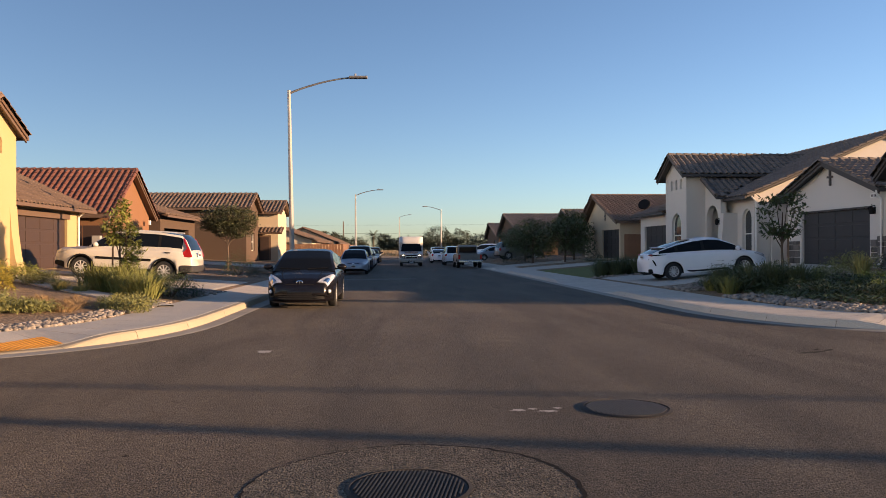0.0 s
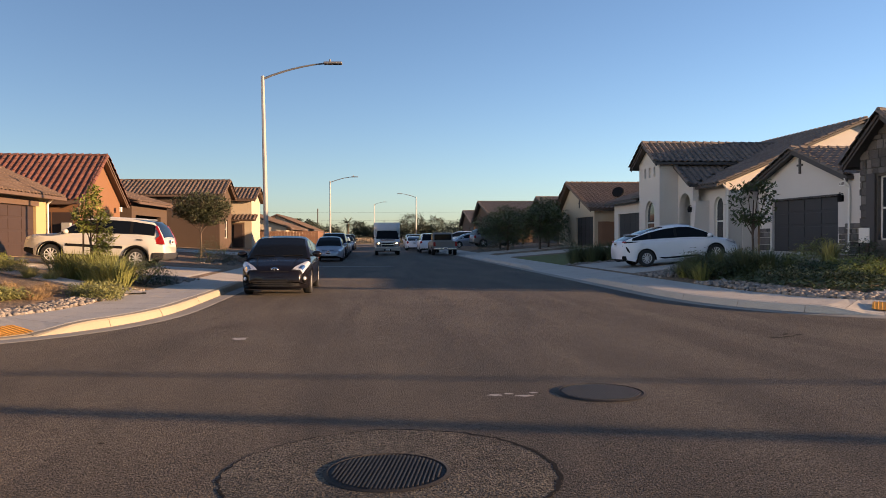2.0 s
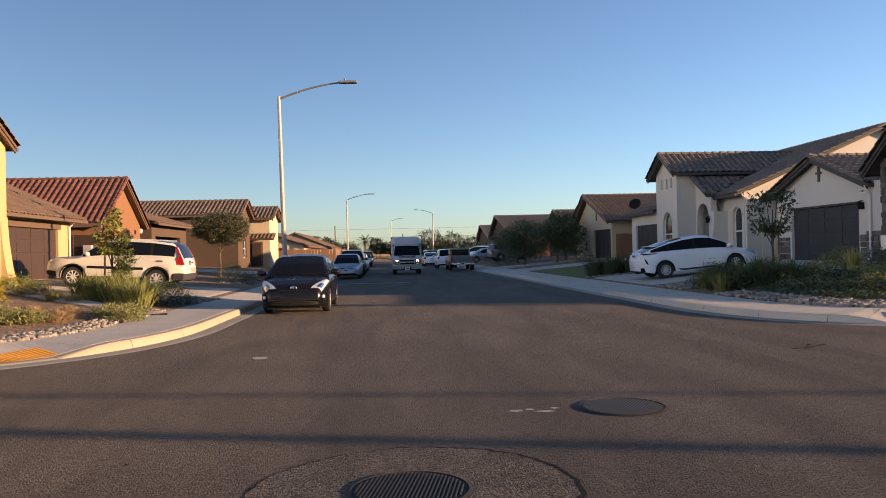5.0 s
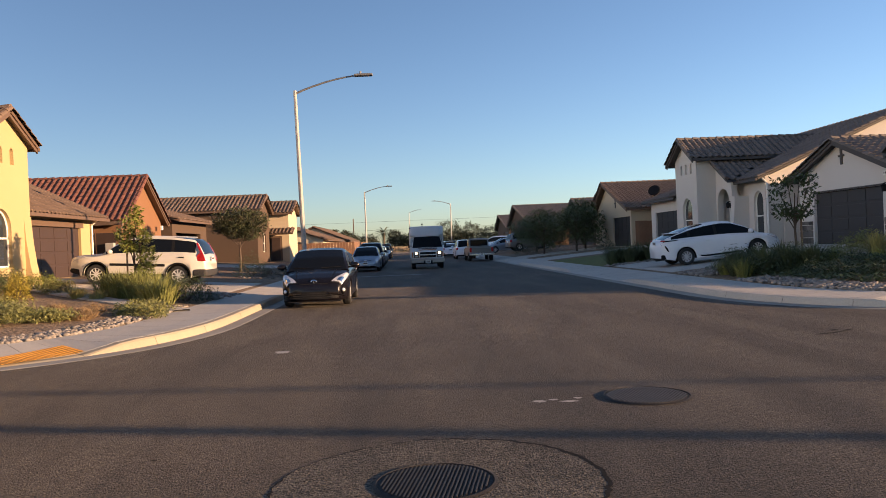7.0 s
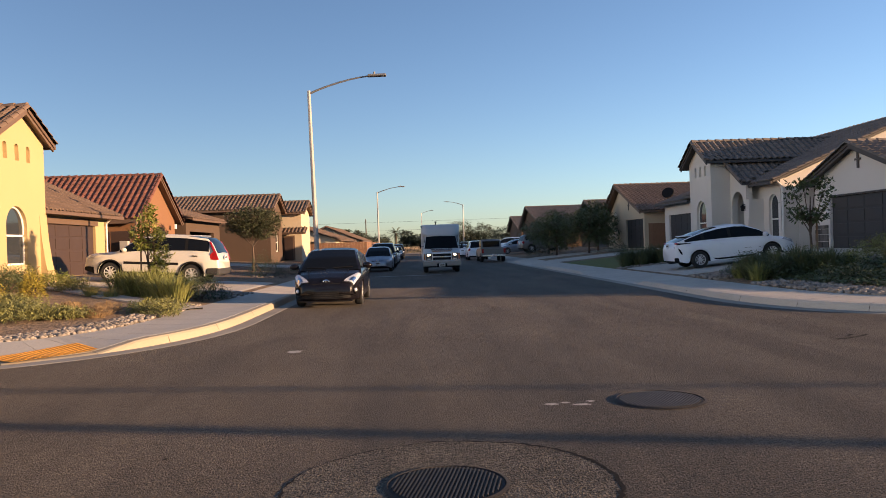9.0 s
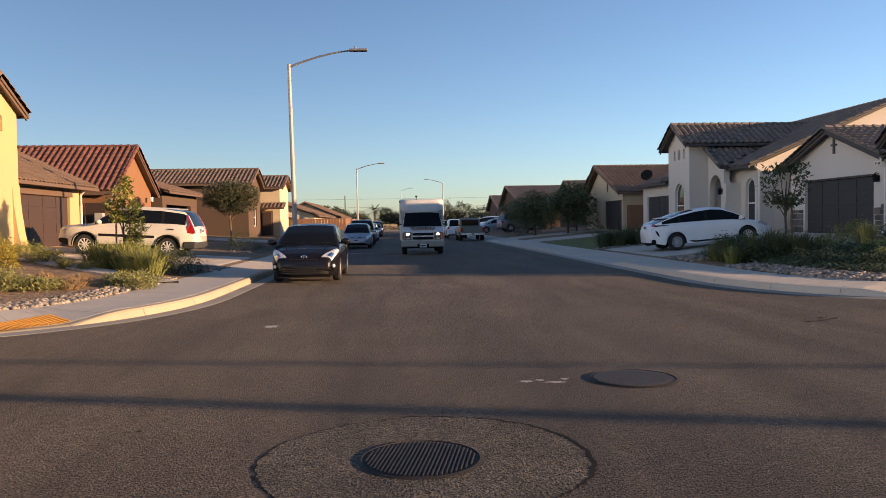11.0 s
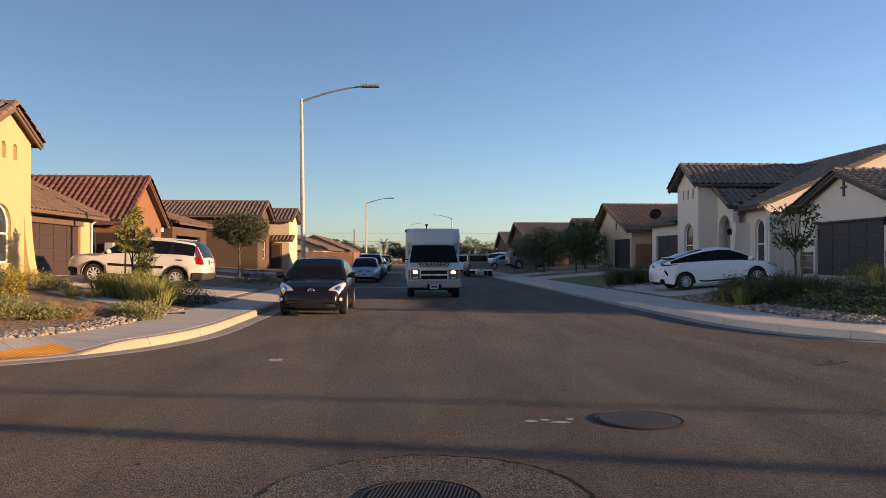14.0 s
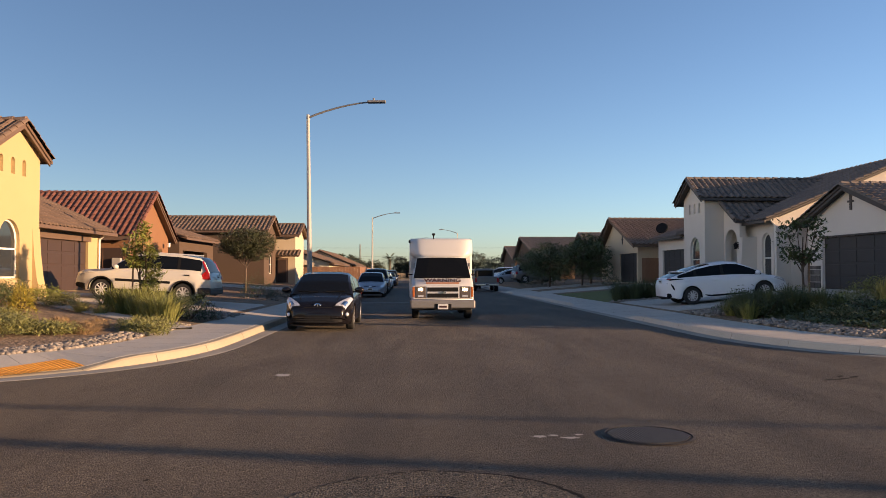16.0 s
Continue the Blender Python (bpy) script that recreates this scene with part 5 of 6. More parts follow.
def box_truck():
    """The white cutaway box truck; x forward, the origin below the front axle."""
    top = base("box_truck", pose(1.54, 67.2, 0, 0, 0, -90), "white box truck with lit headlights driving nearer", "truck")
    bm = bmesh.new()
    box(bm, -4.6, -0.62, -1.05, 1.05, 0.62, 2.62, 0.07)
    from_bm("cargo_box", bm, BOXWHITE, top)
    bm = bmesh.new()
    rings = []
    for z, xf, w in ((1.96, 0.0, 0.86), (2.0, 0.03, 0.9), (2.06, 0.03, 0.99), (2.12, 0.0, 1.035), (2.25, -0.05, 1.045), (2.38, -0.12, 1.045), (2.48, -0.18, 1.045), (2.56, -0.24, 1.04), (2.6, -0.3, 1.025), (2.625, -0.42, 1.0)):
        ring = [bm.verts.new((-0.66, -w, z))]
        for f in np.linspace(-1, 1, 25):
            ring.append(bm.verts.new((xf - 0.06 * f * f - 0.3 * abs(f) ** 9, w * f, z)))
        ring.append(bm.verts.new((-0.66, w, z)))
        rings.append(ring)
    for a, b in zip(rings, rings[1:]):
        for k in range(len(a) - 1):
            bm.faces.new((a[k], a[k + 1], b[k + 1], b[k]))
    bm.faces.new(rings[0][::-1]), bm.faces.new(rings[-1])
    from_bm("overcab", bm, BOXWHITE, top, smooth=True)
    bm = bmesh.new()
    rows = [(-0.8, 0.97, 0.45, 2.0), (-0.2, 0.97, 0.45, 2.0), (0.0, 0.97, 0.45, 1.97), (0.25, 0.98, 0.45, 1.64), (0.46, 0.99, 0.45, 1.34), (0.52, 0.99, 0.45, 1.285), (0.62, 0.99, 0.45, 1.25), (0.78, 0.985, 0.45, 1.18), (0.89, 0.975, 0.48, 1.12), (0.945, 0.96, 0.5, 1.07), (0.965, 0.95, 0.52, 1.03)]
    rings = []
    for x, w, z0, z1 in rows:
        wt = w - 0.17 * max(0, z1 - 1.3)
        half_ = [(w, z0), (w, min(0.9, z1 - 0.1)), (w * 0.99, min(1.16, z1 - 0.06)), ((w * 0.97 + wt) / 2, z1 - 0.06 - 0.4 * max(0, z1 - 1.4)), (wt * 0.95, z1 - 0.035), (wt * 0.86, z1), (wt * 0.45, z1 + 0.025), (0, z1 + 0.03)]
        ring = [(x, y, z) for y, z in half_] + [(x, -y, z) for y, z in half_[-2::-1]]
        rings.append([bm.verts.new(p) for p in ring])
    for a, b in zip(rings, rings[1:]):
        for k in range(len(a) - 1):
            bm.faces.new((a[k], a[k + 1], b[k + 1], b[k]))
    bm.faces.new(rings[-1]), bm.faces.new(rings[0][::-1])
    from_bm("cab", bm, BOXWHITE, top, smooth=True)
    for y_ in (0.12, -0.62):
        bm = bmesh.new()
        tube(bm, [(0.58, y_, 1.31), (0.5, y_ + 0.5, 1.37)], 0.009, 5)
        from_bm("wiper", bm, BLACK, top)
    bm = bmesh.new()
    q = [(0.03, 0.8, 1.93), (0.49, 0.91, 1.31), (0.53, 0.5, 1.31), (0.53, -0.5, 1.31), (0.49, -0.91, 1.31), (0.03, -0.8, 1.93), (0.06, -0.4, 1.95), (0.06, 0.4, 1.95)]
    vs = [bm.verts.new((x + 0.025, y, z + 0.025)) for x, y, z in q]
    ws = [bm.verts.new((x - 0.02, y, z - 0.02)) for x, y, z in q]
    bm.faces.new(vs), bm.faces.new(ws[::-1])
    for i in range(8):
        bm.faces.new((vs[i], vs[(i + 1) % 8], ws[(i + 1) % 8], ws[i]))
    from_bm("windscreen", bm, GLASS, top)
    boxed("grille_surround", (0.9, 0.985, -0.95, 0.95, 0.65, 1.07), BOXWHITE, top, bevel=0.03)
    g = boxed("grille", (0.93, 1.0, -0.52, 0.52, 0.68, 1.05), ALLOY, top, bevel=0.02)
    for z in (0.765, 0.955):
        boxed("grille_slot", (0.99, 1.004, -0.49, 0.49, z - 0.065, z + 0.065), BLACK, g)
        for k in range(2):
            boxed("grille_blade", (1.003, 1.009, -0.49, 0.49, z - 0.02 + 0.035 * k, z - 0.014 + 0.035 * k), RUBBER, g)
    bm = bmesh.new()
    prism(bm, [(-0.1, 0.845), (-0.03, 0.835), (-0.03, 0.825), (0.03, 0.825), (0.03, 0.835), (0.1, 0.845), (0.1, 0.875), (0.03, 0.88), (0.03, 0.89), (-0.03, 0.89), (-0.03, 0.88), (-0.1, 0.875)], "x", 1.0, 1.02)
    from_bm("badge", bm, CHROME, g)
    for s_ in (1, -1):
        boxed("headlight_bezel", (0.94, 1.0, s_ * 0.7 - 0.165, s_ * 0.7 + 0.165, 0.69, 1.05), material("dark_bezel", (0.09, 0.07, 0.06), 0.5), top, bevel=0.01)
        boxed("headlight", (1.0, 1.02, s_ * 0.7 - 0.075, s_ * 0.7 + 0.075, 0.91, 1.005), HEADLIGHT, top, bevel=0.02)
        boxed("parking_lamp", (0.995, 1.012, s_ * 0.7 - 0.09, s_ * 0.7 + 0.09, 0.72, 0.78), LENS, top, bevel=0.006)
        boxed("marker_lamp", (0.86, 0.995, s_ * 0.92 - 0.035, s_ * 0.92 + 0.035, 0.72, 1.03), AMBER, top, bevel=0.01)
        m_ = boxed("door_mirror", (0.15, 0.25, s_ * 1.13 - 0.05, s_ * 1.13 + 0.05, 1.32, 1.55), BLACK, top, bevel=0.03)
        boxed("mirror_arm", (0.18, 0.22, min(s_ * 0.92, s_ * 1.08), max(s_ * 0.92, s_ * 1.08), 1.4, 1.44), BLACK, m_)
        boxed("side_window", (-0.65, 0.15, s_ * 0.9 - 0.01, s_ * 0.9 + 0.01, 1.3, 1.8), GLASS, top)
    boxed("bumper", (0.86, 1.1, -1.02, 1.02, 0.36, 0.63), material("worn_chrome_bumper", (0.3, 0.28, 0.26), 0.4, 0.5), top, bevel=0.04)
    boxed("air_dam", (0.8, 1.0, -0.9, 0.9, 0.3, 0.4), BLACK, top, bevel=0.02)
    boxed("plate_recess", (1.085, 1.104, -0.27, 0.27, 0.31, 0.51), BLACK, top, bevel=0.01)
    plate(top, 1.104, 0.42, 1)
    boxed("sign_bar", (-0.004, 0.004, -0.52, 0.52, -0.035, 0.035), ORANGE_INK, top, at=pose(0.885, 0, 1.158, 0, -62, 0))
    c = bpy.data.curves.new("sign", "FONT")
    c.body, c.size, c.extrude, c.align_x, c.offset = "WARNING", 0.24, 0.004, "CENTER", 0.006
    c.materials.append(INK)
    t = new("sign_writing", c)
    t.parent = top
    t.matrix_basis = pose(0.835, 0, 1.2, 34, 0, 90)
    bm = bmesh.new()
    tube(bm, [(-0.3, -0.25, 2.6), (-0.3, -0.25, 2.73)], 0.02, 6)
    box(bm, -0.34, -0.26, -0.3, -0.2, 2.72, 2.79, 0.01)
    from_bm("roof_beacon", bm, BLACK, top)
    boxed("clearance_lamp", (-0.5, -0.4, -1.08, -1.02, 2.47, 2.57), BLACK, top, bevel=0.01)
    wheels = [wheel(top, a, s_ * 0.85, 0.37, 0.24, 8, STEEL) for a in (0.0, -3.3) for s_ in (1, -1)]
    return top, wheels


TRUCK, TRUCK_WHEELS = box_truck()


# ---- things on the road ----
def manhole(x, y, r, label, turn=0.0, rib_mt=IRON_DULL, n=26, thick=0.011):
    top = base("manhole_cover", pose(x, y, 0, 0, 0, turn), label, "manhole cover", "manhole covers")
    bm = bmesh.new()
    seg = 48
    for r0, r1, z0, z1 in ((r, r * 0.94, 0.006, 0.014),):
        a = [bm.verts.new((r0 * math.cos(2 * math.pi * k / seg), r0 * math.sin(2 * math.pi * k / seg), z0)) for k in range(seg)]
        b = [bm.verts.new((r1 * math.cos(2 * math.pi * k / seg), r1 * math.sin(2 * math.pi * k / seg), z1)) for k in range(seg)]
        c = [bm.verts.new((r1 * 0.985 * math.cos(2 * math.pi * k / seg), r1 * 0.985 * math.sin(2 * math.pi * k / seg), 0.003)) for k in range(seg)]
        for k in range(seg):
            bm.faces.new((a[k], a[(k + 1) % seg], b[(k + 1) % seg], b[k])), bm.faces.new((b[k], b[(k + 1) % seg], c[(k + 1) % seg], c[k]))
    from_bm("rim", bm, IRON, top)
    bm = bmesh.new()
    disc(bm, pose(0, 0, 0.0), r * 0.915, 0.012, 48)
    cover = from_bm("cover", bm, IRON, top)
    for i in range(n):
        p = -r * 0.86 + 2 * r * 0.86 * (i + 0.5) / n
        h = math.sqrt(max((r * 0.87) ** 2 - p * p, 0.0004))
        boxed("rib", (p - r * thick, p + r * thick, -h, h, 0.006, 0.016), rib_mt, cover)


manhole(0.135, 4.7, 0.395, "round cast iron manhole cover in an asphalt patch", -11)
manhole(2.185, 6.92, 0.415, "round cast iron manhole cover in the street", 4, IRON_WORN, 24, 0.014)


def ragged_disc(name, x, y, r, z, mt, wob=0.02, label="", category=""):
    bm = bmesh.new()
    seg = 220
    c = bm.verts.new((x, y, z))
    vs = []
    for k in range(seg):
        a = 2 * math.pi * k / seg
        q = r + wob * 0.6 * noise.noise((3 * math.cos(a), 3 * math.sin(a), 2.5)) + wob * 0.5 * noise.noise((22 * math.cos(a), 22 * math.sin(a), r * 40))
        vs.append(bm.verts.new((x + q * math.cos(a), y + q * math.sin(a), z)))
    for k in range(seg):
        bm.faces.new((c, vs[k], vs[(k + 1) % seg]))
    return tagged(from_bm(name, bm, mt), label, category, kind="structure")


def crack_shadow_ring(x, y, r, label):
    """An open joint of uneven width round a patch, widest on one side, where the raised edge's shadow is drawn in."""
    vs, fs = [], []
    seg = 260
    for k in range(seg):
        a = 2 * math.pi * k / seg
        c_, s_ = math.cos(a), math.sin(a)
        q = r + 0.03 * noise.noise((3 * c_, 3 * s_, 2.5)) + 0.022 * noise.noise((22 * c_, 22 * s_, r * 40))
        # the cosine term draws the patch edge's shadow on the right as extra width
        w = max(0.0015, 0.004 + 0.011 * max(0, math.cos(a - 0.45)) + 0.012 * noise.noise((9 * c_, 9 * s_, 1.0)))
        vs += [(x + (q - w) * c_, y + (q - w) * s_, 0.0042), (x + (q + w) * c_, y + (q + w) * s_, 0.0042)]
    fs = [(2 * k, 2 * k + 1, (2 * k + 3) % (2 * seg), (2 * k + 2) % (2 * seg)) for k in range(seg)]
    tagged(from_lists("road_joint_shadow", vs, fs, TAR), label, "road", kind="structure")


crack_shadow_ring(0.16, 4.71, 1.03, "dark open joint with drawn edge shadow round an asphalt patch")
ragged_disc("road_patch", 0.16, 4.71, 1.03, 0.003, PATCH, 0.05, "coarse round asphalt patch round a manhole", "road")
def ellipse_mark(name, x, y, rx, ry, mt, z, label, turn=0.0):
    bm = bmesh.new()
    seg = 40
    c = bm.verts.new((0, 0, 0))
    vs = []
    for k in range(seg):
        a = 2 * math.pi * k / seg
        f = 0.7 + 0.45 * noise.noise((2.5 * math.cos(a) + x, 2.5 * math.sin(a) + y, rx)) + 0.45 * noise.noise((9 * math.cos(a) + x, 9 * math.sin(a) + y, ry))
        vs.append(bm.verts.new((rx * f * math.cos(a), ry * f * math.sin(a), 0)))
    for k in range(seg):
        bm.faces.new((c, vs[k], vs[(k + 1) % seg]))
    tagged(from_bm(name, bm, mt, at=pose(x, y, z, 0, 0, turn)), label, "road mark", kind="structure")


ellipse_mark("road_stain", 1.319, 6.961, 0.06, 0.05, SPLASH, 0.0035, "pale chalky stain on the asphalt")
ellipse_mark("road_stain", 1.558, 6.982, 0.05, 0.05, SPLASH, 0.0035, "pale chalky stain on the asphalt")
ellipse_mark("road_stain", 1.184, 6.919, 0.09, 0.07, SPLASH, 0.003, "pale chalky stain on the asphalt")
ellipse_mark("road_stain", 1.454, 6.857, 0.12, 0.06, SPLASH, 0.003, "pale chalky stain on the asphalt")
ellipse_mark("road_stain", -1.84, 11.24, 0.13, 0.2, SPLASH, 0.003, "pale chalky stain on the asphalt")
for i, (x, y, w) in enumerate(((5.83, 10.41, 0.2), (6.07, 10.5, 0.24), (6.33, 10.68, 0.2), (6.18, 10.76, 0.16))):
    ellipse_mark("road_crack", x, y, w, 0.05, TAR, 0.003, "dark sealed crack in the asphalt", 20 + 12 * i)
ellipse_mark("road_pebble", -1.88, 5.58, 0.03, 0.03, TAR, 0.004, "small dark chip on the asphalt")
line = tagged(boxed("road_line", (-3.3, 1.2, 38.3, 38.55, 0.001, 0.003), material("worn_white_line", (0.3, 0.3, 0.3), 0.8, vary=0.3)), "worn pale line across the street", "road", kind="structure")


def pave_z(x, y):
    right = x > 1.6
    off = off_right(x, y) if right else off_left(x, y)
    h = kerb_height(x, y, right)
    return float(np.interp(off, (0.52, 1.1, WALK), (h + 0.007, 0.6 * h + 0.065, 0.172)))


def tactile(x, y, turn, w, d, label):
    """A yellow pad with rows of domes, lying on the ramp."""
    m = pose(x, y, 0, 0, 0, turn)
    top = base("tactile_pad", pose(0, 0, 0), label, "tactile paving")
    bm = bmesh.new()
    n = 8
    grid = [[None] * (n + 1) for _ in range(n + 1)]
    for i in range(n + 1):
        for j in range(n + 1):
            p = m @ Vector((w * (i / n - 0.5), d * (j / n - 0.5), 0))
            grid[i][j] = bm.verts.new((p.x, p.y, pave_z(p.x, p.y) + 0.012))
    for i in range(n):
        for j in range(n):
            bm.faces.new((grid[i][j], grid[i + 1][j], grid[i + 1][j + 1], grid[i][j + 1]))
    plate_ = from_bm("pad", bm, TACTILE, top)
    vs, fs = [], []
    for i in range(20):
        for j in range(16):
            p = m @ Vector((w * ((i + 0.5) / 20 - 0.5), d * ((j + 0.5) / 16 - 0.5), 0))
            z = pave_z(p.x, p.y) + 0.012
            k = len(vs)
            vs += [(p.x + 0.018 * math.cos(a), p.y + 0.018 * math.sin(a), z) for a in (math.pi * q / 3 for q in range(6))]
            vs += [(p.x + 0.009 * math.cos(a), p.y + 0.009 * math.sin(a), z + 0.008) for a in (math.pi * q / 3 for q in range(6))]
            fs += [(k + q, k + (q + 1) % 6, k + 6 + (q + 1) % 6, k + 6 + q) for q in range(6)] + [tuple(range(k + 6, k + 12))]
    from_lists("dome_field", vs, fs, TACTILE, plate_)["kind"] = "stuff"


tactile(-5.6, 11.62, 52, 1.3, 0.62, "yellow tactile pad on a kerb ramp")
tactile(10.1, 13.3, -36, 1.3, 0.8, "yellow tactile pad on a kerb ramp")


def footpath(points, width, label):
    bm = bmesh.new()
    pts = [Vector((*p, 0)) for p in points]
    rows = []
    for i in range(len(pts) - 1):
        for f in np.linspace(0, 1, 9)[0 if i == 0 else 1:]:
            p = pts[i].lerp(pts[i + 1], f)
            d = (pts[i + 1] - pts[i]).normalized()
            s_ = Vector((-d.y, d.x, 0)) * width / 2
            rows.append([p - s_, p + s_])
    top_, low = [], []
    for a, b in rows:
        z = max(ground_z(a.x, a.y), ground_z(b.x, b.y), 0.16) + 0.035
        top_.append([bm.verts.new((a.x, a.y, z)), bm.verts.new((b.x, b.y, z))])
        low.append([bm.verts.new((a.x, a.y, z - 0.15)), bm.verts.new((b.x, b.y, z - 0.15))])
    for t0, t1, l0, l1 in zip(top_, top_[1:], low, low[1:]):
        bm.faces.new((t0[0], t1[0], t1[1], t0[1])), bm.faces.new((t0[0], l0[0], l1[0], t1[0])), bm.faces.new((t0[1], t1[1], l1[1], l0[1]))
    tagged(from_bm("footpath", bm, CONCRETE), label, "footpath", kind="structure")


footpath([(-5.3, 18.0), (-11.4, 24.2)], 0.6, "narrow pale concrete path across planted bed")
footpath([(10.2, 14.6), (12.8, 16.8)], 0.4, "narrow pale concrete path across planted bed")
tagged(boxed("step", (13.9, 15.3, 23.2, 23.7, 0.3, 0.74), CONCRETE, bevel=0.02), "low pale concrete step in a planted bed", "step", kind="structure")
tagged(sheet("lawn", 8.75, 14.5, 33.6, 45.0, 0.5, ground_z, LAWN, 0.03, 0.06), "mown green lawn strip with dark edging", "lawn", kind="structure")


# ---- plants ----
def leaf_quads(vs, fs, p, size, flat=0.0):
    """One leaf of four points at p, turned at random."""
    a, b = random.uniform(0, 2 * math.pi), random.uniform(-0.9, 0.9) * (1 - flat)
    d = Vector((math.cos(a) * math.cos(b), math.sin(a) * math.cos(b), math.sin(b)))
    s_ = d.cross(Vector((random.uniform(-0.5, 0.5), random.uniform(-0.5, 0.5), 1))).normalized()
    l_, w = size * random.uniform(0.7, 1.3), size * random.uniform(0.3, 0.5)
    k = len(vs)
    vs += [p, p + d * l_ * 0.5 + s_ * w * 0.5, p + d * l_, p + d * l_ * 0.5 - s_ * w * 0.5]
    fs.append((k, k + 1, k + 2, k + 3))


def clump_points(n, rx, ry, rz, holes=0.35, seed=0.0):
    out = []
    while len(out) < n:
        v = Vector((random.gauss(0, 1), random.gauss(0, 1), random.gauss(0, 1))).normalized()
        r = random.uniform(0.45, 1.0) ** 0.5
        bump_ = 0.78 + 0.5 * noise.noise((v.x * 2.2 + seed, v.y * 2.2, v.z * 2.2 + seed))
        p = Vector((v.x * rx, v.y * ry, v.z * rz)) * r * bump_ * 1.25
        if noise.noise((p.x * 3 / rx + seed, p.y * 3 / ry, p.z * 3 / rz)) > -0.5 + holes * 0.6 - 0.25:
            out.append(p)
    return out


def shrub(x, y, rx, ry, rz, mt, label, n=900, size=0.07, name="shrub", lift=0.0, group="shrubs in the beds"):
    z = ground_z(x, y) + lift
    top = base(name, pose(x, y, z, 0, 0, random.uniform(0, 360)), label, "shrub", group)
    vs, fs = [], []
    for p in clump_points(n, rx, ry, rz, 0.3, x + y):
        p.z = abs(p.z) * 1.0 + 0.02
        leaf_quads(vs, fs, p, size)
    from_lists("foliage", vs, fs, mt, top)["kind"] = "stuff"
    bm = bmesh.new()
    for k in range(6):
        a = random.uniform(0, 6.28)
        tube(bm, [(0, 0, -0.05), (rx * 0.4 * math.cos(a), ry * 0.4 * math.sin(a), rz * 0.45), (rx * 0.65 * math.cos(a), ry * 0.65 * math.sin(a), rz * 0.75)], [0.015, 0.01, 0.004], 5)
    from_bm("woody_base", bm, BARK, top)
    return top


def grass_clump(x, y, r, h, mt, label, n=260, wide=0.014, droop=0.5, name="grass_clump"):
    z = ground_z(x, y)
    vs, fs = [], []
    for _ in range(n):
        a, q = random.uniform(0, 6.28), random.uniform(0, 1) ** 0.6
        b0 = Vector((math.cos(a), math.sin(a), 0)) * r * 0.3 * q
        out = Vector((math.cos(a + random.uniform(-0.5, 0.5)), math.sin(a + random.uniform(-0.5, 0.5)), 0))
        hh = h * random.uniform(0.55, 1.1)
        side = Vector((-out.y, out.x, 0)) * wide
        lean = r * q * random.uniform(0.4, 1.1)
        p1 = b0 + out * lean * 0.35 + Vector((0, 0, hh * 0.6))
        p2 = b0 + out * lean + Vector((0, 0, hh * (1 - droop * 0.3 * q)))
        k = len(vs)
        vs += [b0 - side, b0 + side, p1 + side * 0.8, p1 - side * 0.8, p2]
        fs += [(k, k + 1, k + 2, k + 3), (k + 3, k + 2, k + 4)]
    return tagged(from_lists(name, vs, fs, mt, at=pose(x, y, z - 0.02)), label, "grass", "grass clumps in the beds")


def tree(x, y, height, crowns, mt, label, trunk=0.05, leaves=700, size=0.11, stakes=0, name="tree", z=None):
    """A tapered trunk with limbs to each part of the crown: crowns are (dx, dy, z, rx, ry, rz)."""
    z = ground_z(x, y) if z is None else z
    top = base(name, pose(x, y, z), label, "tree", "trees along the street")
    bm = bmesh.new()
    split = height * 0.4
    tube(bm, [(0, 0, -0.1), (0.02, 0.01, split * 0.5), (0.0, 0.03, split), (0.02, 0, height * 0.75)], [trunk * 1.25, trunk, trunk * 0.8, trunk * 0.35], 8)
    for dx, dy, cz, rx, ry, rz in crowns:
        tube(bm, [(0, 0, min(split, cz * 0.6)), (dx * 0.55, dy * 0.55, (split + cz) / 2), (dx, dy, cz)], [trunk * 0.5, trunk * 0.35, trunk * 0.12], 6)
        for _ in range(4 if trunk > 0.05 else 2):
            a = random.uniform(0, 6.28)
            tube(bm, [(dx * 0.7, dy * 0.7, cz * 0.85), (dx + rx * 0.7 * math.cos(a), dy + ry * 0.7 * math.sin(a), cz + rz * random.uniform(-0.2, 0.7))], [trunk * 0.2, trunk * 0.06], 4)
    from_bm("trunk", bm, BARK, top)
    vs, fs = [], []
    total = sum(c[3] * c[4] for c in crowns)
    for dx, dy, cz, rx, ry, rz in crowns:
        for p in clump_points(max(30, int(leaves * rx * ry / total)), rx, ry, rz, 0.5, x + dx + cz):
            leaf_quads(vs, fs, p + Vector((dx, dy, cz)), size)
    from_lists("crown", vs, fs, mt, top)["kind"] = "stuff"
    for k in range(stakes):
        s_ = -1 if k else 1
        bm = bmesh.new()
        tube(bm, [(s_ * 0.22, 0, -0.1), (s_ * 0.2, 0, 1.65)], 0.03, 6)
        tube(bm, [(s_ * 0.2, 0, 1.5), (0, 0, 1.52)], 0.012, 5)
        from_bm("stake", bm, STAKE, top)
    return top


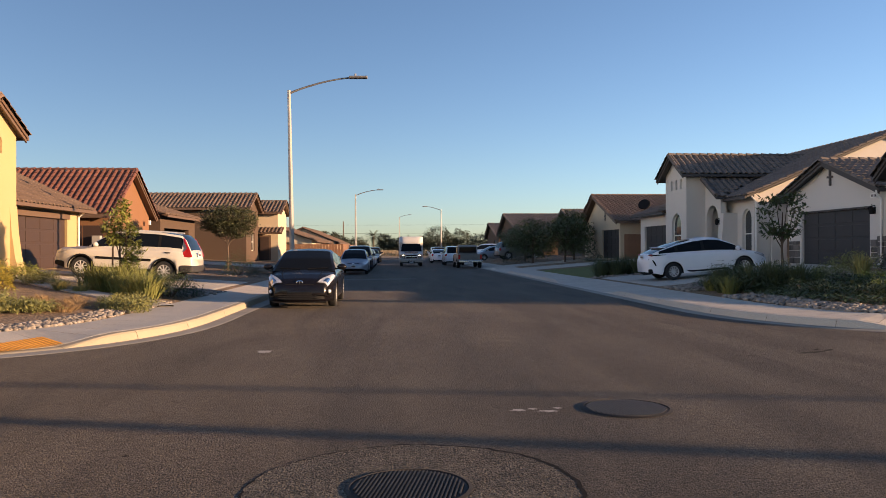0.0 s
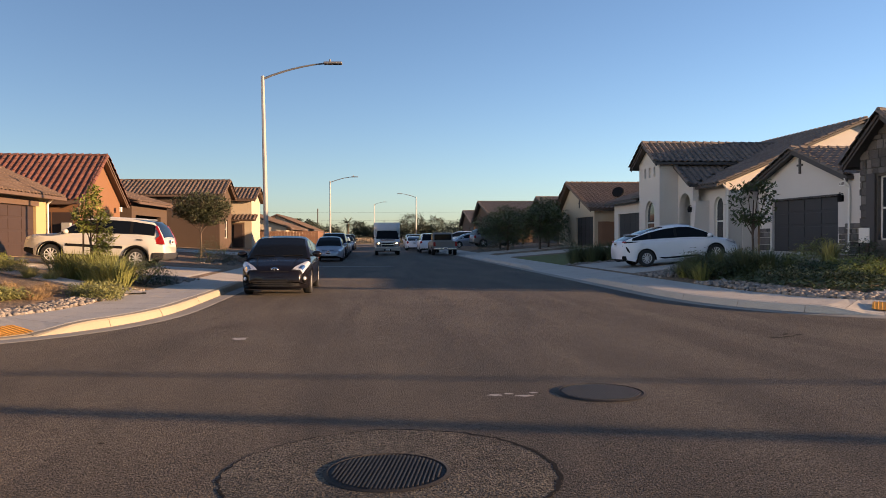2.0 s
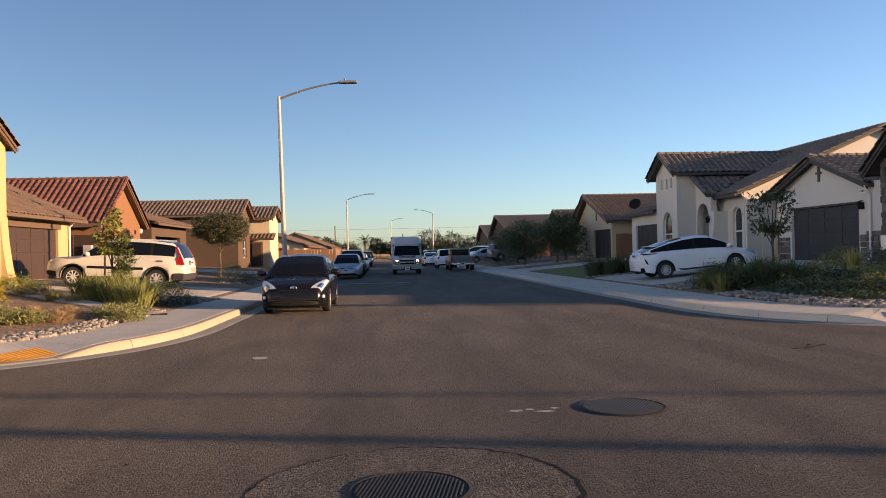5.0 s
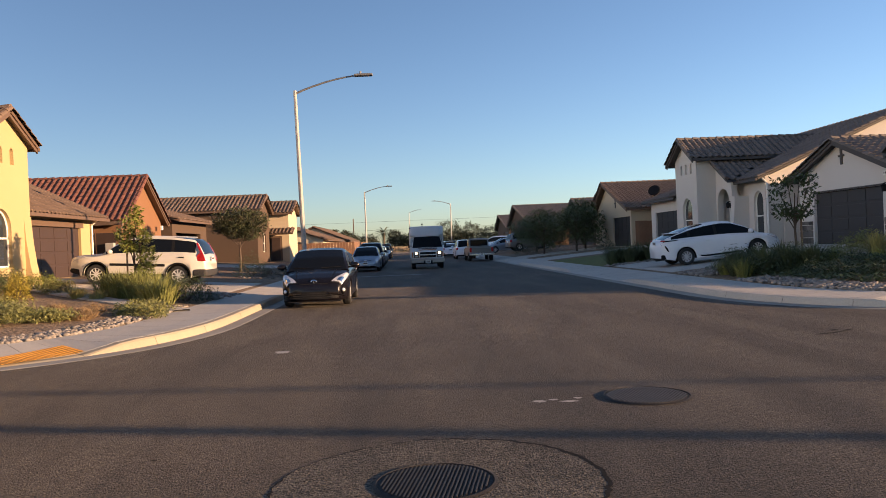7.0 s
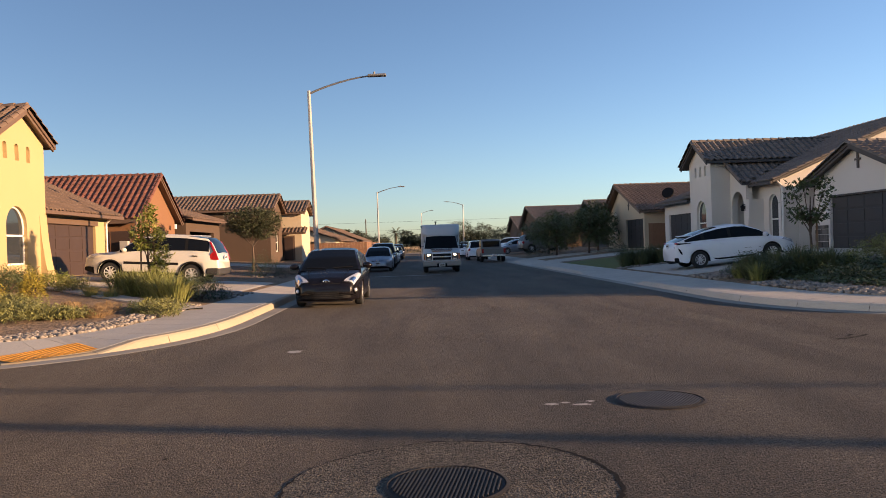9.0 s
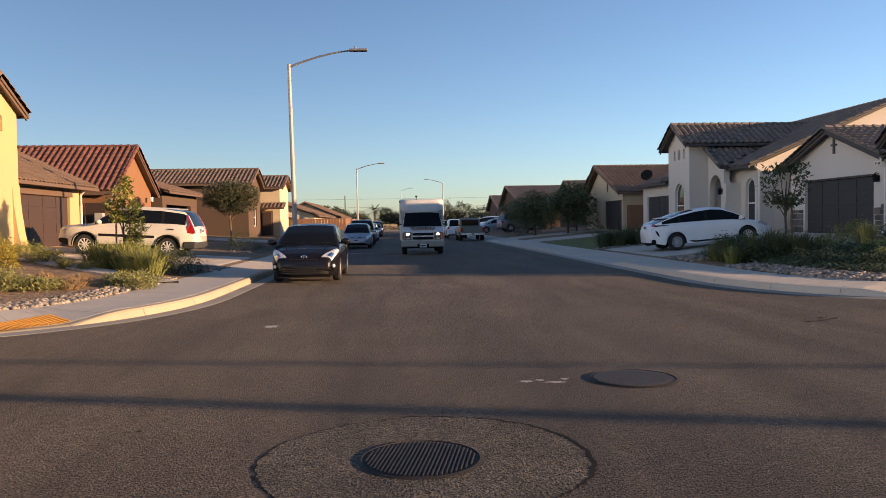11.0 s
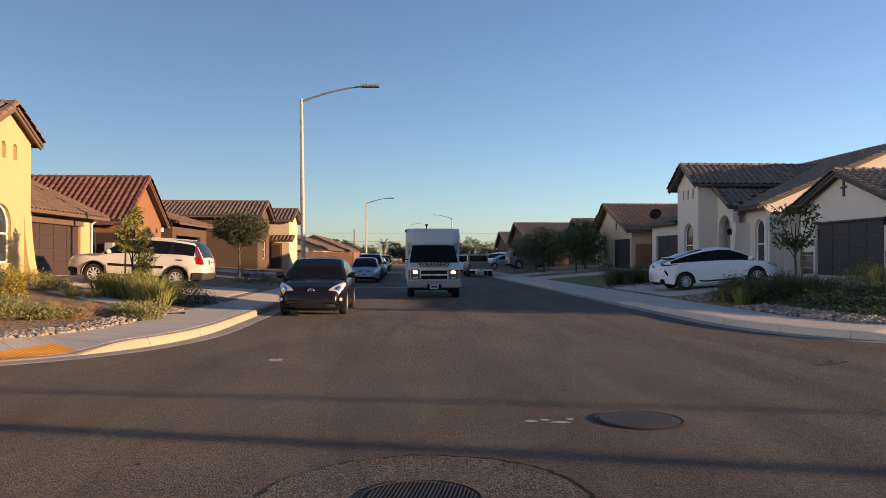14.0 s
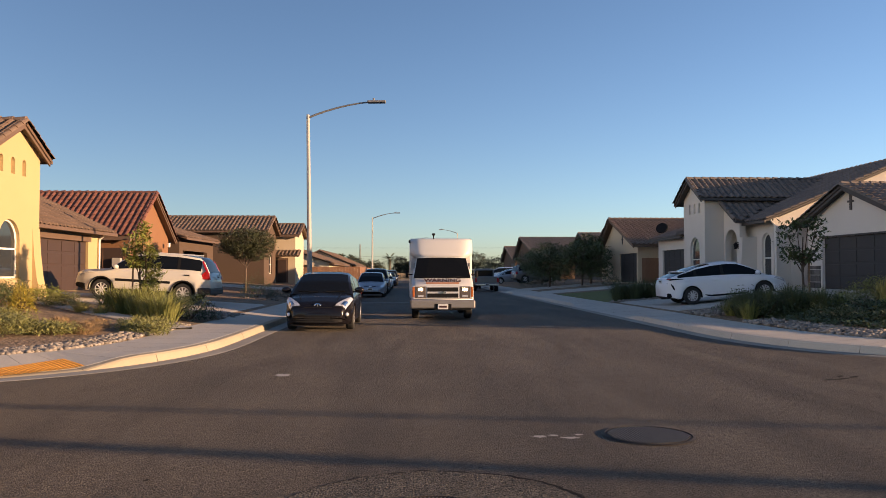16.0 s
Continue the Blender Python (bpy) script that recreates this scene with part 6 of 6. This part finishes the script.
def rocks(points_fn, n, label, size=(0.07, 0.15), pieces=150):
    """A band of rounded stones: the first ones apart, the rest joined."""
    meshes = []
    for k in range(6):
        bm = bmesh.new()
        bmesh.ops.create_icosphere(bm, subdivisions=1, radius=1)
        for v in bm.verts:
            v.co *= 1 + 0.35 * noise.noise(v.co * 1.3 + Vector((k * 7, 0, 0)))
        me = bpy.data.meshes.new("rock")
        bm.to_mesh(me), bm.free()
        me.materials.append(ROCK)
        me.polygons.foreach_set("use_smooth", [True] * len(me.polygons))
        meshes.append(me)
    top = base("rock_border", pose(0, 0, 0), label, "rocks", kind="structure")
    vs, fs = [], []
    for i in range(n):
        x, y = points_fn()
        s_ = random.uniform(*size)
        m = pose(x, y, max(ground_z(x, y), 0.12) + s_ * random.uniform(0.1, 0.55), random.uniform(-25, 25), random.uniform(-25, 25), random.uniform(0, 360)) @ Matrix.Diagonal((s_ * random.uniform(0.9, 1.5), s_, s_ * random.uniform(0.5, 0.8), 1))
        me = random.choice(meshes)
        if i < pieces:
            ob = new("rock", me)
            ob.parent, ob.matrix_basis = top, m
        else:
            k = len(vs)
            vs += [m @ v.co for v in me.vertices]
            fs += [tuple(j + k for j in p.vertices) for p in me.polygons]
    if vs:
        from_lists("pebbles", vs, fs, ROCKS, top, smooth=True)["kind"] = "stuff"


def along(path, i0, i1, a, b):
    def pick():
        f = random.uniform(i0, i1)
        i = int(f)
        (x0, y0), (nx, ny) = path[i]
        (x1, y1), _ = path[i + 1]
        o = random.uniform(a, b)
        return x0 + (x1 - x0) * (f - i) + nx * o, y0 + (y1 - y0) * (f - i) + ny * o
    return pick


def within(x0, x1, y0, y1):
    return lambda: (random.uniform(x0, x1), random.uniform(y0, y1))


LP, RP = left_path(), right_path()
rocks(along(LP, LARC - 19, LARC + 4, WALK + 0.05, WALK + 0.65), 1900, "band of pale river rocks beside the pavement", (0.026, 0.056), 290)
rocks(within(-6.3, -5.2, 21.6, 24.4), 160, "flat pale stones between bed and driveway", (0.04, 0.08), 80)
rocks(along(RP, RARC - 18, RARC + 1, WALK + 0.05, WALK + 0.9), 1300, "band of grey river rocks beside the pavement", (0.04, 0.075), 290)
rocks(within(8.9, 10.8, 22.4, 24.8), 340, "grey river rocks at a driveway edge", (0.045, 0.085), 100)
rocks(within(8.8, 11.5, 32.9, 33.5), 150, "grey river rocks beside a lawn", (0.05, 0.09), 60)
rocks(within(-7.6, -5.4, 35.0, 40.0), 200, "grey stones in a shaded front bed", (0.035, 0.07), 80)

# left beds
for x, y, rx, ry, rz, mt, n, label in (
        (-7.9, 15.2, 0.85, 0.7, 0.24, LEAF_OLIVE, 3000, "low grey green spreading shrub in a bed"),
        (-8.6, 16.3, 0.85, 0.75, 0.28, LEAF_OLIVE, 2600, "low grey green spreading shrub in a bed"),
        (-9.5, 15.8, 0.9, 0.8, 0.26, LEAF_OLIVE, 2600, "low grey green spreading shrub in a bed"),
        (-7.15, 15.5, 0.6, 0.55, 0.2, LEAF_OLIVE, 1700, "low grey green spreading shrub in a bed"),
        (-8.8, 15.0, 0.8, 0.6, 0.24, LEAF_OLIVE, 2200, "low grey green spreading shrub in a bed"),
        (-5.75, 16.9, 0.5, 0.9, 0.22, LEAF_OLIVE, 1700, "low green spreading shrub behind river rocks"),
        (-6.1, 18.0, 0.5, 0.7, 0.22, LEAF_OLIVE, 1200, "low green spreading shrub behind river rocks"),
        (-10.1, 20.4, 0.34, 0.34, 0.62, LEAF_YELLOW, 1300, "upright yellow green shrub in a bed"),
        (-9.9, 18.2, 0.3, 0.3, 0.34, LEAF_YELLOW, 700, "small bright yellow shrub in a bed"),
        (-11.4, 21.6, 0.8, 0.8, 0.62, LEAF_MID, 1900, "rounded green shrub before a yellow house"),
        (-11.9, 23.0, 0.75, 0.8, 0.55, LEAF_MID, 1700, "rounded green shrub before a yellow house"),
        (-11.5, 24.5, 0.7, 0.7, 0.42, LEAF, 1600, "rounded green shrub before a yellow house"),
        (-10.3, 23.2, 0.55, 0.55, 0.36, LEAF_OLIVE, 1300, "rounded olive shrub beside a concrete path"),
        (-6.0, 21.2, 0.7, 0.9, 0.6, LEAF_DARK, 1600, "dark green shrub at a driveway edge"),
        (-6.9, 22.0, 0.6, 0.7, 0.6, LEAF_DARK, 1300, "dark green shrub at a driveway edge"),
        (-7.2, 36.4, 0.8, 0.9, 0.9, LEAF_DARK, 1300, "dark upright shrub beyond a driveway"),
        (-6.0, 38.5, 1.2, 1.6, 0.4, LEAF_DARK, 1400, "low dark ground cover in a front bed"),
        (-9.9, 71.0, 0.7, 0.7, 0.8, LEAF_DARK, 700, "dark round shrub before a cream house")):
    shrub(x, y, rx, ry, rz * 1.15, mt, label, int(n * 1.7), 0.07)
for x, y in ((-8.6, 22.5), (-8.0, 21.9), (-7.3, 21.2), (-6.7, 20.5), (-7.6, 22.3), (-6.3, 20.2), (-6.9, 21.6)):
    grass_clump(x, y, random.uniform(0.75, 0.95), random.uniform(0.75, 1.0), BLADE, "tall arching green grass clump", 230)
for x, y in ((-7.0, 16.9), (-7.6, 17.3), (-6.9, 17.4), (-7.3, 16.5), (-6.7, 16.4), (-8.0, 17.9), (-7.2, 18.0), (-6.6, 15.8), (-7.1, 15.9)):
    grass_clump(x, y, 0.6, random.uniform(0.2, 0.32), STRAW, "dry straw coloured grass tuft", 320, 0.005, 1.2)
for x, y in ((-9.0, 21.4), (-8.5, 22.3), (-8.3, 21.0), (-9.3, 22.2)):
    grass_clump(x, y, 0.5, 0.32, FLAX, "fine pale green grass tuft", 240, 0.007)
tree(-8.5, 24.5, 2.55, [(0.02, 0, 2.15, 0.3, 0.3, 0.3), (-0.3, 0.1, 1.75, 0.3, 0.3, 0.24), (0.38, -0.1, 1.75, 0.26, 0.26, 0.25), (-0.12, 0, 1.42, 0.26, 0.26, 0.2), (0.4, 0, 1.15, 0.3, 0.3, 0.34), (0.3, 0, 0.72, 0.28, 0.28, 0.25), (0.08, 0.1, 2.5, 0.2, 0.2, 0.22)], LEAF, "young slender green tree with twin stakes", 0.035, 1900, 0.15, 2)
tree(-8.9, 42.0, 3.5, [(-0.7, 0, 2.75, 0.75, 0.8, 0.65), (0.75, 0.2, 2.85, 0.75, 0.8, 0.6), (0, 0, 2.9, 0.8, 0.8, 0.65), (-0.2, 0, 2.25, 0.8, 0.8, 0.45), (0.6, 0, 2.15, 0.7, 0.7, 0.4), (-1.05, 0, 2.5, 0.45, 0.5, 0.4), (1.2, 0, 2.6, 0.4, 0.5, 0.45)], LEAF_OLIVE_DARK, "dense olive green tree before a brown house", 0.06, 9500, 0.14)

# right beds
for x, y, rx, ry, rz, mt, n, label in (
        (9.9, 21.0, 1.0, 0.8, 0.62, LEAF_DARK, 2200, "low dark green shrub beside river rocks"),
        (11.0, 20.6, 1.0, 0.8, 0.6, LEAF_DARK, 2200, "low dark green shrub beside river rocks"),
        (10.2, 22.6, 1.1, 0.8, 0.7, LEAF_DARK, 2000, "shaded green shrub near a driveway"),
        (11.8, 22.8, 0.9, 0.8, 0.6, LEAF_OLIVE, 1600, "shaded green shrub near a driveway"),
        (13.4, 22.2, 1.0, 0.9, 0.5, LEAF_OLIVE, 1600, "shaded olive shrub round a young tree"),
        (10.6, 18.4, 1.2, 0.9, 0.3, LEAF_DARK, 2200, "low leafy green ground cover"),
        (12.2, 19.0, 1.3, 0.9, 0.32, LEAF_DARK, 2200, "low leafy green ground cover"),
        (11.2, 17.0, 0.9, 0.7, 0.3, LEAF_DARK, 1800, "low leafy green ground cover"),
        (13.0, 19.4, 0.9, 0.7, 0.4, LEAF, 1500, "broad leaved green ground cover"),
        (12.3, 17.6, 0.8, 0.7, 0.4, LEAF, 1500, "broad leaved green ground cover"),
        (15.4, 22.4, 0.6, 0.6, 0.7, LEAF_DARK, 1100, "dark round shrub before a stone wall"),
        (15.8, 20.6, 0.8, 0.8, 0.8, LEAF_DARK, 1400, "dark round shrub before a stone wall"),
        (16.2, 26.0, 0.7, 0.9, 0.6, LEAF, 1200, "leafy shrub beside a garage"),
        (14.0, 52.8, 0.8, 0.8, 0.8, LEAF_DARK, 900, "dark round shrub before a garage"),
        (10.0, 63.0, 1.4, 1.4, 0.9, LEAF_DARK, 1500, "dark shaded shrub in a front yard"),
        (11.5, 66.0, 1.4, 1.4, 1.0, LEAF_DARK, 1500, "dark shaded shrub in a front yard")):
    shrub(x, y, rx, ry, rz, mt, label, n, 0.085)
for x, y in ((9.4, 34.0), (10.0, 33.7), (10.5, 34.1), (11.0, 33.6), (9.8, 34.5)):
    grass_clump(x, y, 0.95, random.uniform(0.85, 1.05), BLADE_DIM, "rounded green ornamental grass at a lawn's end", 300, 0.012)
for x, y in ((9.5, 21.4), (10.1, 21.0), (10.7, 20.8), (11.2, 20.4), (9.9, 22.4), (10.6, 22.7), (11.4, 22.6)):
    grass_clump(x, y, 0.75, random.uniform(0.7, 0.9), BLADE_DIM, "shaded green ornamental grass beside river rocks", 300, 0.01)
for x, y, r, h in ((13.6, 21.4, 0.5, 0.85), (14.2, 18.4, 0.9, 1.0), (14.8, 19.0, 0.9, 1.05)):
    grass_clump(x, y, r, h, FLAX, "tall yellow green flax clump", 150, 0.018, 0.2, "flax_clump")
for x, y in ((9.3, 20.6), (10.4, 21.8), (11.4, 21.6), (12.4, 21.6), (9.5, 22.2)):
    grass_clump(x, y, 0.6, 0.6, BLADE, "shaded green grass tuft", 220, 0.01)
tree(12.57, 24.0, 2.9, [(-0.5, 0, 2.3, 0.3, 0.3, 0.42), (-0.45, 0, 1.65, 0.3, 0.3, 0.25), (0.5, 0, 2.45, 0.28, 0.28, 0.4), (0.55, 0, 1.95, 0.22, 0.22, 0.35), (0.1, 0, 1.55, 0.45, 0.35, 0.18), (-0.2, 0, 2.55, 0.2, 0.2, 0.2), (0.25, 0.1, 2.65, 0.25, 0.25, 0.2)], LEAF_MID, "young staked tree with sparse clumps of leaves", 0.04, 1000, 0.17, 1)
for x, y, h, r in ((11.0, 60.0, 3.3, 1.6), (12.9, 57.0, 3.7, 1.7), (14.3, 60.0, 3.6, 1.5), (11.6, 67.0, 3.6, 1.8)):
    tree(x, y, h, [(0, 0, h * 0.75, r * 0.8, r, h * 0.2), (r * 0.7, 0.4, h * 0.6, r * 0.6, r * 0.6, h * 0.22), (-r * 0.8, -0.3, h * 0.6, r * 0.6, r * 0.6, h * 0.2), (-r * 0.3, 0, h * 0.4, r * 0.8, r * 0.8, h * 0.2), (r * 0.5, -0.4, h * 0.33, r * 0.6, r * 0.6, h * 0.2), (0.3, 0, h * 0.95, r * 0.4, r * 0.4, h * 0.12)], LEAF_MID, "bushy dark green tree in a shaded front yard", 0.07, 5200, 0.2)

# Stand-in tree out of view, added to throw a thin shadow across the road.
tree(15.6, 16.8, 5.4, [(0, 0, 1.6, 0.35, 0.35, 0.8), (0, 0, 2.8, 0.4, 0.4, 0.9), (0, 0, 4.0, 0.36, 0.36, 0.8), (0, 0, 5.0, 0.25, 0.25, 0.6)], LEAF_DARK, "unseen slender evergreen tree added to cast a narrow shadow band", 0.07, 3500, 0.12)

# a leafy mat behind the river rocks
random.seed(77)
vs, fs = [], []
while len(fs) < 13000:
    x, y = random.uniform(8.8, 15.6), random.uniform(13.6, 21.6)
    o = off_right(x, y)
    if o < WALK + 0.85 or o > WALK + 4.4 or noise.noise((x * 0.7, y * 0.7, 3.0)) < -0.3:
        continue
    leaf_quads(vs, fs, Vector((x, y, ground_z(x, y) + random.uniform(0.01, 0.14 + 0.1 * noise.noise((x * 1.7, y * 1.7, 0))))), 0.11, 0.4)
tagged(from_lists("ground_cover", vs, fs, LEAF_MID), "low dark green leafy mat behind river rocks", "ground cover", kind="stuff")

# a yard sign
sign = base("yard_sign", pose(15.9, 23.2, ground_z(15.9, 23.2), 0, 0, 8), "small blank white yard sign on two legs", "sign")
boxed("panel", (-0.02, 0.02, -0.22, 0.22, 0.5, 0.98), WHITEPAINT, sign, bevel=0.01)
for s_ in (-0.2, 0.2):
    boxed("leg", (-0.012, 0.012, s_ - 0.012, s_ + 0.012, -0.05, 0.56), BLACK, sign)

# the far end of the street
for x, y, h, r in ((-22, 178, 6.0, 3.0), (-12.5, 172, 5.0, 2.6), (-8.5, 176, 4.2, 2.4), (-2.2, 182, 5.2, 1.8), (0.6, 180, 4.2, 2.0), (7.0, 176, 4.6, 2.4), (10.3, 180, 7.0, 3.2), (16.0, 182, 6.2, 2.9), (13.2, 186, 4.6, 2.4), (20.0, 172, 5.0, 3.0), (24.0, 170, 6.0, 3.4), (30.0, 176, 6.0, 3.5), (-30, 180, 6, 3.4), (-17, 186, 5.0, 2.6), (38, 182, 7, 3.5), (-40, 184, 6, 3.4)):
    tree(x, y, h, [(0, 0, h * 0.68, r, r, h * 0.33), (r * 0.5, 0, h * 0.5, r * 0.75, r * 0.75, h * 0.3), (-r * 0.5, 0, h * 0.45, r * 0.75, r * 0.75, h * 0.28)], LEAF_FAR, "distant dark tree at the street's end", 0.12, 3600, 0.42, z=-0.04)


def palm(x, y, h, r, label):
    top = base("palm_tree", pose(x, y, -0.04), label, "tree", "palms at the street's end")
    bm = bmesh.new()
    tube(bm, [(0, 0, -0.1), (0, 0, h * 0.5), (0, 0, h)], [0.28, 0.22, 0.2], 8)
    from_bm("trunk", bm, BARK, top)
    vs, fs = [], []
    for k in range(46):
        a, el = random.uniform(0, 6.28), random.uniform(-0.9, 1.3)
        d = Vector((math.cos(a) * math.cos(el), math.sin(a) * math.cos(el), math.sin(el)))
        side = Vector((-math.sin(a), math.cos(a), 0))
        for q in np.linspace(0.15, 1, 12):
            c = Vector((0, 0, h)) + d * r * q - Vector((0, 0, 0.35 * r * q * q))
            for s_ in (1, -1):
                k0 = len(vs)
                tip = c + side * s_ * r * 0.22 * (1.1 - q * 0.6) + d * 0.25 - Vector((0, 0, 0.15))
                vs += [c, c + d * 0.12, tip]
                fs.append((k0, k0 + 1, k0 + 2))
    from_lists("fronds", vs, fs, LEAF_FAR, top)["kind"] = "stuff"


palm(-4.6, 176, 4.6, 2.2, "distant bushy palm at the street's end")
palm(-13.6, 178, 4.6, 1.7, "distant slender palm at the street's end")
palm(-16.0, 178, 4.8, 1.7, "distant slender palm at the street's end")
vs, fs = [], []
for _ in range(5200):
    leaf_quads(vs, fs, Vector((random.uniform(-45, 45), 171 + random.gauss(0, 0.6), random.uniform(0, 1) ** 0.8 * (1.5 + 0.5 * math.sin(_)))), 0.4)
tagged(from_lists("hedge", vs, fs, LEAF_FAR), "long low green hedge at the street's end", "hedge", kind="stuff")
tagged(boxed("far_wall", (-60, 60, 173.0, 173.3, 0.0, 1.3), material("far_tan_wall", (0.4, 0.3, 0.2), 0.9)), "low tan wall behind the hedge", "wall", kind="structure")


def utility_pole(x, y, h, label):
    top = base("utility_pole", pose(x, y, -0.04), label, "utility pole", "utility poles")
    bm = bmesh.new()
    tube(bm, [(0, 0, -0.2), (0, 0, h)], [0.17, 0.12], 8)
    from_bm("pole", bm, BARK, top)
    boxed("crossarm", (-0.06, 0.06, -1.1, 1.1, h - 0.7, h - 0.58), BARK, top)


def cable(a, b, sag, r, label):
    bm = bmesh.new()
    a, b = Vector(a), Vector(b)
    tube(bm, [a.lerp(b, f) - Vector((0, 0, sag * 4 * f * (1 - f))) for f in np.linspace(0, 1, 25)], r, 6)
    tagged(from_bm("cable", bm, BLACK), label, "cable", "overhead cables")


utility_pole(-11.8, 182, 8.2, "distant wooden utility pole")
utility_pole(95.0, -21.0, 9.0, "wooden utility pole beside the cross street")
utility_pole(-55.0, 14.0, 9.0, "wooden utility pole beside the cross street")
for z_ in (5.6, 7.6):
    cable((-120, 184, z_), (120, 184, z_ + 0.3), 0.4, 0.016, "thin distant overhead cable")
CABLE_H = 4.6
back = SUN_TO * (CABLE_H / math.tan(SUN_EL))
for (x0, y0), (x1, y1), r_, drop_ in (((-3.386, 6.857), (3.489, 5.123), 0.12, 0.0), ((-4.331, 8.758), (4.829, 7.137), 0.055, 0.0)):
    slope_ = (y1 - y0) / (x1 - x0)
    line_y = lambda x: y0 + slope_ * (x - back.x - x0) + back.y
    cable((-55, line_y(-55), CABLE_H), (95, line_y(95), CABLE_H), 0.0, r_, "thick dark overhead cable bundle above the junction")


def motions():
    """The truck drives nearer and its wheels turn."""
    rows = [(0, 67.4, 1.54), (3.5, 57.8, 1.52), (7, 47.3, 1.48), (11, 36.6, 1.2), (12.5, 33.0, 1.15), (14.5, 28.3, 1.12), (16, 25.0, 1.08)]
    ts = [r[0] for r in rows]
    fit = np.polyfit(ts, [r[1] for r in rows], 3)
    side = np.polyfit(ts, [r[2] for r in rows], 2)
    times = [round(0.5 * i, 2) for i in range(33)]
    walk(TRUCK, [(t, pose(np.polyval(side, t), np.polyval(fit, t), 0, 0, 0, -90)) for t in times])
    start = np.polyval(fit, 0)
    fine = [round(0.16 * i, 2) for i in range(101)]
    for w in TRUCK_WHEELS:
        at = w.matrix_basis.translation.copy()
        walk(w, [(t, pose(*at, 0, 0, 0) @ Matrix.Rotation((start - np.polyval(fit, t)) / 0.37, 4, "Y")) for t in fine])


motions()
